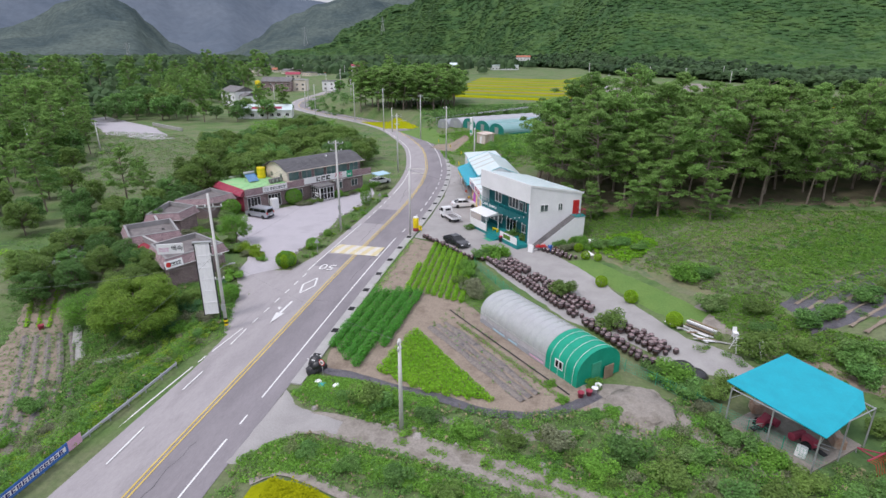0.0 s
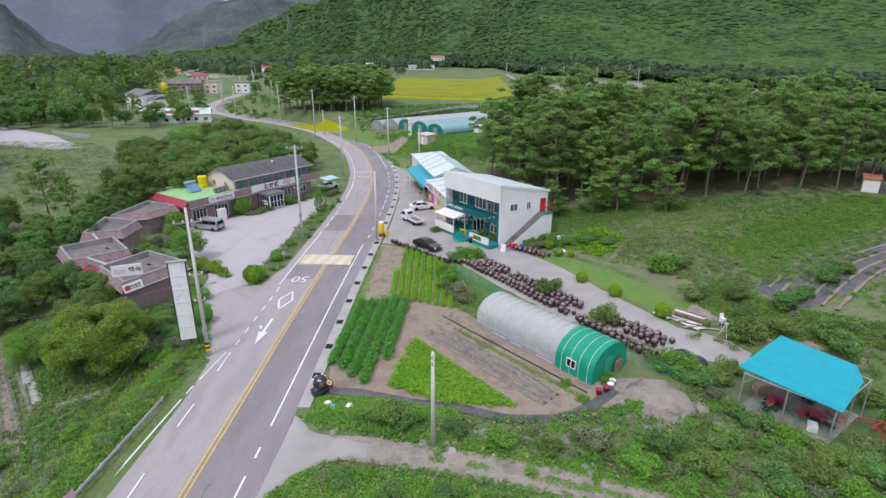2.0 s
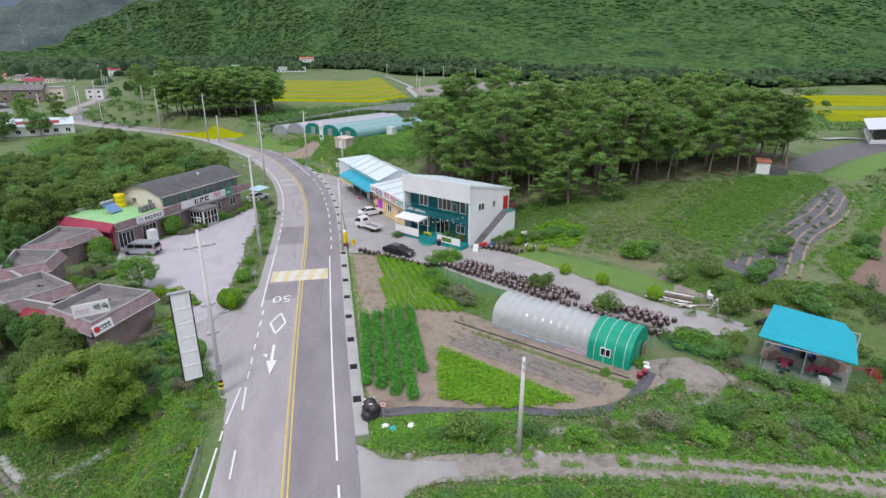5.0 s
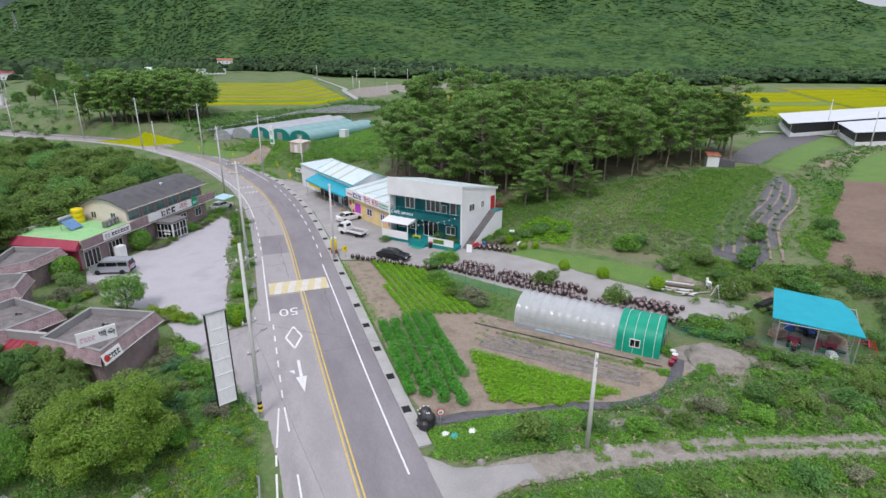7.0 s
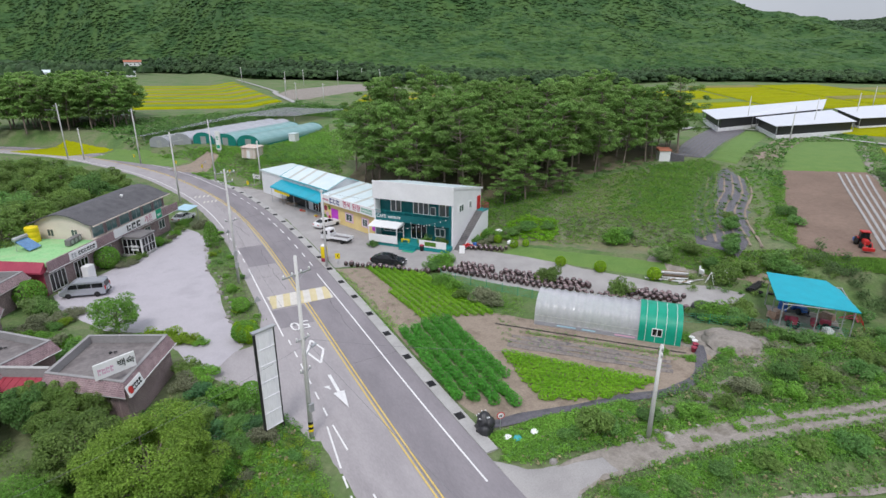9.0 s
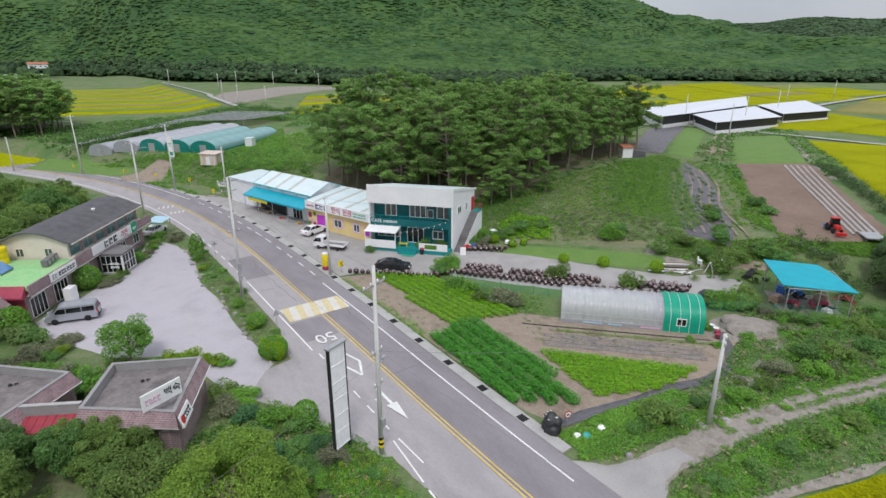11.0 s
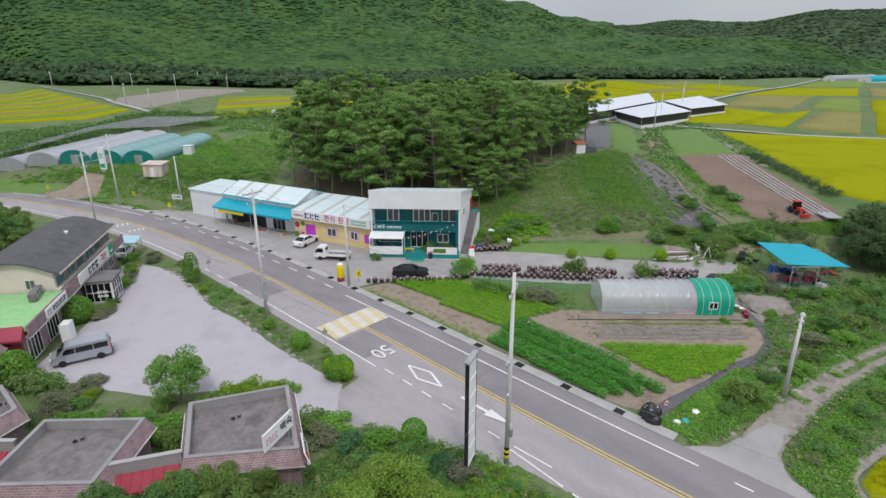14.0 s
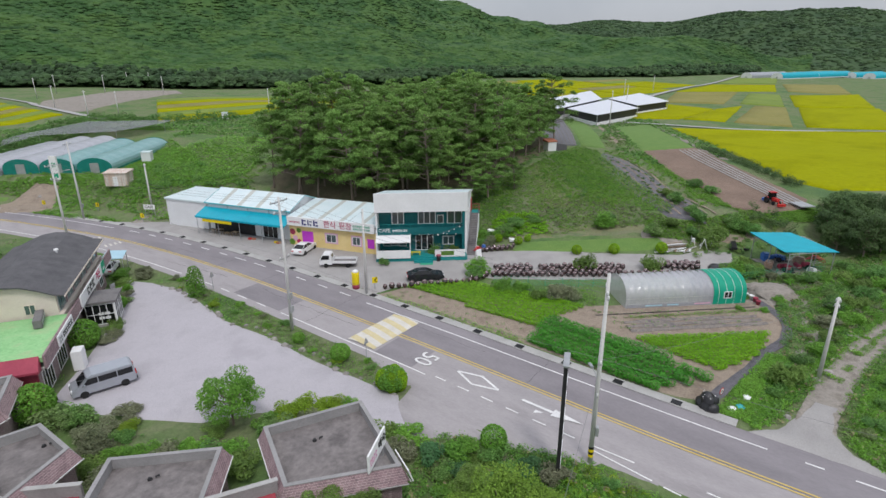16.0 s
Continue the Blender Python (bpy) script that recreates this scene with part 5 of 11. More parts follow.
# the white hall with its blue awning
hall = thing("white_hall", pose(-14.5, 118.7, 0, 0, 0, -73.8), "white sheet-metal hall with a low gable roof and blue awning", "building")
W, D = 16.2, 7.8
b = B()
b.v = [(0, 0, 0), (W, 0, 0), (W, D, 0), (0, D, 0), (0, 0, 5), (W, 0, 5), (W, D, 5), (0, D, 5), (0, D / 2, 6.5), (W, D / 2, 6.5)]
b.f = [(0, 1, 5, 4), (1, 2, 6, 9, 5), (2, 3, 7, 6), (3, 0, 4, 8, 7)]
part("wall", b, M_WALL_SHEET, hall, "white ribbed metal wall")
for s, name in ((0, "roof_slope"), (1, "roof_slope")):
    y0, y1 = (-0.35, D / 2) if s == 0 else (D + 0.35, D / 2)
    z0 = 4.9
    b = B()
    pts = [(-0.3, y0, z0), (W + 0.3, y0, z0), (W + 0.3, y1, 6.58), (-0.3, y1, 6.58)]
    b.quad(*pts).quad(*[(x, y, z - 0.07) for x, y, z in reversed(pts)])
    for i in range(4):
        p, q = pts[i], pts[(i + 1) % 4]
        b.quad((p[0], p[1], p[2] - 0.07), (q[0], q[1], q[2] - 0.07), q, p)
    part(name, b, M_ROOF_SHEET, hall, "pale ribbed sheet roof slope")
for k in range(3):
    x = 2.6 + 3.6 * k
    part("roof_strip", B().quad((x, -0.35, 4.915), (x + 0.8, -0.35, 4.915), (x + 0.8, D / 2, 6.595), (x, D / 2, 6.595)), M_ROOF_STAIN, hall, "stained translucent roof strip")
b = B()
for p, q in (((-0.32, -0.4, 4.8), (W + 0.32, -0.3, 4.95)), ):
    b.box(*p, *q)
for s in (-0.34, W + 0.28):
    b.quad((s, -0.36, 4.8), (s, D / 2, 6.45), (s, D / 2, 6.62), (s, -0.36, 4.97)).quad((s, D + 0.36, 4.8), (s, D / 2, 6.45), (s, D / 2, 6.62), (s, D + 0.36, 4.97))
part("trim", b, M_TEAL_TRIM, hall, "teal edge trim")
for x in (4.1, 8.2, 12.3, 15.6):
    part("downpipe", B().tube([(x, -0.08, 4.2), (x, -0.08, 4.95)], 0.05, 6), M_GREY, hall)
b = B()
pts = [(-0.6, -2.5, 3.15), (W + 0.6, -2.3, 3.15), (W + 0.6, 0.0, 4.15), (-0.6, 0.0, 4.15)]
b.quad(*pts).quad(*[(x, y, z - 0.06) for x, y, z in reversed(pts)])
for i in range(4):
    p, q = pts[i], pts[(i + 1) % 4]
    b.quad((p[0], p[1], p[2] - 0.06), (q[0], q[1], q[2] - 0.06), q, p)
b.box(-0.6, -2.52, 2.9, W + 0.6, -2.46, 3.16)
part("awning", b, M_BLUE_AWN, hall, "bright blue sheet awning")
for k in range(5):
    x = -0.4 + (W + 0.8) * k / 4
    part("awning_post", B().tube([(x, -2.35, 0), (x, -2.35, 3.1)], 0.05, 6), M_GREY, hall)
part("banner", B().box(0.8, -2.42, 2.35, 6.6, -2.38, 2.85), M_YELLOW, hall, "yellow banner under the awning")
b = B()
# no opening is cut: a flat dark panel paints the shade inside
part("shopfront_shade", B().box(1.0, -0.04, 0.1, 9.2, 0.0, 2.5), M_DARK, hall, "dark panel painted as the shade inside an open shopfront")
window(hall, pose(12.2, -0.02, 0.1), 2.8, 2.3, 3, name="shop_door", glass=M_GLASS_DARK)
for x, z, h, mm in ((1.6, 0, 0.7, M_WOOD), (3.1, 0, 0.9, M_RUST), (4.6, 0, 0.5, M_ORANGE), (6.2, 0, 0.8, M_WOOD)):
    stand = thing("display_table", pose(-14.5, 118.7, 0, 0, 0, -73.8) @ pose(x, -1.3, 0), "wooden display table with produce under the awning", "table", "display tables under the awning")
    part("top", B().box(-0.55, -0.35, h, 0.55, 0.35, h + 0.06), M_WOOD, stand)
    for lx in (-0.5, 0.44):
        for ly in (-0.3, 0.24):
            part("leg", B().box(lx, ly, 0, lx + 0.06, ly + 0.06, h), M_WOOD, stand)
for x, mm in ((9.4, M_RED), (10.1, M_ORANGE), (14.4, M_YELLOW), (15.2, M_RUST), (14.9, M_ORANGE)):
    crate = thing("plastic_crate", pose(-14.5, 118.7, 0, 0, 0, -73.8) @ pose(x, -1.6 - 0.3 * (x % 1), 0.0), "coloured plastic crate on the yard", "crate", "crates by the shop")
    b = B().box(-0.27, -0.19, 0, 0.27, 0.19, 0.03)
    for a in (-1, 1):
        b.box(-0.27, a * 0.19 - 0.015, 0.03, 0.27, a * 0.19 + 0.015, 0.3).box(a * 0.27 - 0.015, -0.175, 0.03, a * 0.27 + 0.015, 0.175, 0.3)
    part("box", b, mm, crate)

annex_n = thing("white_shed", pose(-16.9, 127.7, 0, 0, 0, -73.8), "plain white boxy shed at the end of the shops", "building")
part("wall", B().box(0, 0, 0, 8.6, 7, 4.7), M_WALL_SHEET, annex_n)
part("roof", B().prism([(-0.15, -0.2), (8.6, -0.2), (8.6, 7.2), (-0.15, 7.2)], 4.6, 0, [4.85, 4.85, 5.2, 5.2]), M_ROOF_SHEET, annex_n, "pale sheet roof")

# the restaurant on the west side
RM = pose(-49.8, 85.5, 0, 0, 0, 57.5)
rest = thing("restaurant", RM, "two-storey restaurant with cream gable, brown brick ground floor and dark roof", "building")
part("ground_floor", B().box(8.9, 0, 0, 26.6, 8.2, 3.35), M_BRICK, rest, "brown brick ground floor")
# upper floor with an arched gable end
b = B()
prof = [(0.35, 3.35), (0.35, 6.1), (1.6, 6.75), (2.8, 7.2), (4.2, 7.38), (5.6, 7.2), (6.8, 6.75), (8.1, 6.1), (8.1, 3.35)]
n = len(prof)
b.v = [(9.2, y, z) for y, z in prof] + [(26.4, y, z) for y, z in prof]
b.f = [tuple(range(n)), tuple(reversed(range(n, 2 * n)))] + [(i, n + i, n + (i + 1) % n, (i + 1) % n) for i in range(n)]
part("upper_floor", b, M_CREAM, rest, "cream rendered upper floor")
rp = [(-0.55, 6.12), (0.35, 6.3), (1.6, 6.9), (2.8, 7.35), (4.2, 7.54), (5.6, 7.35), (6.8, 6.9), (8.1, 6.3), (8.8, 6.12)]
b = B()
for i in range(len(rp) - 1):
    (y0, z0), (y1, z1) = rp[i], rp[i + 1]
    for dz, flip in ((0, 0), (-0.14, 1)):
        q = [(8.7, y0, z0 + dz), (26.9, y0, z0 + dz), (26.9, y1, z1 + dz), (8.7, y1, z1 + dz)]
        b.quad(*(q if not flip else q[::-1]))
    for x in (8.7, 26.9):
        b.quad((x, y0, z0), (x, y1, z1), (x, y1, z1 - 0.14), (x, y0, z0 - 0.14))
b.quad((8.7, -0.55, 6.12), (26.9, -0.55, 6.12), (26.9, -0.55, 5.98), (8.7, -0.55, 5.98))
part("roof", b, M_ROOF_SHINGLE, rest, "dark grey shingle roof")
part("roof_vent", B().lathe([(0.12, 0), (0.12, 0.3), (0.25, 0.35), (0.2, 0.5)], 10, (19.5, 2.4, 7.1)), M_WHITE, rest)
b = B()
for x, y, z in ((8.64, -0.6, 5.95),):
    b.box(8.66, -0.62, 5.9, 26.95, -0.55, 6.06)
part("gutter", b, M_CREAM, rest)
for k in range(6):
    x = 9.6 + 2.82 * k
    window(rest, pose(x + 1.0, 0.33, 4.15), 2.2, 1.75, 2 if k % 2 else 1, glass=M_GLASS_GREEN, frame=M_GREY)
    part("column", B().box(x + 2.12, 0.26, 3.9, x + 2.62, 0.36, 6.0), M_BRICK, rest)
part("ledge", B().box(9.0, -0.1, 3.6, 26.6, 0.36, 4.1), M_CREAM, rest, "cream ledge below the upper windows", bevel=0.02)
for y in (2.6, 6.0):
    window(rest, pose(9.18, y, 4.3, 0, 0, -90), 0.95, 1.05, 2, frame=M_CREAM)
part("parapet", B().box(0.0, -0.75, 3.0, 28.4, -0.55, 4.25), M_TILE_BAND, rest, "brown tiled parapet band along the front", bevel=0.02)
part("canopy", B().box(0.0, -0.55, 3.0, 28.4, 0.0, 3.12), M_CONCRETE, rest)
part("parapet_edge", B().box(0.0, -0.78, 2.94, 28.4, -0.72, 3.02), M_WHITE, rest)
big = part("sign_board", B().box(12.0, -0.92, 3.25, 23.2, -0.78, 4.45), M_WHITE, rest, "long white restaurant sign", bevel=0.015)
bars(rest, pose(16.3, -0.93, 3.45), 3.4, 0.85, 3, M_BLACK, rng, "restaurant_name")
lettering("가든", 1.1, M_CRIMSON, rest, pose(19.9, -0.94, 3.85) @ UPRIGHT, "sign_letters")
part("green_sign", B().box(21.9, -1.0, 3.2, 23.3, -0.93, 4.6), M_GREEN_SIGN, rest, bevel=0.02)
bars(rest, pose(22.6, -1.01, 3.6), 1.0, 0.35, 2, M_WHITE, rng, "small_print")
for x, w, z, h in ((11.3, 1.5, 0.9, 1.5), (20.6, 1.5, 0.9, 1.4), (24.4, 1.6, 0.9, 1.4)):
    window(rest, pose(x, 0.0, z), w, h, 2)
porch = part("porch", B().box(13.7, -3.4, 0, 16.9, 0, 0.25), M_CONCRETE, rest)
part("porch_roof", B().box(13.5, -3.6, 2.75, 17.1, -0.76, 3.0), M_ROOF_GREY, porch)
for x in (13.7, 15.3, 16.8):
    part("porch_post", B().box(x - 0.07, -3.4, 0.25, x + 0.07, -3.26, 2.75), M_WHITE, porch)
for m, w in ((pose(15.3, -3.34, 0.3), 3.0), (pose(13.74, -1.9, 0.3, 0, 0, -90), 2.7), (pose(16.86, -1.9, 0.3, 0, 0, 90), 2.7)):
    window(rest, m, w, 2.35, 4, glass=M_GLASS_DARK, name="porch_glazing", rows=2)
for k in range(8):
    part("wall_tile", B().box(13.66, -2.8 + 0.3 * (k % 4), 0.9 + 0.5 * (k // 4), 13.7, -2.6 + 0.3 * (k % 4), 1.2 + 0.5 * (k // 4)), M_WHITE, porch)
# annex with the green roof
annex = thing("restaurant_annex", RM, "low brown annex with a bright green waterproofed roof and maroon flank", "building")
part("wall", B().box(0, 0, 0, 8.9, 10.7, 3.6), M_BRICK, annex, "brown brick wall")
part("flank", B().box(-0.08, 0.05, 0, -0.0, 10.7, 3.0), M_MAROON, annex, "maroon painted flank wall")
part("flank_band", B().prism([(-0.8, -0.3), (0.1, -0.3), (0.1, 10.9), (-0.8, 10.9)], 3.0, 0, [3.2, 4.2, 4.2, 3.2]), M_MAROON, annex, "sloping maroon eave")
part("roof", B().box(0.1, -0.5, 3.6, 8.9, 10.7, 4.05), M_GREEN_ROOF, annex, "bright green waterproof roof", bevel=0.02)
b = B()
b.box(0.0, 10.6, 3.6, 8.9, 10.85, 4.45).box(8.7, 8.2, 3.6, 8.9, 10.6, 4.45)
part("roof_kerb", b, M_CONCRETE, annex)
part("sign_board", B().box(3.4, -0.9, 3.2, 8.3, -0.78, 4.2), M_WHITE, annex, "white sign board", bevel=0.015)
bars(annex, pose(6.4, -0.91, 3.45), 3.2, 0.5, 6, M_BLACK, rng, "small_print")
bars(annex, pose(4.1, -0.91, 3.4), 0.9, 0.6, 2, M_GREY, rng, "small_print")
for x in (1.9, 6.0):
    window(annex, pose(x, 0.0, 0.15), 2.6, 2.3, 4, glass=M_GLASS_DARK, name="glass_door")
# the roof's fittings
solar = thing("solar_water_heater", RM @ pose(4.6, 5.4, 4.05), "blue solar water heater with a silver tank on the annex roof", "water heater")
part("collector", B().quad((-1.0, -0.9, 0.25), (1.0, -0.9, 0.25), (1.0, 0.7, 1.35), (-1.0, 0.7, 1.35)).quad((-1.0, 0.7, 1.27), (1.0, 0.7, 1.27), (1.0, -0.9, 0.17), (-1.0, -0.9, 0.17)).quad((-1.0, -0.9, 0.17), (1.0, -0.9, 0.17), (1.0, -0.9, 0.25), (-1.0, -0.9, 0.25)), M_SOLAR, solar, "blue glazed collector")
part("tank", B().tube([(-1.1, 0.85, 1.55), (-1.0, 0.85, 1.55), (1.0, 0.85, 1.55), (1.1, 0.85, 1.55)], [0.15, 0.28, 0.28, 0.15], 12), M_GREY, solar, "silver cylindrical tank", smooth=True)
for x in (-0.9, 0.9):
    part("strut", B().tube([(x, 0.85, 0), (x, 0.85, 1.35)], 0.03, 6).tube([(x, -0.85, 0), (x, -0.85, 0.2)], 0.03, 6), M_GREY, solar)
tank = thing("water_tank", RM @ pose(7.6, 7.2, 4.05), "tall yellow plastic water tank on the annex roof", "water tank")
part("body", B().lathe([(0.78, 0), (0.8, 0.05), (0.8, 0.7), (0.77, 0.74), (0.8, 0.78), (0.8, 1.4), (0.77, 1.44), (0.8, 1.48), (0.8, 2.0), (0.76, 2.06)], 18), M_YELLOW, tank, smooth=True)
part("lid", B().lathe([(0.28, 2.05), (0.28, 2.14), (0.1, 2.17)], 12), M_YELLOW, tank)
units = thing("air_conditioner", RM @ pose(7.4, 1.5, 4.05, 0, 0, 10), "row of grey outdoor air conditioner units on the roof", "air conditioner")
part("casing", B().box(-1.4, -0.35, 0.1, 1.4, 0.35, 0.85), M_ROOF_GREY, units, bevel=0.03)
for k in range(3):
    part("fan_guard", B().lathe([(0.28, 0), (0.28, 0.03)], 14).moved(pose(-0.9 + 0.9 * k, -0.36, 0.48, 90, 0, 0)), M_GREY, units)
fridge = thing("cold_cabinet", RM @ pose(5.0, -1.6, 0), "tall white cabinet standing before the annex", "cabinet")
part("body", B().box(-0.65, -0.45, 0.05, 0.65, 0.45, 2.0), M_WHITE, fridge, bevel=0.03)
part("base", B().box(-0.6, -0.4, 0, 0.6, 0.4, 0.05), M_DARK, fridge)
carport = thing("side_canopy", pose(-32.6, 111.5, 0, 0, 0, 57.5), "small canopy with a pale blue sheet roof on thin posts", "canopy")
part("roof", B().prism([(-1.7, -1.2), (1.7, -1.2), (1.7, 1.2), (-1.7, 1.2)], 2.4, 0, [2.45, 2.45, 2.7, 2.7]), M_PALE_BLUE, carport)
for x in (-1.55, 1.55):
    for y in (-1.05, 1.05):
        part("post", B().tube([(x, y, 0), (x, y, 2.42)], 0.05, 6), M_GREY, carport)


def flat_house(name, poly, label, roof=3.2, rim=3.9):
    """A flat-roofed brick house with a tiled parapet all round."""
    h = thing(name, pose(poly[0][0], poly[0][1], 0), label, "building", "brown flat-roofed rooms")
    p = [(x - poly[0][0], y - poly[0][1]) for x, y in poly]
    n = len(p)
    part("wall", B().prism(p, -0.5, roof), M_BRICK, h, "brown brick wall")
    c = Vector((sum(q[0] for q in p) / n, sum(q[1] for q in p) / n))
    for i in range(n):
        a, d = Vector(p[i]), Vector(p[(i + 1) % n])
        u = (d - a).normalized()
        o = Vector((u.y, -u.x))
        L = (d - a).length
        m = Matrix(((u.x, -o.x, 0, a.x), (u.y, -o.y, 0, a.y), (0, 0, 1, 0), (0, 0, 0, 1)))
        slope = B()
        slope.v = [(-0.35, -0.45, roof - 0.35), (L + 0.35, -0.45, roof - 0.35), (L, 0.0, rim), (0, 0.0, rim), (0, 0.22, rim), (L, 0.22, rim), (L - 0.22, 0.22, roof), (0.22, 0.22, roof), (0, 0, roof - 0.4), (L, 0, roof - 0.4)]
        slope.f = [(0, 1, 2, 3), (3, 2, 5, 4), (0, 8, 9, 1), (0, 3, 8), (1, 9, 2)]
        lining = part("parapet_lining", B().quad((0, 0.22, rim), (L, 0.22, rim), (L - 0.22, 0.222, roof), (0.22, 0.222, roof)), M_COPING, h)
        lining.matrix_basis = m
        e = part("parapet", slope, M_TILE_BAND, h)
        e.matrix_basis = m
        cope = part("coping", B().box(-0.02, -0.04, rim + 0.001 + 0.004 * i, L + 0.02, 0.24, rim + 0.045 + 0.004 * i), M_COPING, h)
        cope.matrix_basis = m
        edge = part("eave_edge", B().box(-0.4, -0.49, roof - 0.41, L + 0.4, -0.44, roof - 0.34), M_CONCRETE if i % 2 else M_WHITE, h)
        edge.matrix_basis = m
    inner = [(q[0] + (c.x - q[0]) * 0.02, q[1] + (c.y - q[1]) * 0.02) for q in p]
    part("flat_roof", B().prism(inner, roof - 0.02, roof + 0.06), M_ROOF_FLAT, h, "stained grey concrete flat roof")
    e = (Vector(p[2]) - c) * 0.45
    drain = part("roof_drain", B().lathe([(0.15, 0), (0.15, 0.05), (0.1, 0.16), (0.03, 0.19)], 10, (c.x + e.x + 0.8, c.y + e.y - 0.6, roof + 0.06)), M_DARK, h)
    part("stub_pipe", B().tube([(c.x + e.x + 1.1, c.y + e.y - 0.75, roof + 0.03), (c.x + e.x + 1.1, c.y + e.y - 0.75, roof + 0.2), (c.x + e.x + 1.3, c.y + e.y - 0.85, roof + 0.22)], 0.06, 8), M_DARK, drain)
    return h


room_a = flat_house("flat_roofed_room", [(-40.75, 53.0), (-37.45, 59.8), (-43.6, 62.9), (-46.2, 57.3)], "brown brick flat-roofed room with tiled parapet and roof sign")
flat_house("flat_roofed_room", [(-50.85, 59.0), (-46.46, 63.35), (-51.35, 68.1), (-55.6, 63.6)], "brown brick flat-roofed room with stained concrete roof", 3.2, 3.9)
flat_house("flat_roofed_room", [(-56.6, 69.4), (-52.4, 71.4), (-52.6, 75.8), (-58.4, 77.2)], "brown brick flat-roofed room behind the shrubs", 3.05, 3.75)
flat_house("flat_roofed_room", [(-58.4, 78.6), (-53.8, 80.6), (-51.6, 85.0), (-57.6, 87.6)], "brown brick flat-roofed room next to the annex", 3.0, 3.6)
for x0, y0, x1, y1, top in ((-49.75, 60.25, -46.05, 58.2, 3.9), (-55.8, 70.2, -53.2, 67.6, 3.6)):
    L, rz = math.hypot(x1 - x0, y1 - y0), math.degrees(math.atan2(y1 - y0, x1 - x0))
    link = thing("link_wall", pose(x0, y0, 0, 0, 0, rz), "grey rendered wall joining two brick rooms", "wall", "link walls")
    part("wall", B().box(0, -0.12, -0.5, L, 0.12, top - 0.06), M_COPING, link)
    part("coping", B().box(-0.05, -0.17, top - 0.06, L + 0.05, 0.17, top), M_CONCRETE, link)
    aw = thing("red_lean_to", pose(x0, y0, 0, 0, 0, rz), "faded red sheet lean-to between the brick rooms", "lean-to", "red lean-tos")
    part("roof", B().prism([(-0.5, -1.5), (L - 0.2, -1.5), (L - 0.2, -0.14), (-0.5, -0.14)], top - 1.5, 0, [top - 1.32, top - 1.32, top - 0.85, top - 0.85]), M_RED_AWNING, aw)
    for k in range(int(L / 0.6)):
        x = 0.1 + 0.6 * k
        part("roof_rib", B().prism([(x, -1.51), (x + 0.05, -1.51), (x + 0.05, -0.15), (x, -0.15)], top - 1.45, 0, [top - 1.285, top - 1.285, top - 0.815, top - 0.815]), M_RED_AWNING, aw)
    for x in (0.1, L - 0.5):
        part("post", B().box(x, -1.45, -0.5, x + 0.08, -1.37, top - 1.46), M_GREY, aw)
board = thing("roof_sign", pose(-41.2, 54.6, 3.25, 0, 0, 24), "white sign board with brushed black letters on the parapet roof", "sign")
part("panel", B().box(-1.5, -0.06, 0.75, 1.5, 0.06, 2.05), M_WHITE, board, bevel=0.02)
for x in (-1.1, 1.1):
    part("leg", B().box(x - 0.04, -0.02, 0, x + 0.04, 0.06, 0.78), M_GREY, board)
bars(board, pose(-0.7, -0.065, 1.1), 1.2, 0.5, 4, M_PINK, rng, "faded_print")
lettering("백숙", 0.72, M_BLACK, board, pose(0.78, -0.07, 1.42) @ UPRIGHT, "sign_letters")
wall_sign = thing("wall_sign", pose(-40.55, 52.2, 2.8, -18, 0, 64), "small white and red printed sign on the parapet", "sign")
part("panel", B().box(0.2, -0.12, 0.0, 2.4, -0.04, 0.95), M_WHITE, wall_sign, bevel=0.01)
bars(wall_sign, pose(1.5, -0.12, 0.25), 1.4, 0.45, 4, M_BLACK, rng)
part("red_disc", B().lathe([(0.3, 0), (0.3, 0.02)], 14).moved(pose(0.6, -0.12, 0.48, 90, 0, 0)), M_RED, wall_sign)


# ---- vehicles ----
wheel_tyre = mesh_of("tyre", B().lathe([(0.22, -0.1), (0.30, -0.11), (0.33, -0.08), (0.33, 0.08), (0.30, 0.11), (0.22, 0.1)], 18), M_TYRE, smooth=True)
wheel_rim = mesh_of("rim", B().lathe([(0.05, 0.02), (0.2, 0.05), (0.225, 0.1), (0.225, -0.1), (0.05, -0.09)], 14), M_RIM)


def wheels(parent, xs, half, r=0.33):
    for x in xs:
        for s in (-1, 1):
            w = part("wheel", wheel_tyre, None, parent)
            w.matrix_basis = pose(x, s * half, r, -90 * s, 0, 0) @ Matrix.Scale(r / 0.33, 4)
            part("rim", wheel_rim, None, w)


def slab(profile, half, b=None):
    """A side outline (x, z) drawn out to both sides of the middle plane."""
    b = b or B()
    k, n = len(b.v), len(profile)
    b.v += [(x, -half, z) for x, z in profile] + [(x, half, z) for x, z in profile]
    b.f += [tuple(range(k, k + n)), tuple(reversed(range(k + n, k + 2 * n)))] + [(k + i, k + n + i, k + n + (i + 1) % n, k + (i + 1) % n) for i in range(n)]
    return b


def frustum(low, high, b=None):
    """A body between two rectangles: (x0, x1, half, z) each."""
    b = b or B()
    k = len(b.v)
    for x0, x1, h, z in (low, high):
        b.v += [(x0, -h, z), (x1, -h, z), (x1, h, z), (x0, h, z)]
    b.f += [tuple(k + i for i in q) for q in ((0, 3, 2, 1), (4, 5, 6, 7), (0, 1, 5, 4), (1, 2, 6, 5), (2, 3, 7, 6), (3, 0, 4, 7))]
    return b


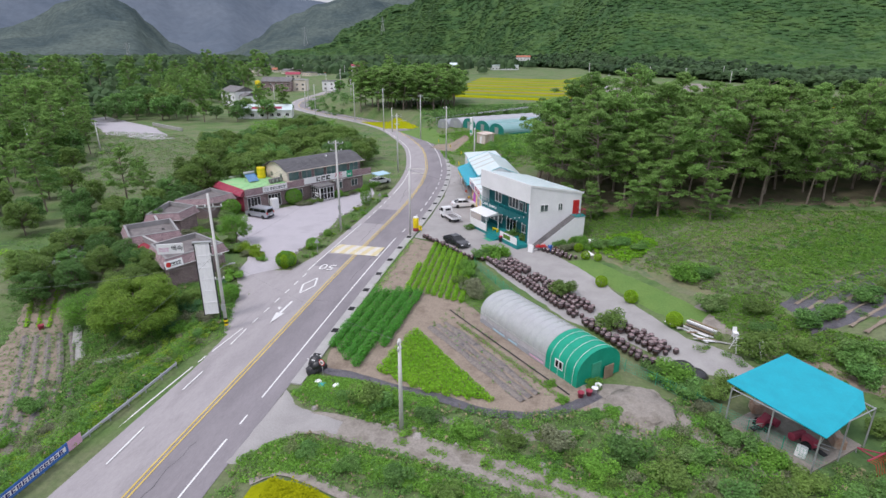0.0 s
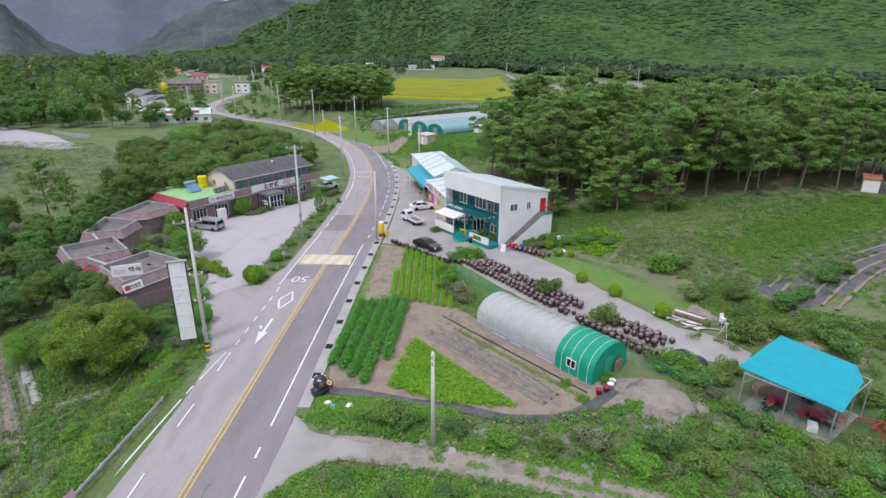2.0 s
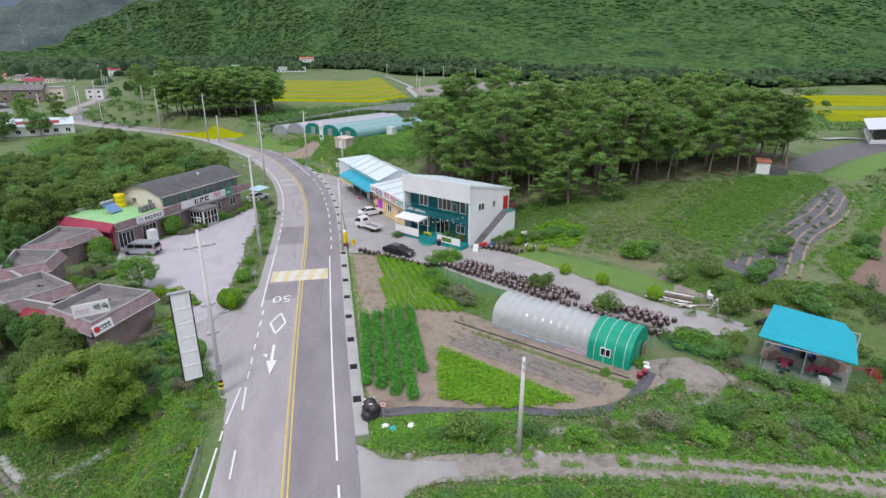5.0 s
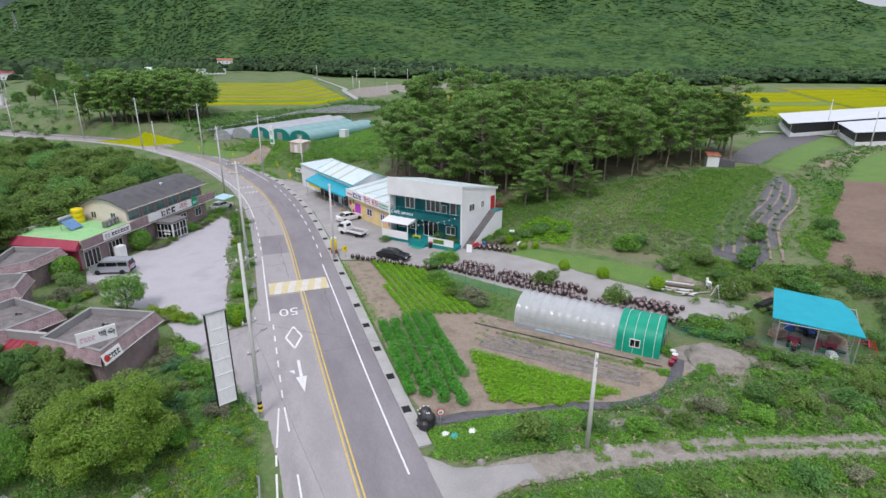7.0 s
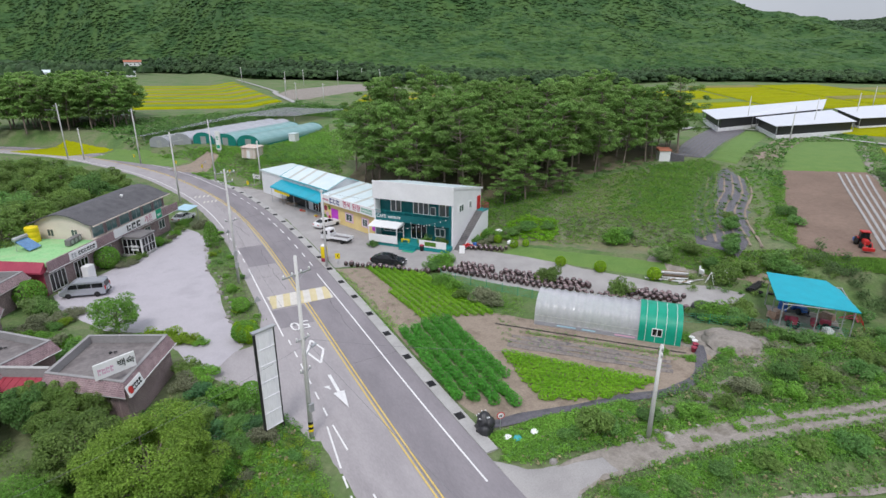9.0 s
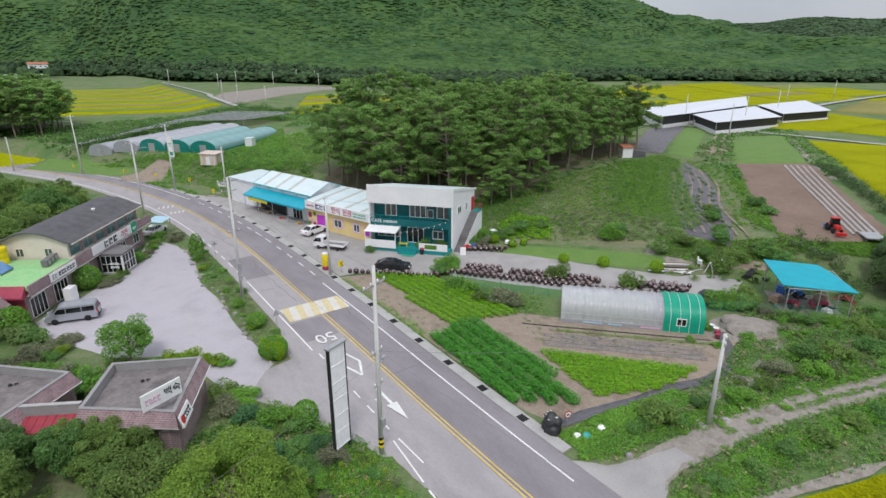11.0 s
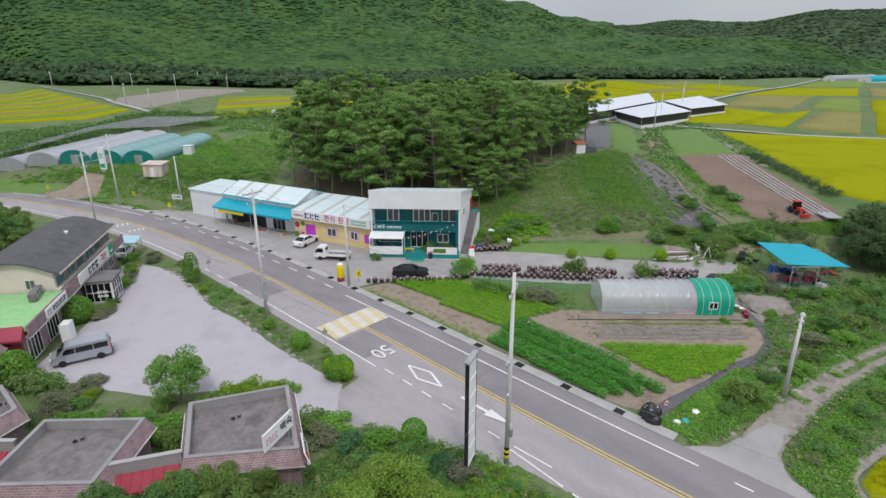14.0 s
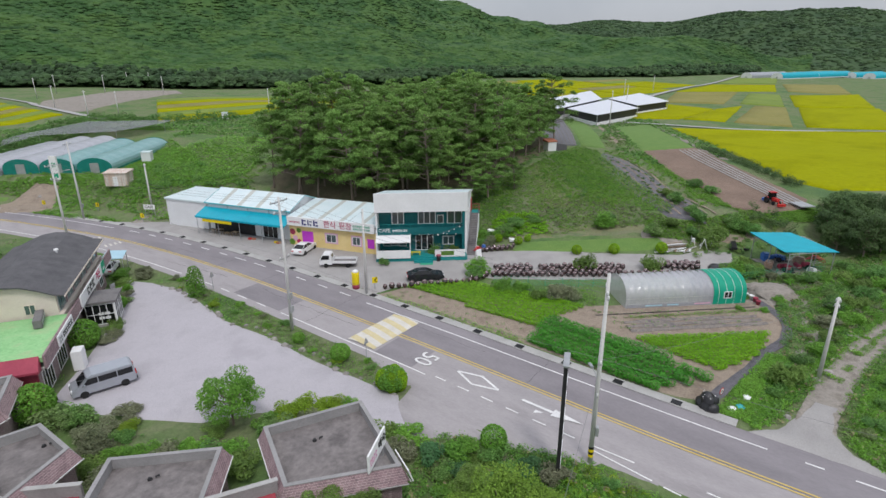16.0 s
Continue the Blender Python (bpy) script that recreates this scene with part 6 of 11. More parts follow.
def sedan(m, paint, label, group):
    car = thing("car", m, label, "car", group)
    part("body", slab([(-2.4, 0.45), (-2.42, 0.7), (-2.3, 0.98), (-1.5, 1.02), (0.75, 0.98), (1.9, 0.86), (2.35, 0.72), (2.42, 0.5), (2.3, 0.26), (-2.25, 0.26)], 0.9), paint, car, bevel=0.09, smooth=False)
    part("cabin", frustum((-1.95, 1.0, 0.82, 0.95), (-1.0, 0.12, 0.62, 1.42)), M_GLASS_DARK, car, "dark tinted windows", bevel=0.05)
    part("roof", frustum((-1.12, 0.24, 0.66, 1.40), (-0.95, 0.05, 0.56, 1.47)), paint, car, bevel=0.03)
    for s in (-1, 1):
        for p, q in (((-1.95, 0.83, 0.97), (-1.05, 0.64, 1.42)), ((1.0, 0.83, 0.97), (0.14, 0.64, 1.42)), ((-0.45, 0.835, 0.97), (-0.45, 0.65, 1.42))):
            part("pillar", B().tube([(p[0], s * p[1], p[2]), (q[0], s * q[1], q[2])], 0.035, 5), paint, car)
    for s in (-1, 1):
        part("headlight", B().box(2.18, s * 0.62 - 0.18, 0.6, 2.4, s * 0.62 + 0.18, 0.74), M_LAMP_CLEAR, car, bevel=0.02)
        part("tail_light", B().box(-2.43, s * 0.62 - 0.2, 0.72, -2.33, s * 0.62 + 0.2, 0.86), M_LAMP_RED, car, bevel=0.02)
        part("mirror", B().box(0.72, s * 0.98 - 0.09, 0.95, 0.86, s * 0.98 + 0.09, 1.07), paint, car, bevel=0.02)
    part("number_plate", B().box(-2.45, -0.26, 0.5, -2.41, 0.26, 0.62), M_WHITE, car)
    wheels(car, (-1.42, 1.45), 0.84)
    return car


sedan(pose(-9.55, 76.45, 0.04, 0, 0, -44), M_CAR_BLACK, "glossy black saloon car parked before the cafe", "parked cars")
sedan(pose(-12.0, 97.7, 0.04, 0, 0, 22), M_CAR_WHITE, "white saloon car parked before the yellow shop", "parked cars")

truck = thing("pickup_truck", pose(-13.0, 89.2, 0.04, 0, 0, 127), "white small cab-over truck with a grey flat bed", "truck", "parked cars")
part("cab", slab([(0.75, 0.4), (0.75, 1.35), (0.95, 1.93), (1.95, 1.93), (2.45, 1.15), (2.5, 0.4)], 0.84), M_CAR_WHITE, truck, bevel=0.07)
part("windscreen", B().quad((2.41, -0.72, 1.24), (2.41, 0.72, 1.24), (2.04, 0.66, 1.83), (2.04, -0.66, 1.83)), M_GLASS_DARK, truck)
for s in (-1, 1):
    part("side_window", B().quad(*[(x, s * 0.848, z) for x, z in ((1.1, 1.18), (2.28, 1.18), (1.95, 1.78), (1.1, 1.78))]), M_GLASS_DARK, truck)
    part("headlight", B().box(2.44, s * 0.6 - 0.16, 0.66, 2.53, s * 0.6 + 0.16, 0.84), M_LAMP_CLEAR, truck, bevel=0.02)
    part("mirror", B().box(2.1, s * 1.0 - 0.07, 1.2, 2.18, s * 1.0 + 0.07, 1.5), M_DARK, truck)
part("rear_window", B().quad((0.745, -0.5, 1.35), (0.745, 0.5, 1.35), (0.86, 0.5, 1.72), (0.86, -0.5, 1.72)), M_GLASS_DARK, truck)
part("chassis", B().box(-2.45, -0.45, 0.35, 0.75, 0.45, 0.62), M_DARK, truck)
part("bed", B().box(-2.55, -0.86, 0.62, 0.68, 0.86, 0.70), M_ROOF_GREY, truck, "grey steel flat bed")
for y0, y1 in ((-0.88, -0.83), (0.83, 0.88)):
    part("bed_side", B().box(-2.55, y0, 0.66, 0.68, y1, 1.02), M_CAR_WHITE, truck)
part("tailgate", B().box(-2.58, -0.86, 0.66, -2.53, 0.86, 1.02), M_CAR_WHITE, truck)
part("headboard", B().box(0.64, -0.83, 0.7, 0.69, 0.83, 1.25), M_CAR_WHITE, truck)
wheels(truck, (-1.45, 1.6), 0.76, 0.31)

van = thing("van", pose(-45.9, 83.6, 0.04, 0, 0, 166), "silver people-carrier van with dark windows", "van", "parked cars")
part("body", slab([(-2.5, 0.35), (-2.55, 1.0), (-2.4, 1.75), (-2.25, 1.9), (0.75, 1.92), (1.15, 1.8), (1.85, 1.12), (2.4, 0.95), (2.52, 0.6), (2.45, 0.3), (-2.4, 0.28)], 0.92), M_CAR_SILVER, van, bevel=0.1)
part("windscreen", B().quad((1.88, -0.74, 1.15), (1.88, 0.74, 1.15), (1.24, 0.66, 1.78), (1.24, -0.66, 1.78)), M_GLASS_DARK, van)
part("rear_window", B().quad((-2.545, 0.72, 1.12), (-2.545, -0.72, 1.12), (-2.43, -0.68, 1.68), (-2.43, 0.68, 1.68)), M_GLASS_DARK, van)
for s in (-1, 1):
    for x0, x1, x2 in ((0.42, 1.6, 1.1), (-1.05, 0.34, 0.34), (-2.3, -1.13, -1.13)):
        part("side_window", B().quad(*[(x, s * 0.928, z) for x, z in ((x0, 1.14), (x1, 1.14), (x2, 1.68), (x0, 1.68))]), M_GLASS_DARK, van)
    part("tail_light", B().box(-2.57, s * 0.8 - 0.09, 0.85, -2.46, s * 0.8 + 0.09, 1.3), M_LAMP_RED, van, bevel=0.02)
    part("headlight", B().box(2.3, s * 0.68 - 0.18, 0.72, 2.5, s * 0.68 + 0.18, 0.92), M_LAMP_CLEAR, van, bevel=0.02)
    part("mirror", B().box(1.35, s * 1.02 - 0.09, 1.12, 1.5, s * 1.02 + 0.09, 1.3), M_CAR_SILVER, van, bevel=0.02)
part("bumper", B().box(-2.6, -0.85, 0.32, -2.5, 0.85, 0.55), M_DARK, van, bevel=0.02)
part("number_plate", B().box(-2.62, -0.26, 0.6, -2.56, 0.26, 0.72), M_WHITE, van)
wheels(van, (-1.55, 1.55), 0.86)
sedan(pose(-33.2, 112.6, 0.04, 0, 0, 55), M_CAR_WHITE, "white saloon car under the small canopy", "parked cars")


# ---- poles, wires and roadside things ----
insulator = B().lathe([(0.03, 0), (0.07, 0.05), (0.05, 0.09), (0.075, 0.14), (0.03, 0.22)], 8)
insulator_mesh = mesh_of("insulator", insulator, M_WHITE, smooth=True)


def utility_pole(x, y, h, arms=(), rz=0.0, lamp=None, band=False, label="tall tapered concrete utility pole with crossarms", boxes=0, z=None):
    p = thing("utility_pole", pose(x, y, height(x, y) if z is None else z, 0, 0, rz), label, "utility pole", "utility poles")
    part("shaft", B().tube([(0, 0, -0.3), (0, 0, h)], [0.19, 0.115], 12), M_POLE, p, smooth=True)
    for up, w, n in arms:
        arm = part("crossarm", B().box(-w / 2, -0.05, up, w / 2, 0.05, up + 0.09), M_GREY, p)
        part("brace", B().tube([(-w * 0.3, 0, up), (0, 0, up - 0.5), (w * 0.3, 0, up)], 0.018, 5), M_GREY, arm)
        for k in range(n):
            i = part("insulator", insulator_mesh, None, arm)
            i.matrix_basis = pose(-w / 2 + 0.1 + (w - 0.2) * k / max(1, n - 1), 0, up + 0.09)
    if lamp:
        up, reach, turn = lamp
        a = part("lamp_arm", B().tube([(0, 0, up), (reach * 0.5, 0, up + 0.35), (reach, 0, up + 0.45)], 0.035, 6), M_GREY, p)
        a.matrix_basis = pose(0, 0, 0, 0, 0, turn)
        part("lamp_head", B().box(reach - 0.1, -0.12, up + 0.38, reach + 0.5, 0.12, up + 0.5), M_GREY, a, bevel=0.03)
    if band:
        for k in range(4):
            part("warning_band", B().lathe([(0.197, 0.35 + 0.22 * k), (0.196, 0.57 + 0.22 * k)], 12), (M_YELLOW, M_BLACK)[k % 2], p)
    for k in range(boxes):
        part("meter_box", B().box(-0.2, -0.38, 2.2 + 1.5 * k, 0.2, -0.16, 2.9 + 1.5 * k), M_GREY, p, bevel=0.02)
    for k in range(int(h / 1.1) - 3):
        part("step_bolt", B().tube([(0.1 * (-1) ** k, 0, 3.0 + 0.9 * k), (0.34 * (-1) ** k, 0, 3.0 + 0.9 * k)], 0.014, 4), M_GREY, p) if k < 4 else None
    return p


utility_pole(-28.6, 45.6, 14.6, ((13.2, 2.4, 4), (8.2, 1.2, 2), (5.6, 1.0, 2)), 25, (6.6, 1.2, 20), True, "tall concrete utility pole with a striped base band", 1, -0.1)
utility_pole(-29.0, 79.0, 14.6, ((14.1, 2.4, 4), (13.0, 1.8, 3), (8.2, 1.4, 3)), 10, None, False, "tall concrete utility pole in the roadside planting", 2)
utility_pole(-6.0, 33.4, 7.9, ((7.5, 0.5, 2), (7.0, 0.5, 2)), 70, None, False, "short plain concrete pole in the weeds", 0)
utility_pole(-24.6, 143.2, 13.9, ((13.4, 1.8, 3),), 30, None, False, boxes=1)
utility_pole(-33.0, 126.0, 13.6, ((12.9, 2.2, 4), (11.0, 1.2, 2)), 30, (11.6, 1.8, -30))
utility_pole(-39.6, 175.6, 14.2, ((13.6, 1.8, 3),), 40, (12.4, 2.2, 160))
utility_pole(-57.4, 192.4, 15.0, ((14.2, 1.8, 3),), 50, (13.0, 2.4, 160))
utility_pole(-53.4, 189.4, 8.5, ((8.0, 0.6, 2),), 50, None, False, "short concrete pole beside the bend")
utility_pole(-79.2, 221.4, 15.0, ((14.2, 1.8, 3),), 50, (13.0, 2.4, 160))
utility_pole(-17.5, 79.3, 10.8, ((10.4, 0.5, 2),), 20, None, False, "slim concrete pole beside the yard")
utility_pole(-15.9, 135.6, 9.0, ((8.6, 0.5, 2),), 20, None, False, "slim concrete pole by the white shed")
for x, y, h in ((21.7, 256, 9), (27.5, 303, 9), (37, 268, 9), (42, 368, 10), (79, 380, 10), (98, 352, 10), (126, 425, 10), (78.4, 229, 10), (22, 405, 10), (60, 395, 10), (112, 425, 10), (160, 118, 11), (128, 106, 10), (150, 135, 11), (205, 128, 11), (262, 150, 11), (330, 155, 11),
                (-120, 262, 12), (-136, 300, 12), (-146, 350, 12), (-156, 400, 12), (-180, 460, 12), (-128, 246, 12), (-104, 238, 13), (-95, 260, 10), (-168, 430, 12), (-215, 560, 12), (-132, 120, 9), (-118, 128, 9), (-150, 150, 10)):
    utility_pole(x, y, h, ((h - 0.6, 1.4, 3),), 30, None, False, "slim concrete pole in the fields")


def wire(a, b, sag, r=0.010):
    n = 10
    pts = [Vector(a).lerp(Vector(b), k / n) - Vector((0, 0, sag * 4 * (k / n) * (1 - k / n))) for k in range(n + 1)]
    solo("overhead_cable", B().tube(pts, r, 4, cap=False), M_WIRE, "thin dark overhead cable between poles", "cable", "overhead cables")


for dx in (-0.9, 0.0, 0.9):
    wire((-28.6 + dx, 45.6, 13.5), (-29.0 + dx, 79.0, 14.3), 0.7)
    wire((-29.0 + dx, 79.0, 14.3), (-33.0 + dx, 126.0, 13.1), 0.9)
wire((-28.6, 45.6, 8.3), (-21.0, -2.0, 8.6), 0.9), wire((-28.6, 45.6, 8.3), (-29.0, 79, 8.4), 0.6), wire((-29, 79, 8.4), (-33, 126, 11.2), 0.7)
wire((-33, 126, 12.9), (-39.6, 175.6, 13.8), 0.8), wire((-33, 126, 11.5), (-24.6, 143.2, 13.6), 0.4), wire((-39.6, 175.6, 13.8), (-57.4, 192.4, 14.4), 0.6)
wire((-29.0, 79.0, 8.3), (-17.5, 79.3, 10.6), 0.5), wire((-17.5, 79.3, 10.5), (-3.0, 84.0, 6.6), 0.4)
wire((-28.6, 45.6, 8.2), (-6.0, 33.4, 7.7), 0.6), wire((-28.6, 45.6, 7.6), (-52, 40, 4.5), 0.7)

billboard = thing("tall_sign", pose(-31.05, 46.95, 0, 0, 0, 22), "tall narrow weathered sign panel on steel posts", "sign")
part("panel", B().box(-0.72, -0.12, 0.75, 0.72, 0.12, 8.75), M_PANEL, billboard, "dirty white translucent panel", bevel=0.02)
for x in (-0.77, 0.77):
    part("post", B().box(x - 0.045, -0.13, -0.3, x + 0.045, 0.13, 8.85), M_DARK, billboard, "dark steel post")
for k in range(7):
    z = 0.75 + 8.0 * k / 6
    part("batten", B().box(-0.72, -0.15, z - 0.03, 0.72, -0.12, z + 0.03), M_PANEL, billboard)
part("cap", B().box(-0.92, -0.2, 8.82, 0.92, 0.2, 8.94), M_GREY, billboard)

rail = thing("guard_rail", pose(-29.25, 0, 0), "galvanised steel guard rail on posts beside the road", "guard rail")
prof = [(0.0, 0.45), (0.06, 0.5), (0.06, 0.55), (0.0, 0.6), (0.06, 0.65), (0.06, 0.7), (0.0, 0.75), (-0.02, 0.75), (-0.02, 0.45)]
b = B()
n = len(prof)
ys = [-40 + 2 * k for k in range(40)]
for y in ys:
    dx = 0.25 * smooth01(20, 40, y)
    b.v += [(x + dx, y, z + road_drop(y)) for x, z in prof]
b.f = [(i * n + j, i * n + (j + 1) % n, (i + 1) * n + (j + 1) % n, (i + 1) * n + j) for i in range(len(ys) - 1) for j in range(n)] + [tuple(range(n))[::-1], tuple((len(ys) - 1) * n + j for j in range(n))]
part("beam", b, M_GREY, rail, "corrugated steel beam")
for y in ys[::1]:
    dx = 0.25 * smooth01(20, 40, y)
    part("post", B().tube([(-0.09 + dx, y, -1.1), (-0.09 + dx, y, 0.78 + road_drop(y))], 0.055, 8), M_GREY, rail)
ban = thing("roadside_banner", pose(-29.12, 18.6, -0.45), "long blue and white printed banner tied to the guard rail", "banner")
part("cloth", B().box(-0.01, -8.6, 0.35, 0.01, 8.6, 1.2), M_BLUE, ban, "blue printed cloth")
part("white_band", B().box(-0.016, -7.4, 0.6, 0.016, 7.2, 0.98), M_WHITE, ban)
bars(ban, pose(0.016, 0, 0.64, 0, 0, 90), 14.0, 0.3, 34, M_NAVY, rng)
for y in (-8.0, 8.0):
    part("pink_end", B().box(-0.017, y - 0.6, 0.35, 0.017, y + 0.6, 1.2), M_PINK, ban)

drum = thing("yellow_post", pose(-17.15, 81.5, 0.1), "tall bright yellow cylinder post with a white cap", "post")
part("body", B().lathe([(0.44, 0.55), (0.46, 0.6), (0.46, 2.15), (0.42, 2.2)], 20), M_YELLOW, drum, smooth=True)
part("cap", B().lathe([(0.42, 2.19), (0.4, 2.32), (0.25, 2.42)], 18), M_WHITE, drum, smooth=True)
part("base", B().lathe([(0.46, 0), (0.47, 0.5), (0.44, 0.56)], 18), M_MAROON, drum, smooth=True)


def chevron(x, y, rz):
    s = thing("chevron_sign", pose(x, y, height(x, y) + 0.05, 0, 0, rz), "yellow and black bend chevron sign on a post", "road sign", "chevron signs")
    part("post", B().tube([(0, 0.03, -0.2), (0, 0.03, 1.5)], 0.035, 8), M_GREY, s)
    part("panel", B().box(-0.35, -0.02, 0.85, 0.35, 0.0, 1.65), M_YELLOW, s, bevel=0.005)
    b = B()
    for x0, x1, z0, z1 in ((0.18, -0.1, 0.92, 1.25), (-0.1, 0.18, 1.25, 1.58)):
        b.quad((x0, -0.024, z0), (x0 + 0.14, -0.024, z0), (x1 + 0.14, -0.024, z1), (x1, -0.024, z1))
    part("chevron", b, M_BLACK, s)


for x, y, rz in ((-15.9, 79.4, -30), (-21.0, 146, -60), (-26.1, 157, -60), (-19.2, 132.5, -60), (-31.5, 166, -60), (-41, 181, -55)):
    chevron(x, y, rz)
cs = thing("cafe_sign", pose(-17.0, 134.2, 0.05, 0, 0, -60), "white roadside board with dark cafe lettering on two posts", "sign")
for x in (-0.9, 0.9):
    part("post", B().box(x - 0.04, 0, -0.2, x + 0.04, 0.08, 2.6), M_GREY, cs)
part("panel", B().box(-1.1, -0.05, 1.6, 1.1, 0.0, 2.5), M_WHITE, cs, bevel=0.01)
lettering("CAFE", 0.7, M_BLACK, cs, pose(0, -0.06, 2.05) @ UPRIGHT, "sign_letters")
for x, y, z in ((-28.4, 68.5, 0), (-27.9, 96.0, 0)):
    sg = thing("small_road_sign", pose(x, y, 0, 0, 0, 10), "small triangular road sign on a thin post", "road sign", "small road signs")
    part("post", B().tube([(0, 0, -0.2), (0, 0, 2.2)], 0.03, 8), M_GREY, sg)
    part("panel", B().quad((-0.4, -0.04, 1.6), (0.4, -0.04, 1.6), (0, -0.04, 2.3)).quad((0, -0.02, 2.3), (0.4, -0.02, 1.6), (-0.4, -0.02, 1.6)), M_GREY, sg)
ns = thing("prohibition_sign", pose(-15.25, 39.75, height(-15.25, 39.75), 0, 0, -15), "round red-rimmed prohibition sign on a short post", "road sign")
part("post", B().tube([(0, 0, -0.2), (0, 0, 1.5)], 0.03, 8), M_GREY, ns)
part("rim", B().lathe([(0.32, 0), (0.32, 0.03)], 20).moved(pose(0, -0.03, 1.4, 90, 0, 0)), M_RED, ns, "red rim")
part("face", B().lathe([(0.24, 0), (0.24, 0.012)], 20).moved(pose(0, -0.06, 1.4, 90, 0, 0)), M_WHITE, ns)
bars(ns, pose(0, -0.073, 1.3), 0.26, 0.2, 2, M_BLACK, rng)


def lump(b, at, r, squash, rng, n=10, rings=6):
    """A rough rounded heap."""
    ph = [rng.uniform(0.8, 1.2) for _ in range(n * (rings + 1))]
    prof = [(math.sin(math.pi / 2 * (1 - i / rings)) if i else 1.0, math.sin(math.pi / 2 * i / rings)) for i in range(rings + 1)]
    k = len(b.v)
    for i, (rr, zz) in enumerate(prof):
        for j in range(n):
            c = 2 * math.pi * j / n
            q = r * (rr * 0.98 + 0.02) * ph[i * n + j]
            b.v.append((at[0] + q * math.cos(c), at[1] + q * math.sin(c), at[2] + r * squash * zz * (0.9 + 0.1 * ph[i * n + j])))
    for i in range(rings):
        for j in range(n):
            b.f.append((k + i * n + j, k + i * n + (j + 1) % n, k + (i + 1) * n + (j + 1) % n, k + (i + 1) * n + j))
    b.f.append(tuple(k + rings * n + j for j in range(n)))
    return b


M_BAG = mat("black_plastic_bag", ((0.012, 0.012, 0.014), (0.03, 0.03, 0.034)), scale=2, fine=5, rough=0.28, spec=0.6, bump=0.6, grain=0.3)
rng = random.Random(21)
bags = thing("rubbish_bags", pose(-16.3, 40.4, height(-16.3, 40.4) + 0.03), "heap of shiny black plastic bags beside the kerb", "bags")
for k, (x, y, z, r) in enumerate(((0, 0, 0, 0.75), (0.3, 0.5, 0, 0.6), (-0.2, -0.4, 0.0, 0.6), (0.0, 0.1, 0.75, 0.6), (0.25, -0.25, 0.6, 0.5))):
    part("bag", lump(B(), (x, y, z), r, 1.25, rng), M_BAG, bags, smooth=True)
for k in range(7):
    part("white_tag", B().box(-0.06, -0.06, 0, 0.06, 0.06, 0.03).moved(pose(rng.uniform(-0.6, 0.6), rng.uniform(-0.6, 0.6), 1.15 + 0.2 * rng.random(), 20, 30, 10)), M_WHITE, bags)
for x, y, c in ((-15.2, 38.7, M_WHITE), (-14.6, 38.2, M_TEAL_TRIM), (-13.2, 38.0, M_WHITE)):
    solo("litter_sack", lump(B(), (0, 0, 0), 0.4, 0.6, rng), c, "crumpled pale plastic sack in the weeds", "sack", "sacks in the weeds", m=pose(x, y, height(x, y)), smooth=True)

# ---- the greenhouse ----
GW, GL, GH = 5.2, 14.6, 3.1
GM = pose(-2.55, 52.5, 0, 0, 0, -47)
gh = thing("greenhouse", GM, "plastic tunnel greenhouse, half clear film and half green sheeting", "greenhouse")


def arch(n=14, grow=0.0):
    pts = [(-grow, 0.0), (-grow, 1.15)]
    for k in range(1, n):
        a = math.pi * (1 - k / n)
        pts.append((GW / 2 + (GW / 2 + grow) * math.cos(a), 1.15 + (GH - 1.15 + grow) * math.sin(a) ** 0.92))
    return pts + [(GW + grow, 1.15), (GW + grow, 0.0)]


def tunnel(x0, x1, grow=0.0, step=0.22, sag=0.13, bay=0.88):
    """The cover: it sags inwards between the hoops."""
    b = B()
    pts = arch(grow=grow)
    n = len(pts)
    m = max(1, int((x1 - x0) / step))
    for i in range(m + 1):
        x = x0 + (x1 - x0) * i / m
        s = sag * math.sin(math.pi * (x - 0.05) / bay) ** 2
        for y, z in pts:
            b.v.append((x, y + (GW / 2 - y) * s * 0.3, z * (1 - s * 0.35)))
    b.f = [(i * n + j, (i + 1) * n + j, (i + 1) * n + j + 1, i * n + j + 1) for i in range(m) for j in range(n - 1)]
    return b


part("clear_cover", tunnel(0, 10.6), M_FILM, gh, "dusty clear plastic cover", smooth=True)
part("green_cover", tunnel(10.55, GL, 0.06, 0.24, 0.02, 0.95), M_GREEN_SHEET, gh, "bright green sheeting", smooth=True)
for x, material in ((0.0, M_FILM), (GL, M_GREEN_SHEET)):
    pts = arch(grow=0.03 if x else 0.0)
    b = B()
    b.v = [(x, y, z) for y, z in pts]
    b.f = [tuple(range(len(pts)))]
    part("end_wall", b, material, gh)
for k in range(13):
    x = 0.05 + 0.88 * k
    part("hoop", B().tube([(x, y, z) for y, z in arch(grow=-0.03)], 0.02, 5), M_GREY, gh)
for k in range(4):
    x = 11.2 + 0.95 * k
    part("strap", B().tube([(x, y, z) for y, z in arch(grow=0.06)], 0.02, 4), M_WHITE, gh)
for z in (0.5, 1.15):
    part("side_rail", B().tube([(0, -0.02, z), (10.6, -0.02, z)], 0.02, 5), M_GREY, gh)
part("skirt", B().box(0.05, -0.05, 0.0, 10.5, -0.02, 0.42), M_FILM_GREY, gh, "grey plastic skirt")
for x0, x1, mm in ((2.4, 4.4, M_PALE_BLUE), (5.0, 6.4, M_PALE_BLUE), (8.3, 10.3, M_PINK)):
    part("faded_print", B().box(x0, -0.06, 0.18, x1, -0.05, 0.34), mm, gh)
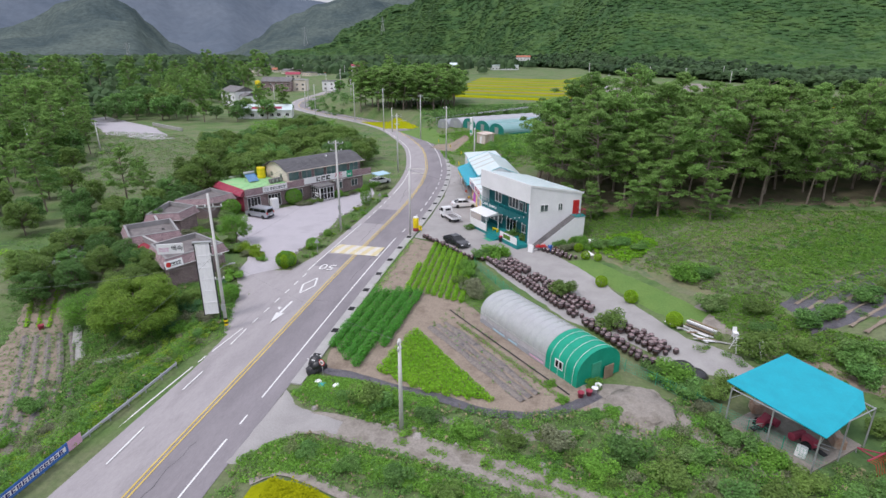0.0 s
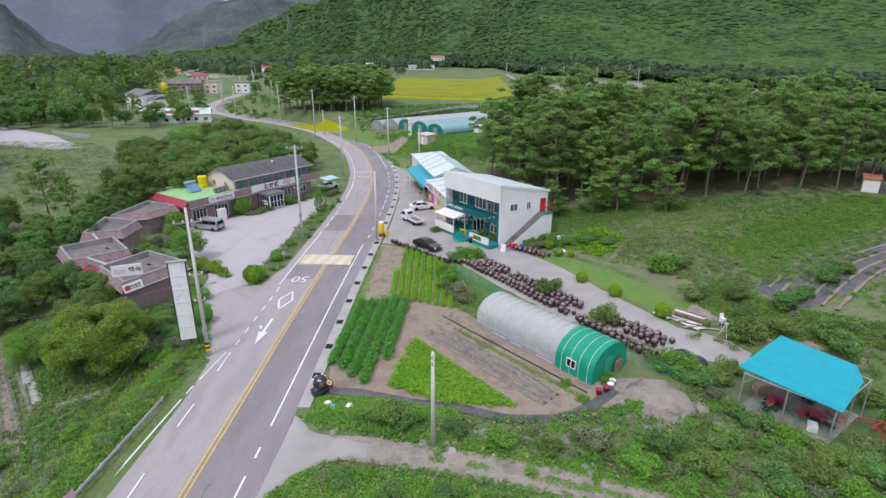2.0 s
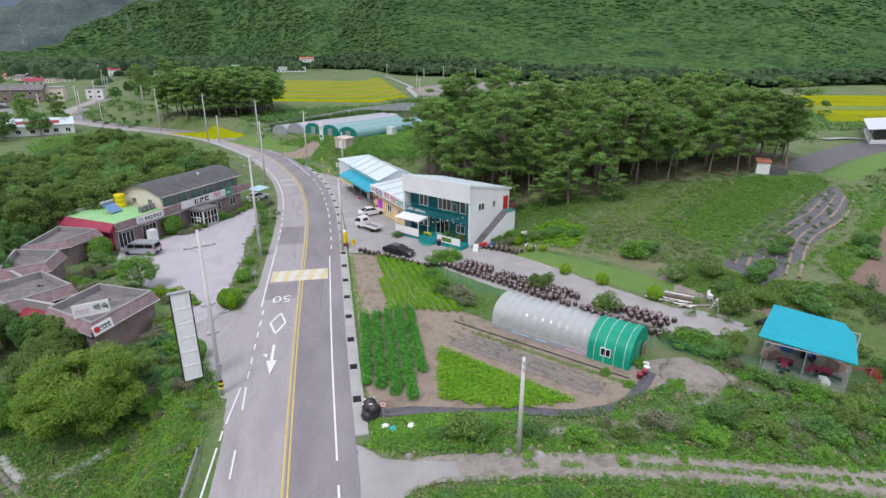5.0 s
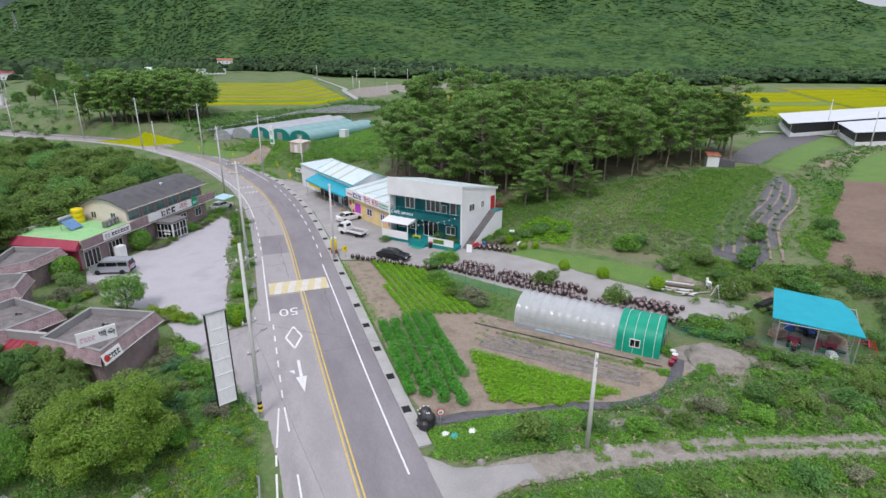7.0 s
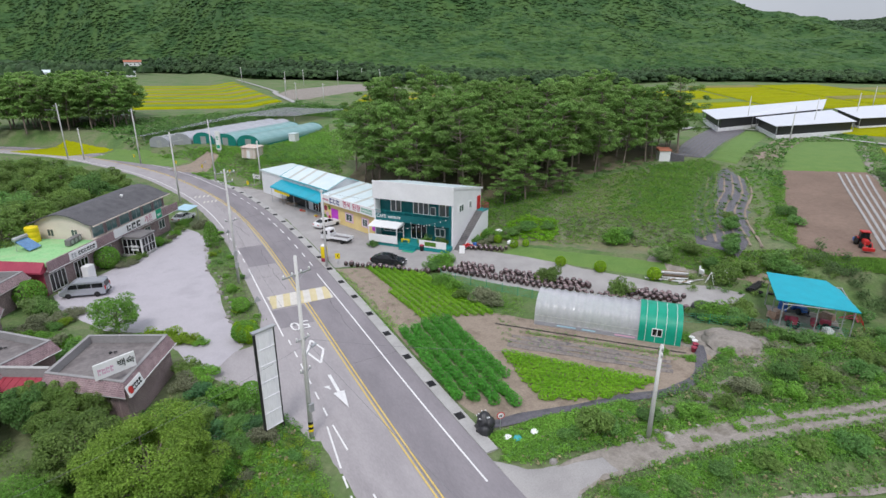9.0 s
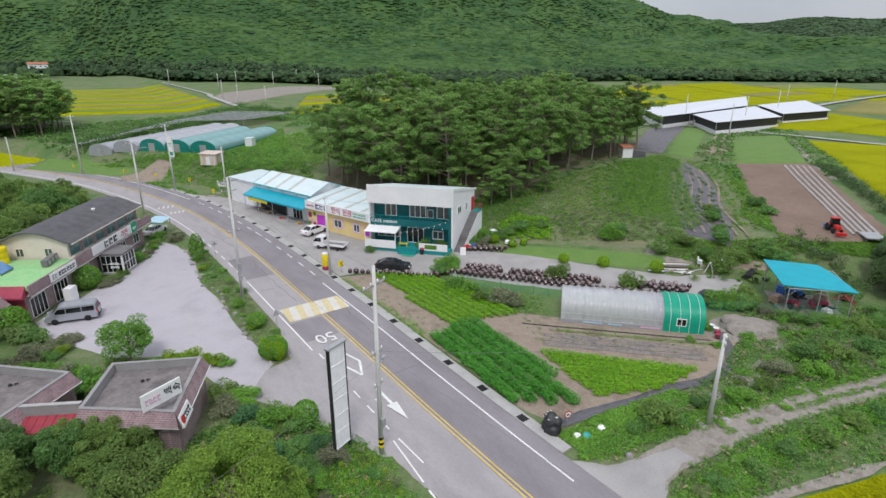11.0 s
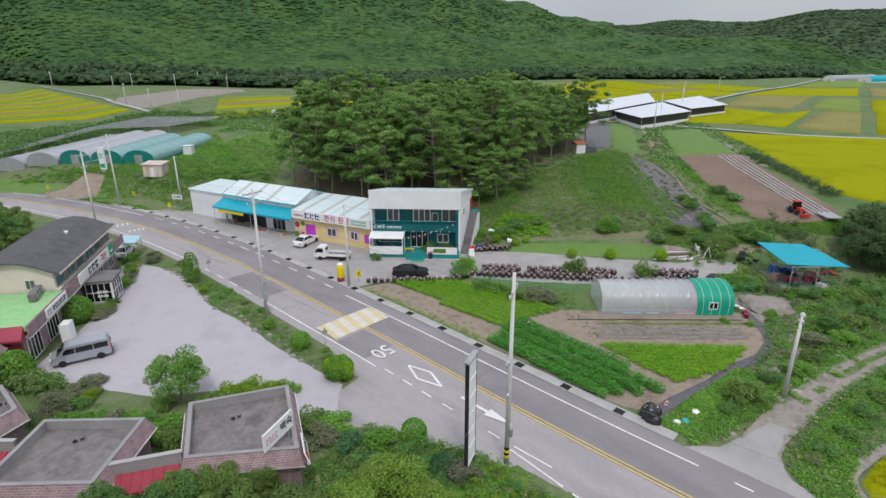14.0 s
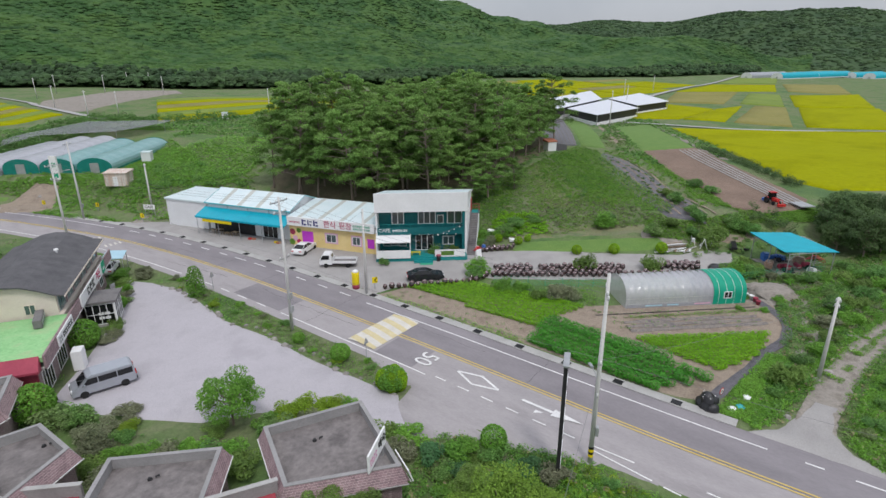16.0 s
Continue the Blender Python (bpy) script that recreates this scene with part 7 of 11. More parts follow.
window(gh, pose(12.3, -0.05, 0.75), 1.0, 0.85, 2, glass=M_GLASS_DARK)
door = part("door", B().box(GL + 0.02, 1.6, 0.0, GL + 0.09, 2.7, 1.95), M_GREEN_METAL, gh, "green door")
inner_gate = part("pallet", B().box(GL + 0.15, 3.1, 0.0, GL + 0.25, 4.2, 1.3), M_WOOD, gh)
solo("compost_mound", lump(B(), (0, 0, 0), 1.5, 0.5, rng, 12), M_TRACK, "sandy earth heap beside the greenhouse end", "mound", m=pose(12.6, 41.3, 0.0), smooth=True)
for x, y, mm, lab in ((7.7, 40.5, M_MAROON, "dark red"), (8.4, 40.9, M_MAROON, "dark red"), (8.9, 41.4, M_WHITE, "white"), (9.2, 42.0, M_WHITE, "white")):
    tub = thing("plastic_tub", pose(x, y, 0.05) @ Matrix.Scale(0.85, 4), lab + " plastic tub by the greenhouse", "tub", "tubs by the greenhouse")
    part("body", B().lathe([(0.24, 0), (0.32, 0.55), (0.35, 0.56), (0.35, 0.6), (0.30, 0.58), (0.22, 0.06)], 14), mm, tub, smooth=True)

# ---- jars on the gravel ----
jar_body = mesh_of("jar_body", B().lathe([(0.21, 0), (0.27, 0.03), (0.39, 0.2), (0.46, 0.42), (0.45, 0.58), (0.36, 0.74), (0.29, 0.79), (0.31, 0.83), (0.27, 0.84)], 16), M_ONGGI, smooth=True)
jar_lid = mesh_of("jar_lid", B().lathe([(0.34, 0.82), (0.36, 0.85), (0.30, 0.91), (0.16, 0.965), (0.08, 0.98), (0.08, 1.04), (0.02, 1.06)], 14), M_ONGGI_LID_GLINT, smooth=True)
rng = random.Random(8)
first = None


def jar(x, y, s):
    global first
    m = pose(x, y, height(x, y) + 0.05, 0, 0, rng.uniform(0, 360)) @ Matrix.Scale(s, 4)
    if first is None:
        first = thing("earthenware_jar", pose(0, 0, 0), "glazed dark brown earthenware jar with a domed lid", "jar", "earthenware jars on the gravel")
        part("body", jar_body, None, first)
        part("lid", jar_lid, None, first)
        first.matrix_basis = m
        return
    c = copy_thing(first, pose(0, 0, 0))
    c.matrix_basis = m


def jar_block(a, along, across, rows, cols, skip=0.06):
    """Rows of jars from the point a."""
    ax, ac = Vector(along), Vector(across)
    for r in range(rows):
        for k in range(cols):
            if rng.random() > skip:
                p = Vector(a) + ax * (k + 0.5 * (r % 2)) + ac * r
                jar(p.x + rng.uniform(-0.08, 0.08), p.y + rng.uniform(-0.1, 0.1), rng.uniform(0.56, 0.86))


D, A2 = (0.50, -0.66), (0.52, 0.40)
jar_block((-3.6, 69.9), D, A2, 2, 25)
jar_block((-1.9, 70.3), D, A2, 3, 6)
jar_block((1.9, 65.6), D, A2, 3, 14)
jar_block((8.6, 53.6), D, A2, 2, 11)
jar_block((11.0, 54.2), D, A2, 3, 9)
jar_block((13.6, 52.6), D, A2, 2, 6)
jar_block((3.4, 76.2), (0.62, -0.5), (0.45, 0.5), 2, 7)
jar_block((-15.0, 78.5), (0.62, -0.56), (0.3, 0.3), 1, 15, 0.0)
jar_block((-6.0, 71.6), (0.6, -0.6), (0.4, 0.4), 2, 3, 0.0)

# ---- the green fence ----
FENCE = resample([(-5.6, 68.4), (1.2, 58.0), (6.4, 51.6), (11.8, 45.6), (14.2, 43.8), (17, 41.4), (20.2, 38.7), (24, 35.1)], 2.0)
fence = thing("mesh_fence", pose(0, 0, 0), "low green wire mesh fence along the jars", "fence")
for a, c in zip(FENCE, FENCE[1:]):
    part("post", B().tube([(a.x, a.y, -0.1), (a.x, a.y, 1.25)], 0.035, 6), M_GREEN_METAL, fence)
    b = B()
    for z in (0.1, 0.35, 0.6, 0.85, 1.1):
        b.tube([(a.x, a.y, z), (c.x, c.y, z)], 0.011, 3, cap=False)
    for k in range(1, 14):
        p = a.lerp(c, k / 14)
        b.tube([(p.x, p.y, 0.08), (p.x, p.y, 1.12)], 0.008, 3, cap=False)
    part("mesh_panel", b, M_GREEN_METAL, fence)

# ---- the turquoise shed and what stands in it ----
SH = [(18.15, 39.1), (23.06, 34.05), (28.7, 38.5), (24.2, 44.6)]
shed = thing("open_shed", pose(23.4, 39.1, 0), "open machinery shed with a bright turquoise sheet roof", "shed")
c = [(x - 23.4, y - 39.1) for x, y in SH]
RT = [(p[0] - 23.4, p[1] - 39.1, p[2]) for p in ((18.42, 39.71, 3.66), (23.2, 34.12, 3.46), (27.4, 38.3, 3.42), (28.0, 40.2, 3.72), (24.36, 44.77, 3.84))]
b = B().quad(*RT).quad(*[(x, y, z - 0.08) for x, y, z in reversed(RT)])
for p, q in zip(RT, RT[1:] + RT[:1]):
    b.quad((p[0], p[1], p[2] - 0.08), (q[0], q[1], q[2] - 0.08), q, p)
part("roof", b, M_TURQ_SHEET, shed, "bright turquoise ribbed roof")
for i in range(4):
    for s in (0.0, 0.5):
        x = c[i][0] + (c[(i + 1) % 4][0] - c[i][0]) * s
        y = c[i][1] + (c[(i + 1) % 4][1] - c[i][1]) * s
        x, y = x * 0.9, y * 0.9
        part("post", B().tube([(x, y, -0.1), (x, y, 3.45)], 0.06, 8), M_GREY, shed)
    p, q = c[i], c[(i + 1) % 4]
    part("beam", B().tube([(p[0] * 0.9, p[1] * 0.9, 3.38), (q[0] * 0.9, q[1] * 0.9, 3.38)], 0.05, 6), M_GREY, shed)
    part("brace", B().tube([(p[0] * 0.9, p[1] * 0.9, 2.5), (p[0] * 0.9 + (q[0] - p[0]) * 0.12, p[1] * 0.9 + (q[1] - p[1]) * 0.12, 3.38)], 0.03, 6), M_GREY, shed)
part("floor", B().prism([(x * 0.88, y * 0.88) for x, y in c], -0.1, 0.1), M_TRACK, shed, "bare earth floor")


def tiller(x, y, rz, mm, label):
    t = thing("farm_machine", pose(x, y, height(x, y) + 0.1, 0, 0, rz), label, "farm machine", "farm machines")
    part("engine", B().box(-0.5, -0.3, 0.35, 0.5, 0.3, 0.95), mm, t, bevel=0.06)
    part("frame", B().box(-1.3, -0.2, 0.3, 1.2, 0.2, 0.42), M_DARK, t, bevel=0.02)
    part("handle", B().tube([(-0.5, -0.25, 0.8), (-1.6, -0.35, 1.15)], 0.03, 6).tube([(-0.5, 0.25, 0.8), (-1.6, 0.35, 1.15)], 0.03, 6), M_GREY, t)
    part("rotor_cover", B().tube([(1.0, -0.6, 0.42), (1.0, 0.6, 0.42)], 0.32, 10), mm, t)
    for s in (-1, 1):
        w = part("wheel", wheel_tyre, None, t)
        w.matrix_basis = pose(-0.1, s * 0.45, 0.36, 90, 0, 0) @ Matrix.Scale(1.1, 4)
    return t


tiller(21.4, 39.2, 40, M_MAROON, "red walking tiller parked under the shed")
tiller(24.0, 37.4, 120, M_MAROON, "dark red walking tiller under the shed")
tiller(25.2, 40.5, 60, M_BLUE, "blue farm engine under the shed")
harrow = thing("hay_rake", pose(28.1, 36.6, height(28.1, 36.6) + 0.05, 0, 0, 35), "spindly red hay rake standing outside the shed", "farm machine", "farm machines")
part("beam", B().tube([(-1.3, 0, 0.75), (1.3, 0, 0.75)], 0.06, 8), M_MAROON, harrow)
part("drawbar", B().tube([(-0.5, 0, 0.75), (0, 1.4, 0.4)], 0.05, 6).tube([(0.5, 0, 0.75), (0, 1.4, 0.4)], 0.05, 6), M_MAROON, harrow)
for k in range(10):
    part("tine", B().tube([(-1.25 + 0.28 * k, 0, 0.75), (-1.25 + 0.28 * k, -0.5, 0.8), (-1.25 + 0.28 * k, -0.8, 0.0)], 0.022, 5), M_RED, harrow)
part("stand", B().tube([(0, 1.4, 0.4), (0, 1.4, -0.05)], 0.04, 6), M_GREY, harrow)
for k, (x, y, L, w, h, mm) in enumerate(((22.0, 41.5, 1.6, 1.0, 0.8, M_RUST), (24.6, 42.3, 1.2, 0.9, 1.1, M_BLUE), (23.2, 36.6, 1.0, 0.7, 0.6, M_WHITE), (26.2, 38.4, 1.4, 0.8, 0.9, M_RUST))):
    solo("stored_box", B().box(-L / 2, -w / 2, 0, L / 2, w / 2, h * 0.8).box(-L / 2 + 0.1, -w / 2 + 0.1, h * 0.8, L / 2 - 0.2, w / 2 - 0.1, h), mm, "crate of farm gear stored under the shed", "crate", "crates under the shed", m=pose(x, y, 0.1, 0, 0, 30 * k), bevel=0.03)

# stacks at the end of the drive
pal = thing("timber_stack", pose(19.9, 53.4, height(19.9, 53.4) + 0.05, 0, 0, -40), "stack of pale boards and white panels by the lawn", "timber stack")
for k in range(9):
    part("board", B().box(-1.6 + 0.1 * (k % 3), -0.6 + 0.28 * (k % 4), 0.08 * k, 1.5 - 0.12 * (k % 2), -0.36 + 0.28 * (k % 4), 0.08 * k + 0.07), (M_WHITE, M_WOOD, M_CONCRETE)[k % 3], pal)
for k in range(12):
    x, y = 18.0 + 0.3 * k + rng.uniform(-0.5, 0.5), 54.6 - 0.34 * k + rng.uniform(-0.6, 0.6)
    m = pose(x, y, height(x, y) + 0.1, 0, rng.uniform(-4, 4), rng.uniform(-70, 10))
    solo("loose_board", B().box(-1.1, -0.11, 0, rng.uniform(0.6, 1.3), 0.11, 0.05), (M_WHITE, M_WOOD, M_WHITE, M_CONCRETE)[k % 4], "loose weathered board at the end of the drive", "board", "loose boards", m=m)
for x, y, rz in ((22.4, 50.1, 20), (24.0, 49.4, 50)):
    tre = thing("trestle", pose(x, y, height(x, y) + 0.05, 0, 0, rz), "white wooden folding trestle", "trestle", "white trestles")
    for sx in (-0.45, 0.45):
        for sy in (-1, 1):
            part("leg", B().tube([(sx, sy * 0.5, 0), (sx * 0.7, 0, 1.5)], 0.045, 5), M_WHITE, tre)
    for z in (0.35, 0.7, 1.05, 1.35):
        for sy in (-1, 1):
            part("rung", B().tube([(-0.42, sy * 0.5 * (1 - z / 1.5), z), (0.42, sy * 0.5 * (1 - z / 1.5), z)], 0.035, 5), M_WHITE, tre)
for x, y, rz in ((22.5, 51.6, 10),):
    ch = thing("stacked_chairs", pose(x, y, height(x, y) + 0.05, 0, 0, rz), "stack of white plastic garden chairs", "chair", "stacked white chairs")
    for k in range(4):
        z = 0.14 * k
        part("seat", B().box(-0.24, -0.24, 0.42 + z, 0.24, 0.22, 0.46 + z), M_WHITE, ch)
        part("backrest", B().quad((-0.22, 0.2, 0.46 + z), (0.22, 0.2, 0.46 + z), (0.2, 0.32, 0.9 + z), (-0.2, 0.32, 0.9 + z)).quad((-0.2, 0.35, 0.9 + z), (0.2, 0.35, 0.9 + z), (0.22, 0.23, 0.46 + z), (-0.22, 0.23, 0.46 + z)), M_WHITE, ch)
    for lx in (-0.22, 0.22):
        for ly in (-0.22, 0.2):
            part("leg", B().tube([(lx, ly, 0.42), (lx * 1.15, ly * 1.15, 0)], 0.025, 5), M_WHITE, ch)
tarp = solo("tarpaulin", lump(lump(B(), (0, 0, 0), 1.3, 0.55, rng, 12), (1.3, -0.8, 0), 1.0, 0.6, rng, 12), M_BAG, "dark tarpaulin thrown over a heap", "tarpaulin", m=pose(16.8, 46.8, height(16.8, 46.8) + 0.02), smooth=True)
for x, y, r in ((18.3, 45.6, 0.35), (25.9, 45.9, 0.35), (26.8, 45.1, 0.35)):
    solo("old_tyre", B().lathe([(0.2, 0), (0.33, 0.02), (0.36, 0.12), (0.33, 0.22), (0.2, 0.24), (0.18, 0.12)], 16), M_TYRE, "old rubber tyre lying on the ground", "tyre", "old tyres", m=pose(x, y, height(x, y) + 0.06), smooth=True)
pipes = thing("pipe_stack", pose(26.7, 46.6, height(26.7, 46.6) + 0.05, 0, 0, 15), "stack of black plastic pipes and rolls", "pipes")
for k in range(7):
    part("pipe", B().tube([(-2.0, 0.26 * (k % 4), 0.13 + 0.24 * (k // 4)), (2.0, 0.26 * (k % 4), 0.13 + 0.24 * (k // 4))], 0.12, 8), M_DARK, pipes)
# colourful flower pots by the stair foot
for k in range(16):
    x, y = 3.0 + 6.5 * rng.random(), 77.0 + 2.2 * rng.random()
    mm = (M_RED, M_BLUE, M_WHITE, M_ORANGE, M_YELLOW, M_MAROON)[k % 6]
    fp = thing("flower_pot", pose(x, y, height(x, y) + 0.02, 0, 0, 0), "coloured flower pot by the stair foot", "flower pot", "flower pots")
    part("pot", B().lathe([(0.16, 0), (0.24, 0.32), (0.26, 0.33), (0.26, 0.38), (0.2, 0.36)], 12), mm, fp, smooth=True)
def oil_drum(x, y, material, colour):
    d = thing("drum", pose(x, y, height(x, y) + 0.03), colour + " metal drum by the cafe stair", "drum", "drums by the stair")
    part("body", B().lathe([(0.29, 0), (0.3, 0.02), (0.28, 0.04), (0.28, 0.28), (0.295, 0.3), (0.28, 0.32), (0.28, 0.56), (0.295, 0.58), (0.28, 0.6), (0.28, 0.84), (0.3, 0.86), (0.3, 0.88)], 16), material, d, smooth=True)
    part("lid", B().lathe([(0.27, 0.85), (0.02, 0.86)], 16), material, d)


oil_drum(5.2, 79.2, M_YELLOW, "yellow")
oil_drum(7.0, 79.6, M_YELLOW, "yellow")
oil_drum(4.3, 76.5, M_BLUE, "blue")
ab = thing("menu_board", pose(1.6, 75.6, height(1.6, 75.6) + 0.04, 0, 0, -30), "white folding menu board on the yard", "sign board")
for sgn in (-1, 1):
    part("panel", B().box(-0.4, -0.02, 0.0, 0.4, 0.02, 1.15).moved(pose(0, 0.22 * sgn, 0, 10 * sgn, 0, 0)), M_WHITE, ab)
red_table = thing("red_table", pose(3.0, 76.8, height(3.0, 76.8) + 0.03, 0, 0, 20), "faded red low table with flower boxes", "table")
part("top", B().box(-0.8, -0.45, 0.5, 0.8, 0.45, 0.56), M_RED_AWNING, red_table)
for x in (-0.72, 0.72):
    for y in (-0.38, 0.38):
        part("leg", B().box(x - 0.03, y - 0.03, 0, x + 0.03, y + 0.03, 0.5), M_GREY, red_table)
for x in (-0.4, 0.35):
    part("flower_box", B().box(x - 0.28, -0.2, 0.56, x + 0.28, 0.2, 0.78), M_RED, red_table)
for x, y, rz, w in ((9.6, 74.6, 35, 1.5), (10.4, 79.0, 10, 1.3)):
    solo("white_sheet", B().prism([(-w / 2, -0.5), (w / 2, -0.6), (w / 2 - 0.2, 0.6), (-w / 2 + 0.1, 0.5)], 0.1, 0, [0.3, 0.18, 0.42, 0.5]), M_WHITE, "crumpled white plastic sheet beside the lawn", "plastic sheet", "white sheets", m=pose(x, y, height(x, y), 0, 0, rz))
bin_ = thing("litter_bin", pose(-3.2, 79.2, 0.04), "dark litter bin by the cafe steps", "bin")
part("body", B().lathe([(0.26, 0), (0.32, 0.75), (0.3, 0.8)], 14), M_DARK, bin_, smooth=True)
part("lid", B().lathe([(0.34, 0.8), (0.3, 0.92), (0.1, 0.98)], 14), M_MAROON, bin_, smooth=True)
solo("door_mat", B().box(-0.9, -0.5, 0, 0.9, 0.5, 0.02), M_GREEN_METAL, "bright green mat before the cafe steps", "mat", m=pose(-5.1, 79.9, 0.05, 0, 0, -49))
solo("bench", B().box(-0.7, -0.2, 0.4, 0.7, 0.2, 0.46).box(-0.6, -0.18, 0, -0.5, 0.18, 0.4).box(0.5, -0.18, 0, 0.6, 0.18, 0.4), M_YELLOW, "small yellow bench on the cafe deck", "bench", m=pose(-7.4, 87.2, 0, 0, 0, -49.4) @ pose(5.6, -0.8, 0.6))


# ---- plants ----
def leaves(rs, centres, radii, n, size, flat=0.0, shell=0.55, slim=1.6, top=0.0):
    """n leaves a clump: small quads scattered through ellipsoids, denser towards their skins; top: the share turned to the upper half. Returns vertices and faces."""
    out = []
    for c, r in zip(centres, radii):
        d = rs.normal(size=(n, 3))
        d /= np.linalg.norm(d, axis=1)[:, None]
        d[:, 2] = np.where(rs.rand(n) < top, np.abs(d[:, 2]), d[:, 2])
        q = (shell + (1 - shell) * rs.rand(n)) ** 0.7
        p = np.array(c) + d * np.array(r) * q[:, None]
        normal = d * 0.6 + rs.normal(size=(n, 3)) * 0.5 + np.array((0, 0, flat))
        normal /= np.linalg.norm(normal, axis=1)[:, None]
        side = np.cross(normal, rs.normal(size=(n, 3)))
        side /= np.linalg.norm(side, axis=1)[:, None]
        up = np.cross(normal, side)
        s = size * (0.6 + 0.8 * rs.rand(n))[:, None]
        out.append(np.stack([p - side * s * slim / 2, p - up * s * 0.5, p + side * s * slim / 2, p + up * s * 0.5], 1))
    v = np.concatenate(out).reshape(-1, 3)
    return v, np.arange(len(v)).reshape(-1, 4)


def cloud_mesh(name, v, f, material):
    me = bpy.data.meshes.new(name)
    me.from_pydata(v.tolist(), [], f.tolist())
    me.materials.append(material)
    me.update()
    return me


def limb_mesh(name, limbs):
    b = B()
    for pts, r in limbs:
        b.tube(pts, r, 7, cap=False)
    return mesh_of(name, b, M_BARK, smooth=True)


def pine_meshes(seed, h, n=250, size=0.15):
    """A red pine: a bare leaning trunk and flat pads of needles in open tiers."""
    rs = np.random.RandomState(seed)
    lean = rs.normal(size=2) * 0.9
    bend = lambda k: Vector((lean[0] * k * k + 0.35 * math.sin(3 * k + seed), lean[1] * k * k + 0.3 * math.cos(2.6 * k + seed) - 0.3, h * k))
    limbs = [([bend(k / 7) for k in range(8)], [0.22 * (1 - 0.72 * k / 7) for k in range(8)])]
    centres, radii = [], []
    for i in range(46):
        k = 0.30 + 0.69 * (i / 45) ** 0.9
        a = i * 2.4 + rs.rand()
        reach = (3.7 * math.sqrt(max(0.0, 1 - ((k - 0.55) / 0.48) ** 2)) + 0.3) * rs.uniform(0.2, 1.2)
        base, tip = bend(k * 0.96), bend(k)
        tip = tip + Vector((reach * math.cos(a), reach * math.sin(a), rs.uniform(-0.5, 0.8)))
        limbs.append(([base, base.lerp(tip, 0.5) + Vector((0, 0, 0.12)), tip], [0.06, 0.045, 0.02]))
        w = rs.uniform(0.85, 1.75) * (1.15 - 0.3 * k)
        for q in range(2):
            centres.append(tip + Vector((rs.uniform(-0.5, 0.5) * w, rs.uniform(-0.5, 0.5) * w, rs.uniform(-0.3, 0.3))))
            radii.append((w * rs.uniform(0.55, 0.95), w * rs.uniform(0.55, 0.95), w * rs.uniform(0.26, 0.5)))
    v, f = leaves(rs, centres, radii, n // 2, size, 0.6, 0.3, 2.6, 0.65)
    return limb_mesh("pine_trunk", limbs), cloud_mesh("pine_crown", v, f, M_PINE)


def broad_meshes(seed, h, spread, material, n=150, size=0.26, clumps=20, puff=(0.36, 0.5)):
    rs = np.random.RandomState(seed)
    limbs = [([(0, 0, -0.2), (0.05, 0.02, h * 0.25), (0.12, -0.05, h * 0.55), (0.1, 0.05, h * 0.8)], [0.05 * h * 0.5, 0.035 * h * 0.55, 0.03 * h * 0.4, 0.01 * h])]
    centres, radii = [], []
    for i in range(clumps):
        k = (i + 0.5) / clumps
        a = i * 2.4 + rs.rand() * 0.6
        rise = 0.34 + 0.6 * k
        reach = spread * math.sqrt(max(0.05, 1 - ((rise - 0.5) / 0.55) ** 2)) * rs.uniform(0.5, 0.8)
        c = Vector((reach * math.cos(a), reach * math.sin(a), h * rise * rs.uniform(0.92, 1.05)))
        limbs.append(([(0.08, 0, h * (0.2 + 0.35 * k)), tuple(Vector((0.08, 0, h * 0.35)).lerp(c, 0.55)), tuple(c)], [0.012 * h, 0.008 * h, 0.003 * h]))
        w = spread * rs.uniform(*puff)
        centres.append(c)
        radii.append((w, w, w * rs.uniform(0.6, 0.8)))
    v, f = leaves(rs, centres, radii, n, size, 1.0, 0.5, 1.4, 0.45)
    return limb_mesh("trunk", limbs), cloud_mesh("crown", v, f, material)


def bush_meshes(seed, material, n=2700, size=0.05, round_=False):
    rs = np.random.RandomState(seed)
    if round_:
        centres, radii = [(0, 0, 0.5)], [(0.5, 0.5, 0.5)]
        v, f = leaves(rs, centres, radii, n, size, 0.2, 0.86, 1.3)
    else:
        centres = [(rs.uniform(-0.34, 0.34), rs.uniform(-0.34, 0.34), rs.uniform(0.24, 0.66)) for _ in range(9)]
        radii = [(rs.uniform(0.2, 0.34),) * 2 + (rs.uniform(0.18, 0.3),) for _ in range(9)]
        v, f = leaves(rs, centres, radii, n // 9, size, 0.8, 0.5, 1.4)
    limbs = [([(0, 0, -0.1), (0.05 * math.cos(a), 0.05 * math.sin(a), 0.2), (0.25 * math.cos(a), 0.25 * math.sin(a), 0.5)], [0.03, 0.025, 0.01]) for a in (0, 1.6, 3.1, 4.7)]
    return limb_mesh("stem", limbs), cloud_mesh("foliage", v, f, material)


def plant(name, meshes, m, label, category, group, parts=("trunk", "crown")):
    t = thing(name, m, label, category, group)
    part(parts[0], meshes[0], None, t)
    part(parts[1], meshes[1], None, t)
    return t


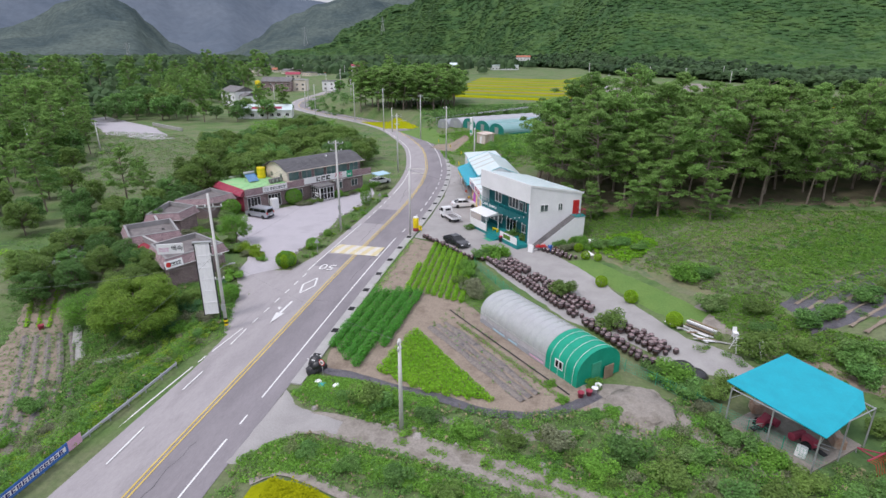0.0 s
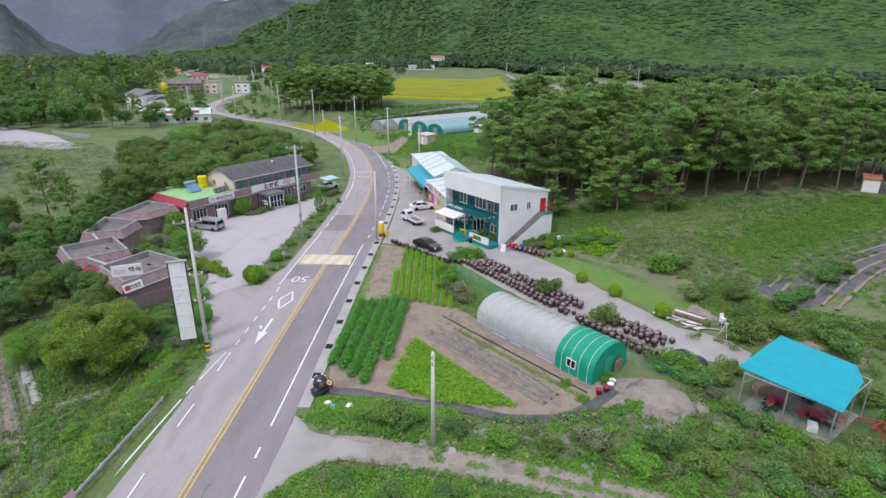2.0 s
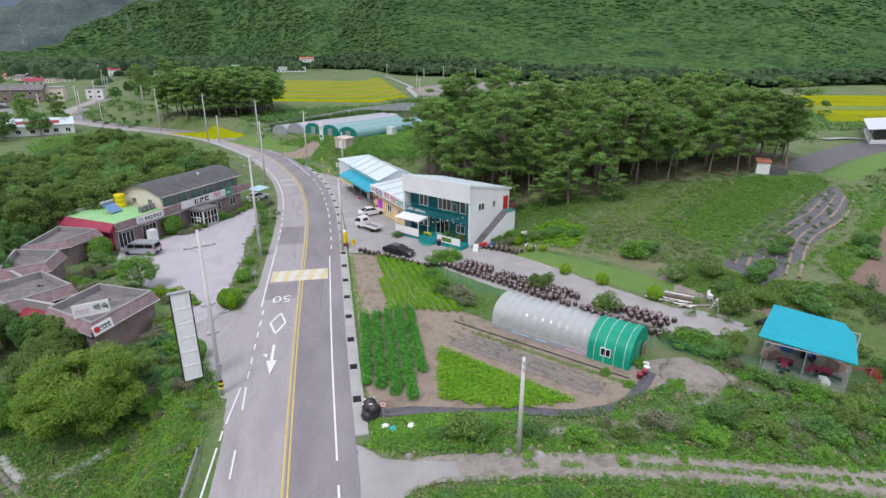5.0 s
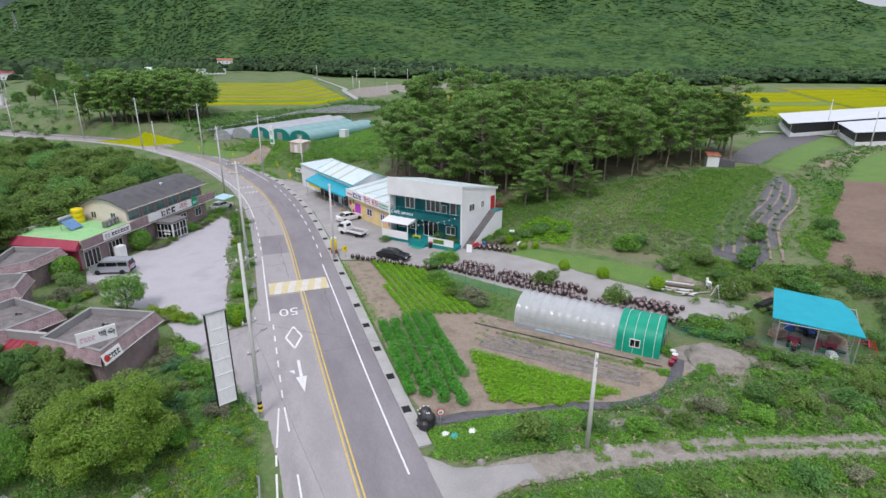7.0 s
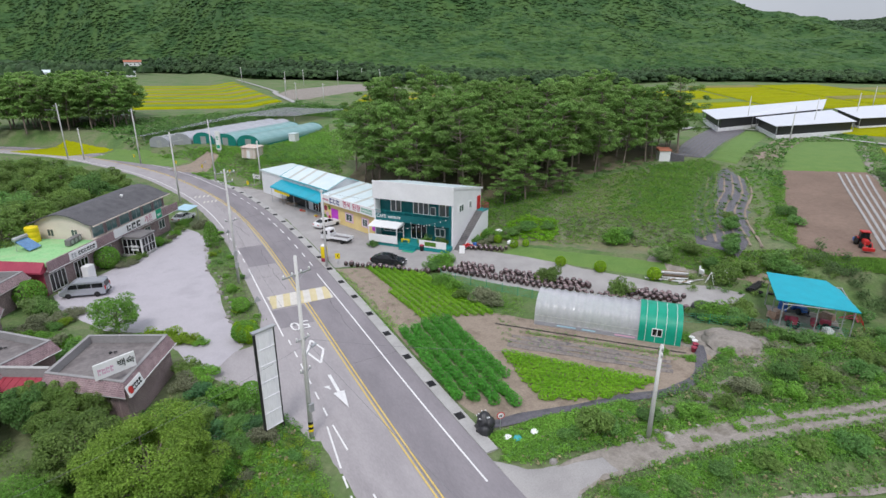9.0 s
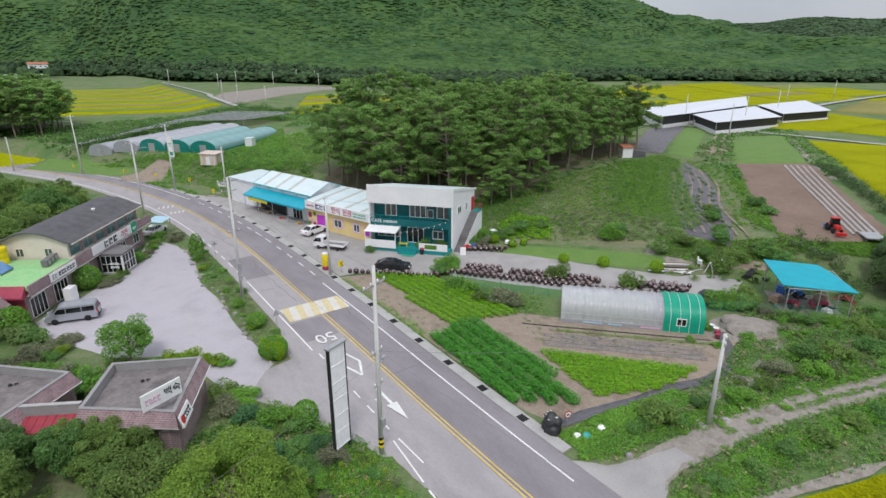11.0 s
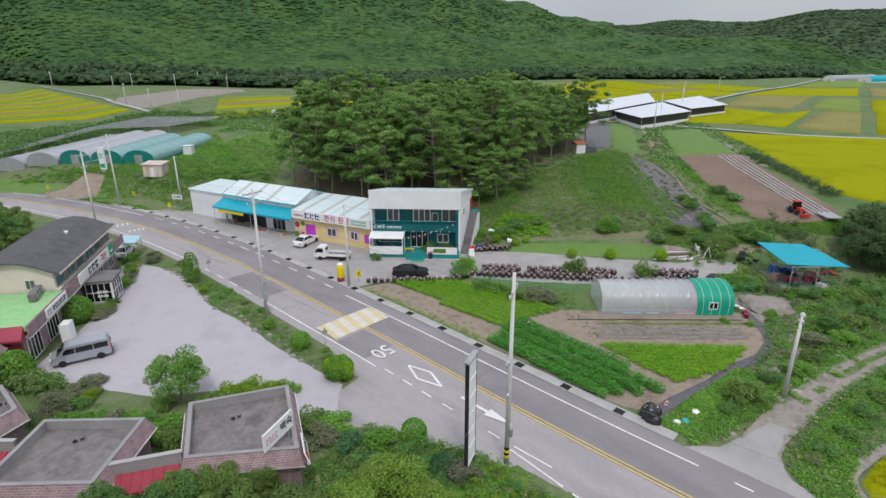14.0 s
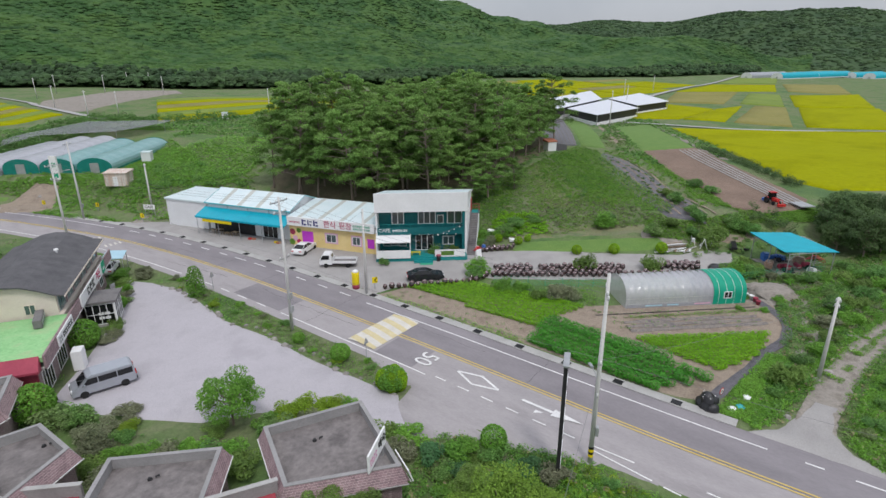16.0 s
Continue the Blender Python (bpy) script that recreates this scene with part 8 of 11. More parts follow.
def thicket(name, places, material, label, n=60, size=0.2):
    """Many shrubs that nobody could count, as one mesh. places: (x, y, width, height)."""
    rs = np.random.RandomState(len(places))
    c, r = [], []
    for x, y, w, h in places:
        for _ in range(5):
            c.append((x + rs.uniform(-0.34, 0.34) * w, y + rs.uniform(-0.34, 0.34) * w, height(x, y) + h * rs.uniform(0.2, 0.66)))
            r.append((w * rs.uniform(0.2, 0.34),) * 2 + (h * rs.uniform(0.2, 0.34),))
    v, f = leaves(rs, c, r, max(6, n * 12 // 25), size * 0.6, 0.9, 0.5, 1.4)
    tagged(new(name, cloud_mesh(name, v, f, material)), label, "shrubs", kind="stuff")


def scatter(poly, gap, rng):
    """Points spread over a polygon, at least gap apart."""
    xs, ys = [p[0] for p in poly], [p[1] for p in poly]
    got = []
    for _ in range(6000):
        x, y = rng.uniform(min(xs), max(xs)), rng.uniform(min(ys), max(ys))
        if inside(x, y, poly) and all((x - a) ** 2 + (y - c) ** 2 > gap * gap for a, c in got):
            got.append((x, y))
    return got


rng = random.Random(31)
PINES = [pine_meshes(k, 15.5) for k in range(6)]
PINES_FAR = [pine_meshes(10 + k, 15.5, 76, 0.31) for k in range(3)]
GROVE = [(2.5, 100), (6, 96.5), (12.1, 91.5), (19.6, 89.5), (26.4, 87.3), (37.2, 94.2), (55.4, 96.6), (73.7, 99.6), (85.4, 107.9), (79.6, 129.0), (56.5, 136.7), (23.9, 126.4), (8, 131), (0.5, 123), (0.0, 110)]
M_LITTER = mat("pine_litter", ((0.115, 0.098, 0.062), (0.155, 0.135, 0.085), (0.09, 0.115, 0.05)), scale=0.25, fine=4, bump=0.4, grain=0.25, rough=0.95)
patch("wood_floor", GROVE, M_LITTER, "brown pine litter under the wood", "soil", 0.16, 2.5, 1.0)
for x, y in scatter(GROVE, 4.1, rng):
    s = rng.uniform(0.78, 1.16)
    plant("pine_tree", PINES[rng.randrange(6)], pose(x, y, height(x, y) - 0.1, 0, 0, rng.uniform(0, 360)) @ Matrix.Scale(s, 4), "tall pine tree with spreading tiers of green needles", "tree", "pines of the wood", ("trunk", "crown"))
for x, y, s in ((16.8, 87.0, 0.42), (27.1, 85.1, 0.4), (10.5, 89.4, 0.36), (20.6, 86.3, 0.55), (6.5, 94, 0.35)):
    plant("young_pine", PINES[rng.randrange(6)], pose(x, y, height(x, y) - 0.4, 0, 0, rng.uniform(0, 360)) @ Matrix.Diagonal((s * 1.5, s * 1.5, s, 1)), "young pine with low spreading boughs at the wood's edge", "tree", "young pines")
# the clump of pines beyond the bend
for x, y in scatter([(-84, 236), (-66, 226), (-44, 224), (-40, 240), (-46, 268), (-70, 262)], 4.6, rng):
    s = rng.uniform(0.85, 1.1)
    plant("pine_tree", PINES_FAR[rng.randrange(3)], pose(x, y, height(x, y) - 0.1, 0, 0, rng.uniform(0, 360)) @ Matrix.Diagonal((s * 1.25, s * 1.25, s, 1)), "tall pine tree in the clump beyond the bend", "tree", "pines beyond the bend")

BROAD = [broad_meshes(k, 8.0, 4.2, (M_LEAF, M_LEAF_OLIVE, M_LEAF)[k % 3], 380, 0.19, 30, (0.22, 0.36)) for k in range(5)]
BROAD_FAR = [broad_meshes(70 + k, 8.0, 4.2, (M_LEAF, M_LEAF_OLIVE, M_LEAF)[k % 3], 95, 0.36, 30, (0.22, 0.36)) for k in range(4)]
BROAD_BRIGHT = [broad_meshes(20 + k, 5.0, 3.4, M_LEAF_BRIGHT, 600, 0.10, 24) for k in range(3)]
BROAD_OLIVE = [broad_meshes(30 + k, 8.0, 4.6, M_LEAF_OLIVE, 460, 0.18, 32, (0.22, 0.36)) for k in range(3)]
BANK_TREE = broad_meshes(40, 5.0, 3.6, M_LEAF_BANK, 1300, 0.07, 44, (0.18, 0.34))


CLEARING = [(-100, 93), (-112, 119), (-139, 150), (-150, 168), (-119, 166), (-94, 141), (-81, 121), (-69, 98), (-82, 90)]
patch("valley_clearing", CLEARING, M_MEADOW, "rough grassy clearing in the valley", "meadow", 0.12, 4, 1.5)


def trees(poly, gap, meshes, lo, hi, label, group, name="broadleaf_tree"):
    for x, y in scatter(poly, gap, rng):
        s = rng.uniform(lo, hi)
        if inside(x, y, CLEARING):
            continue
        plant(name, meshes[rng.randrange(len(meshes))], pose(x, y, height(x, y) - 0.15, 0, 0, rng.uniform(0, 360)) @ Matrix.Scale(s, 4), label, "tree", group)


trees([(-55, 95.5), (-50, 103), (-47.5, 112), (-46.5, 124), (-52, 132), (-62, 130), (-70, 112), (-72, 97), (-62, 92)], 5.0, BROAD_OLIVE + BROAD[:2], 0.75, 1.05, "dense olive green broadleaf tree behind the restaurant", "trees behind the restaurant")
trees([(-43, 115), (-42.5, 128), (-45, 140), (-55, 154), (-68, 170), (-86, 190), (-92, 184), (-74, 150), (-58, 132), (-46.5, 126), (-47, 114)], 4.4, BROAD_OLIVE + BROAD[:2], 0.55, 0.78, "green roadside tree below the bend", "trees below the bend")
trees([(-64, 112), (-60, 138), (-72, 152), (-98, 140), (-92, 114), (-76, 104)], 6.4, BROAD_OLIVE + BROAD[:1], 0.75, 1.05, "dense olive green broadleaf tree behind the restaurant", "trees behind the restaurant")
trees([(-172, 188), (-150, 204), (-185, 250), (-216, 262), (-200, 225)], 7.5, BROAD_FAR, 0.9, 1.3, "rounded dark tree beyond the concrete yard", "valley trees", "valley_tree")
trees([(-193, 251), (-176, 275), (-205, 325), (-262, 372), (-240, 300)], 8, PINES_FAR + BROAD_FAR[:2], 0.6, 0.95, "dark tree behind the village house", "valley trees", "valley_tree")
trees([(-112, 128), (-124, 136), (-178, 178), (-190, 160), (-150, 124), (-128, 112)], 7, PINES_FAR + BROAD_FAR[:2], 0.6, 0.9, "tall olive green tree in the valley", "valley trees", "valley_tree")
trees([(-70, 74), (-78, 64), (-90, 66), (-118, 88), (-124, 118), (-104, 122), (-86, 100), (-72, 90)], 5.6, BROAD + PINES[:2], 0.5, 0.8, "tall tree on the slope west of the restaurant", "trees on the west slope", "slope_tree")
trees([(-58, 70), (-62, 64), (-70, 70), (-68, 88), (-61, 88), (-60, 78)], 4.2, BROAD, 0.5, 0.75, "dark green tree behind the brick rooms", "trees behind the brick rooms")
trees([(-120, 60), (-160, 90), (-230, 180), (-235, 230), (-200, 215), (-150, 150), (-118, 125)], 9.5, BROAD_FAR + PINES_FAR, 0.8, 1.2, "dark tree of the valley wood", "valley trees", "valley_tree")
trees([(-128, 195), (-118, 210), (-110, 232), (-124, 242), (-150, 225), (-155, 205)], 9, BROAD_FAR + PINES_FAR, 0.7, 1.0, "rounded green tree by the village", "village trees", "valley_tree")
b = B()
for poly, gap, lo, hi in (([(-330, 240), (-215, 250), (-200, 330), (-270, 470), (-450, 460), (-450, 280)], 8.5, 4, 7), ([(-250, 120), (-160, 140), (-190, 210), (-260, 240), (-380, 220), (-360, 130)], 8, 4, 6.5), ([(-520, 560), (-230, 560), (-200, 700), (-300, 1000), (-700, 900)], 15, 7, 12),
                          ([(-200, 500), (-60, 480), (-30, 640), (-60, 1000), (-240, 1000)], 17, 5, 10), ([(-95, 300), (-120, 400), (-110, 480), (-70, 470), (-70, 320)], 8, 3, 5)):
    for x, y in scatter(poly, gap, rng):
        canopy_dome(b, x, y, height(x, y) - 0.5, rng.uniform(lo, hi) * 0.62, rng.uniform(lo, hi) * 1.3, rng, 8)
solo("valley_wood", b, M_FOREST_DARK, "dark green wood across the valley floor", "wood", kind="stuff")
trees([(-300, 250), (-200, 260), (-190, 330), (-260, 500), (-420, 480), (-420, 300)], 26, BROAD_FAR + PINES_FAR, 1.0, 1.6, "dark tree of the far valley wood", "far valley trees", "valley_tree")
trees([(-130, 330), (-110, 300), (-95, 290), (-98, 420), (-125, 470), (-140, 420)], 16, BROAD_FAR + PINES_FAR, 0.7, 1.1, "green tree beside the far road", "far road trees", "valley_tree")
BROAD_DARK = [broad_meshes(60 + k, 8.0, 4.4, M_LEAF_DARK, 480, 0.19, 26, (0.26, 0.4)) for k in range(2)]
trees([(33.6, 32.4), (36.5, 36), (40.5, 38), (46, 36.5), (50, 32), (44, 26), (36, 28)], 3.2, BROAD_DARK, 0.55, 0.8, "dense dark green tree beside the machinery shed", "trees by the shed", "dark_tree")
trees([(-62, 53), (-55, 47), (-50, 50), (-47.5, 56), (-54, 60), (-61, 62)], 3.4, BROAD, 0.42, 0.6, "bushy dark green tree below the brick rooms", "trees below the brick rooms")
for x, y, s, k in ((-39.6, 45.6, 1.42, 0), (-43.8, 49.6, 1.0, 1), (-47.0, 46.5, 0.8, 2), (-36.2, 50.8, 0.5, 1), (-45.2, 54.0, 0.75, 2)):
    plant("broad_bush_tree", BANK_TREE if k == 0 else BROAD_OLIVE[k - 1] if y > 48 else BROAD_BRIGHT[k], pose(x, y, height(x, y) - 0.6, 0, 0, 70 * k) @ Matrix.Diagonal((s, s, s * 0.95, 1)) @ Matrix.Scale(1.0 if k == 0 or y < 48 else 0.68, 4), "broad bright green bushy tree on the bank" if k == 0 else "bushy olive green tree on the bank", "tree", "trees on the bank")
lot_tree = plant("lot_tree", broad_meshes(41, 4.6, 2.5, M_LEAF_BRIGHT, 420, 0.10, 24, (0.26, 0.4)), pose(-42.0, 69.8, -0.05), "light feathery green tree beside the parking lot", "tree", "trees by the lot")

BUSH = [bush_meshes(k, (M_LEAF, M_LEAF_BRIGHT, M_LEAF_OLIVE, M_WEED, M_LEAF_LIME, M_LEAF_GREY, M_LEAF_BLUE)[k % 7]) for k in range(14)] + [bush_meshes(90, M_LEAF_YELLOW)]
BALL = [bush_meshes(50, M_LEAF_ROUND, 3000, 0.05, True), bush_meshes(51, M_LEAF_BRIGHT, 3000, 0.05, True)]


def bush(x, y, w, h, k=None, label="leafy green shrub", group="shrubs", ball=None):
    ms = BALL[ball] if ball is not None else BUSH[rng.randrange(14) if k is None else k]
    plant("round_shrub" if ball is not None else "shrub", ms, pose(x, y, height(x, y) - 0.06, 0, 0, rng.uniform(0, 360)) @ Matrix.Diagonal((w, w, h, 1)), label, "shrub", group, ("stem", "foliage"))


for x, y, r in ((10.8, 64.6, 1.5), (13.8, 60.2, 1.6), (17.5, 54.6, 1.7), (9.2, 73.4, 1.3), (8.3, 76.4, 1.3), (10.8, 72.7, 1.1)):
    bush(x, y, r, r * 0.98, label="clipped round bright green shrub on the lawn edge", group="round shrubs by the lawn", ball=0)
for x, y, r, h in ((-30.6, 63.2, 2.8, 2.1), (-31.9, 51.8, 2.0, 2.1), (-30.0, 70.4, 2.0, 1.7), (-30.2, 76.4, 1.3, 1.1), (-43.9, 92.9, 3.2, 3.0), (-37.6, 99.6, 1.8, 1.5), (-51.2, 83.4, 3.4, 3.0)):
    bush(x, y, r, h, label="clipped round dark green shrub by the parking lot", group="round shrubs by the lot", ball=1)
for dx, dy, r in ((0.7, 0.3, 1.3), (-0.6, 0.5, 1.3), (0.2, -0.8, 1.3), (-0.5, -0.5, 1.2)):
    bush(-30.6 + dx, 63.2 + dy, r, 2.0, label="clipped cushion of the cloud-pruned shrub", group="round shrubs by the lot", ball=0)
rs = np.random.RandomState(77)
cone = leaves(rs, [(0, 0, 0.5 + 0.42 * k) for k in range(8)], [(1.5 * math.sqrt(max(0.05, 1 - ((k - 2.4) / 5.6) ** 2)),) * 2 + (0.55,) for k in range(8)], 210, 0.17, 0.2, 0.8, 1.3)
plant("conical_tree", (limb_mesh("cone_stem", [([(0, 0, -0.1), (0, 0, 3.0)], [0.08, 0.03])]), cloud_mesh("cone_crown", *cone, M_LEAF_BRIGHT)), pose(-30.4, 95.4, 0) @ Matrix.Diagonal((0.75, 0.75, 1, 1)), "clipped conical evergreen beside the lot entrance", "tree", "trees by the lot")
# the planted strip between lot and road
for k in range(34):
    y = 64.5 + 1.16 * k
    x = -29.4 - 1.1 * math.sin(k * 1.7) - 0.3
    if abs(y - 79) > 0.6 and k % 3 != 1:
        s = rng.uniform(0.6, 1.4)
        bush(x, y, s, s * rng.uniform(0.4, 0.7), k=rng.choice((1, 4, 14, 11, 12, 5, 14, 3, 4, 14)), label="low shrub in the planted strip along the road", group="shrubs along the lot")
for k in range(30):
    y = 62.5 + 1.35 * k + rng.uniform(-0.4, 0.4)
    x = -31.2 + 0.35 * math.sin(k) - (0.6 if 84 < y < 90 else 0)
    solo("edging_stone", lump(B(), (0, 0, -0.1), rng.uniform(0.2, 0.42), 0.8, rng, 7, 3), M_STONE, "rough field stone edging the planted strip", "stone", "edging stones", m=pose(x, y, 0.03, 0, 0, rng.uniform(0, 360)))
# before the restaurant and round the brick rooms
for x, y, w, h in ((-42.3, 92.0, 1.8, 1.0), (-41.2, 92.8, 1.6, 0.9), (-40.6, 93.9, 1.6, 1.1), (-39.8, 95.3, 1.4, 1.0), (-36.6, 100.6, 1.8, 0.9), (-35.7, 102.3, 1.6, 1.0), (-35.0, 104.3, 1.6, 1.1), (-34.2, 106.2, 2.0, 1.4), (-33.4, 108.9, 2.4, 1.8), (-31.4, 106.8, 2.0, 1.3),
                   (-30.6, 108.6, 1.8, 1.2), (-43.4, 70.0, 2.0, 1.2), (-49.6, 79.6, 2.6, 2.0), (-50.6, 81.0, 3.0, 2.2), (-50.4, 75.0, 2.4, 1.8), (-51.0, 73.2, 2.2, 1.6),
                   (-40.6, 66.6, 2.6, 1.7), (-44.8, 66.4, 2.8, 2.0), (-46.0, 66.6, 2.6, 2.2), (-44.6, 64.6, 2.6, 2.2), (-36.2, 58.6, 2.4, 1.8), (-35.0, 57.2, 2.4, 1.5), (-36.8, 56.6, 2.0, 1.6), (-48.0, 70.0, 2.6, 1.8), (-50.6, 71.0, 2.4, 1.8), (-46.4, 77.8, 2.0, 1.0)):
    bush(x, y, w, h, k=rng.choice((1, 2, 3, 4, 5, 9, 10, 11, 12, 2)), label="loose leafy shrub by the parking lot and brick rooms", group="shrubs round the rooms")
for x, y, w, h, k in ((-40.6, 67.2, 2.0, 1.3, 4), (-39.6, 66.6, 1.8, 1.5, 14), (-38.6, 67.0, 2.0, 1.7, 14), (-37.4, 66.4, 2.0, 1.6, 14), (-36.6, 65.4, 1.6, 1.4, 14), (-35.6, 64.9, 1.5, 1.2, 14), (-34.8, 64.1, 1.2, 1.0, 4), (-38.0, 65.6, 1.6, 1.2, 5)):
    bush(x, y, w, h, k=k, label="yellowing flowering shrub behind the brick rooms", group="yellowing shrubs by the lot")
for k in range(7):
    bush(-49.6 + 0.68 * k, 72.6 - 0.56 * k, 1.7, 1.45, k=1 if k % 2 else 4, label="bright green hedge shrub along the lot edge", group="hedge by the lot")
for x, y, w, h, k in ((-49.2, 76.4, 1.8, 1.2, 5), (-48.4, 77.4, 1.6, 1.0, 12), (-47.4, 75.6, 1.5, 0.9, 14), (-46.8, 76.4, 1.2, 0.8, 5), (-48.2, 75.0, 1.6, 1.0, 3), (-50.0, 77.6, 1.8, 1.3, 5)):
    bush(x, y, w, h, k=k, label="dry straggling weeds at the lot corner", group="dry weeds by the lot")
for x, y, s in ((-45.0, 55.6, 0.48), (-42.9, 54.4, 0.42), (-47.0, 56.4, 0.46)):
    plant("slender_tree", BROAD_OLIVE[int(-x) % 3], pose(x, y, height(x, y) - 0.1, 0, 0, 40 * x) @ Matrix.Diagonal((s * 0.75, s * 0.75, s, 1)), "slender olive green tree before the brick rooms", "tree", "slender trees by the rooms")
for x, y in scatter([(-30.6, 46.5), (-33, 52.5), (-36, 56), (-38, 52), (-36, 46), (-34, 46), (-31, 46)], 1.25, rng):
    s = rng.uniform(1.2, 2.4)
    bush(x, y, s, s * rng.uniform(0.5, 0.8), label="rampant green shrub on the roadside bank", group="shrubs on the bank")
BANK_POLY = [(-30.2, 38), (-33, 38), (-38, 40), (-42, 34), (-40, 22), (-34, 12), (-30.2, 12)]
UPPER_BANK = [(-29.6, 46), (-33, 53), (-37, 54), (-36, 46), (-34, 38), (-30, 38)]
for poly, gap, lo, hi, flat, mm, n, size, name, label in (
        (BANK_POLY, 2.0, 0.9, 2.0, 0.5, M_WEED, 110, 0.16, "bank_scrub", "weedy green scrub on the roadside bank"),
        (BANK_POLY, 3.4, 0.9, 1.9, 0.6, M_LEAF_GREY, 110, 0.14, "grey_scrub", "greyish flowering scrub on the roadside bank"),
        (UPPER_BANK, 2.2, 0.9, 1.8, 0.55, M_LEAF_OLIVE, 120, 0.14, "olive_scrub", "olive scrub below the billboard"),
        (UPPER_BANK, 3.2, 0.9, 1.6, 0.5, M_LEAF_GREY, 120, 0.13, "brown_scrub", "dry greyish scrub below the billboard"),
        ([(-29.4, 46), (-33.8, 47), (-36.6, 43.5), (-35.4, 36), (-33, 20), (-30, 8), (-29.6, 20), (-29.5, 38)], 1.0, 0.8, 1.4, 0.5, M_LEAF_YELLOW, 120, 0.11, "verge_creeper", "bright yellow-green creeper along the roadside verge"),
        ([(-44, 52), (-56, 58), (-64, 62), (-66, 54), (-54, 46), (-46, 46)], 2.8, 1.2, 2.6, 0.7, M_LEAF_OLIVE, 130, 0.15, "dark_scrub", "dense olive scrub below the brick rooms")):
    thicket(name, [(x, y, q, q * flat * rng.uniform(0.75, 1.25)) for x, y in scatter(poly, gap, rng) for q in (rng.uniform(lo, hi),)], mm, label, n, size)
for x, y in scatter([(-30.4, 44), (-34, 46), (-37, 40), (-39, 32), (-37, 22), (-33, 12), (-30.6, 14)], 2.9, rng):
    w = rng.uniform(0.9, 2.2)
    bush(x, y, w, w * rng.uniform(0.5, 0.9), k=rng.choice((0, 1, 2, 3, 4, 5, 8, 9, 10, 11, 12)), label="leafy weed shrub on the roadside bank", group="shrubs on the bank")
# east side: shrubs among the jars, along the fence and in the rough
for x, y, w, h in ((-3.6, 72.2, 3.2, 2.4), (-5.2, 71.6, 2.4, 1.8), (-2.2, 73.2, 2.2, 1.6), (-6.4, 66.6, 2.4, 1.8), (-5.6, 64.6, 2.0, 1.7), (-6.2, 61.8, 1.8, 1.5), (6.2, 61.4, 2.9, 2.4), (11.0, 54.0, 2.8, 2.4), (15.6, 44.6, 3.2, 2.4), (17.0, 43.0, 2.8, 2.0), (14.2, 45.4, 2.0, 1.5), (23.8, 49.8, 3.2, 2.6),
                   (20.4, 64.8, 3.6, 2.6), (22.5, 64.7, 2.6, 1.6), (25.4, 55.6, 2.6, 1.8), (21.6, 57.2, 3.0, 2.2), (-9.3, 35.7, 2.6, 2.6), (-7.6, 36.0, 1.6, 1.4), (-1.6, 81.2, 2.4, 2.0), (0.6, 79.4, 2.0, 1.8), (-8.9, 84.4, 1.6, 1.2), (5.0, 78.2, 2.2, 1.4), (29.1, 52.9, 2.8, 2.0), (31.5, 54.3, 2.4, 1.6), (36.1, 58.2, 3.0, 2.2),
                   (39.6, 60.8, 2.4, 1.8), (11.5, 76.9, 2.8, 1.7), (14.0, 76.5, 3.2, 1.5), (16.6, 74.9, 2.6, 1.2), (8.3, 78.9, 2.2, 1.3), (8.9, 38.2, 1.2, 0.6), (27.6, 49.4, 2.4, 1.8), (30.7, 45.8, 3.0, 2.4), (30.8, 47.3, 3.0, 2.2), (24.9, 52.5, 2.2, 1.4), (31.7, 48.2, 2.8, 2.0), (46.5, 54.7, 2.6, 2.0), (50.0, 58.6, 2.8, 2.2)):
    bush(x, y, w, h, k=rng.choice((0, 1, 2, 3, 7, 8, 9, 10)), label="leafy green shrub in the rough ground", group="shrubs in the rough")
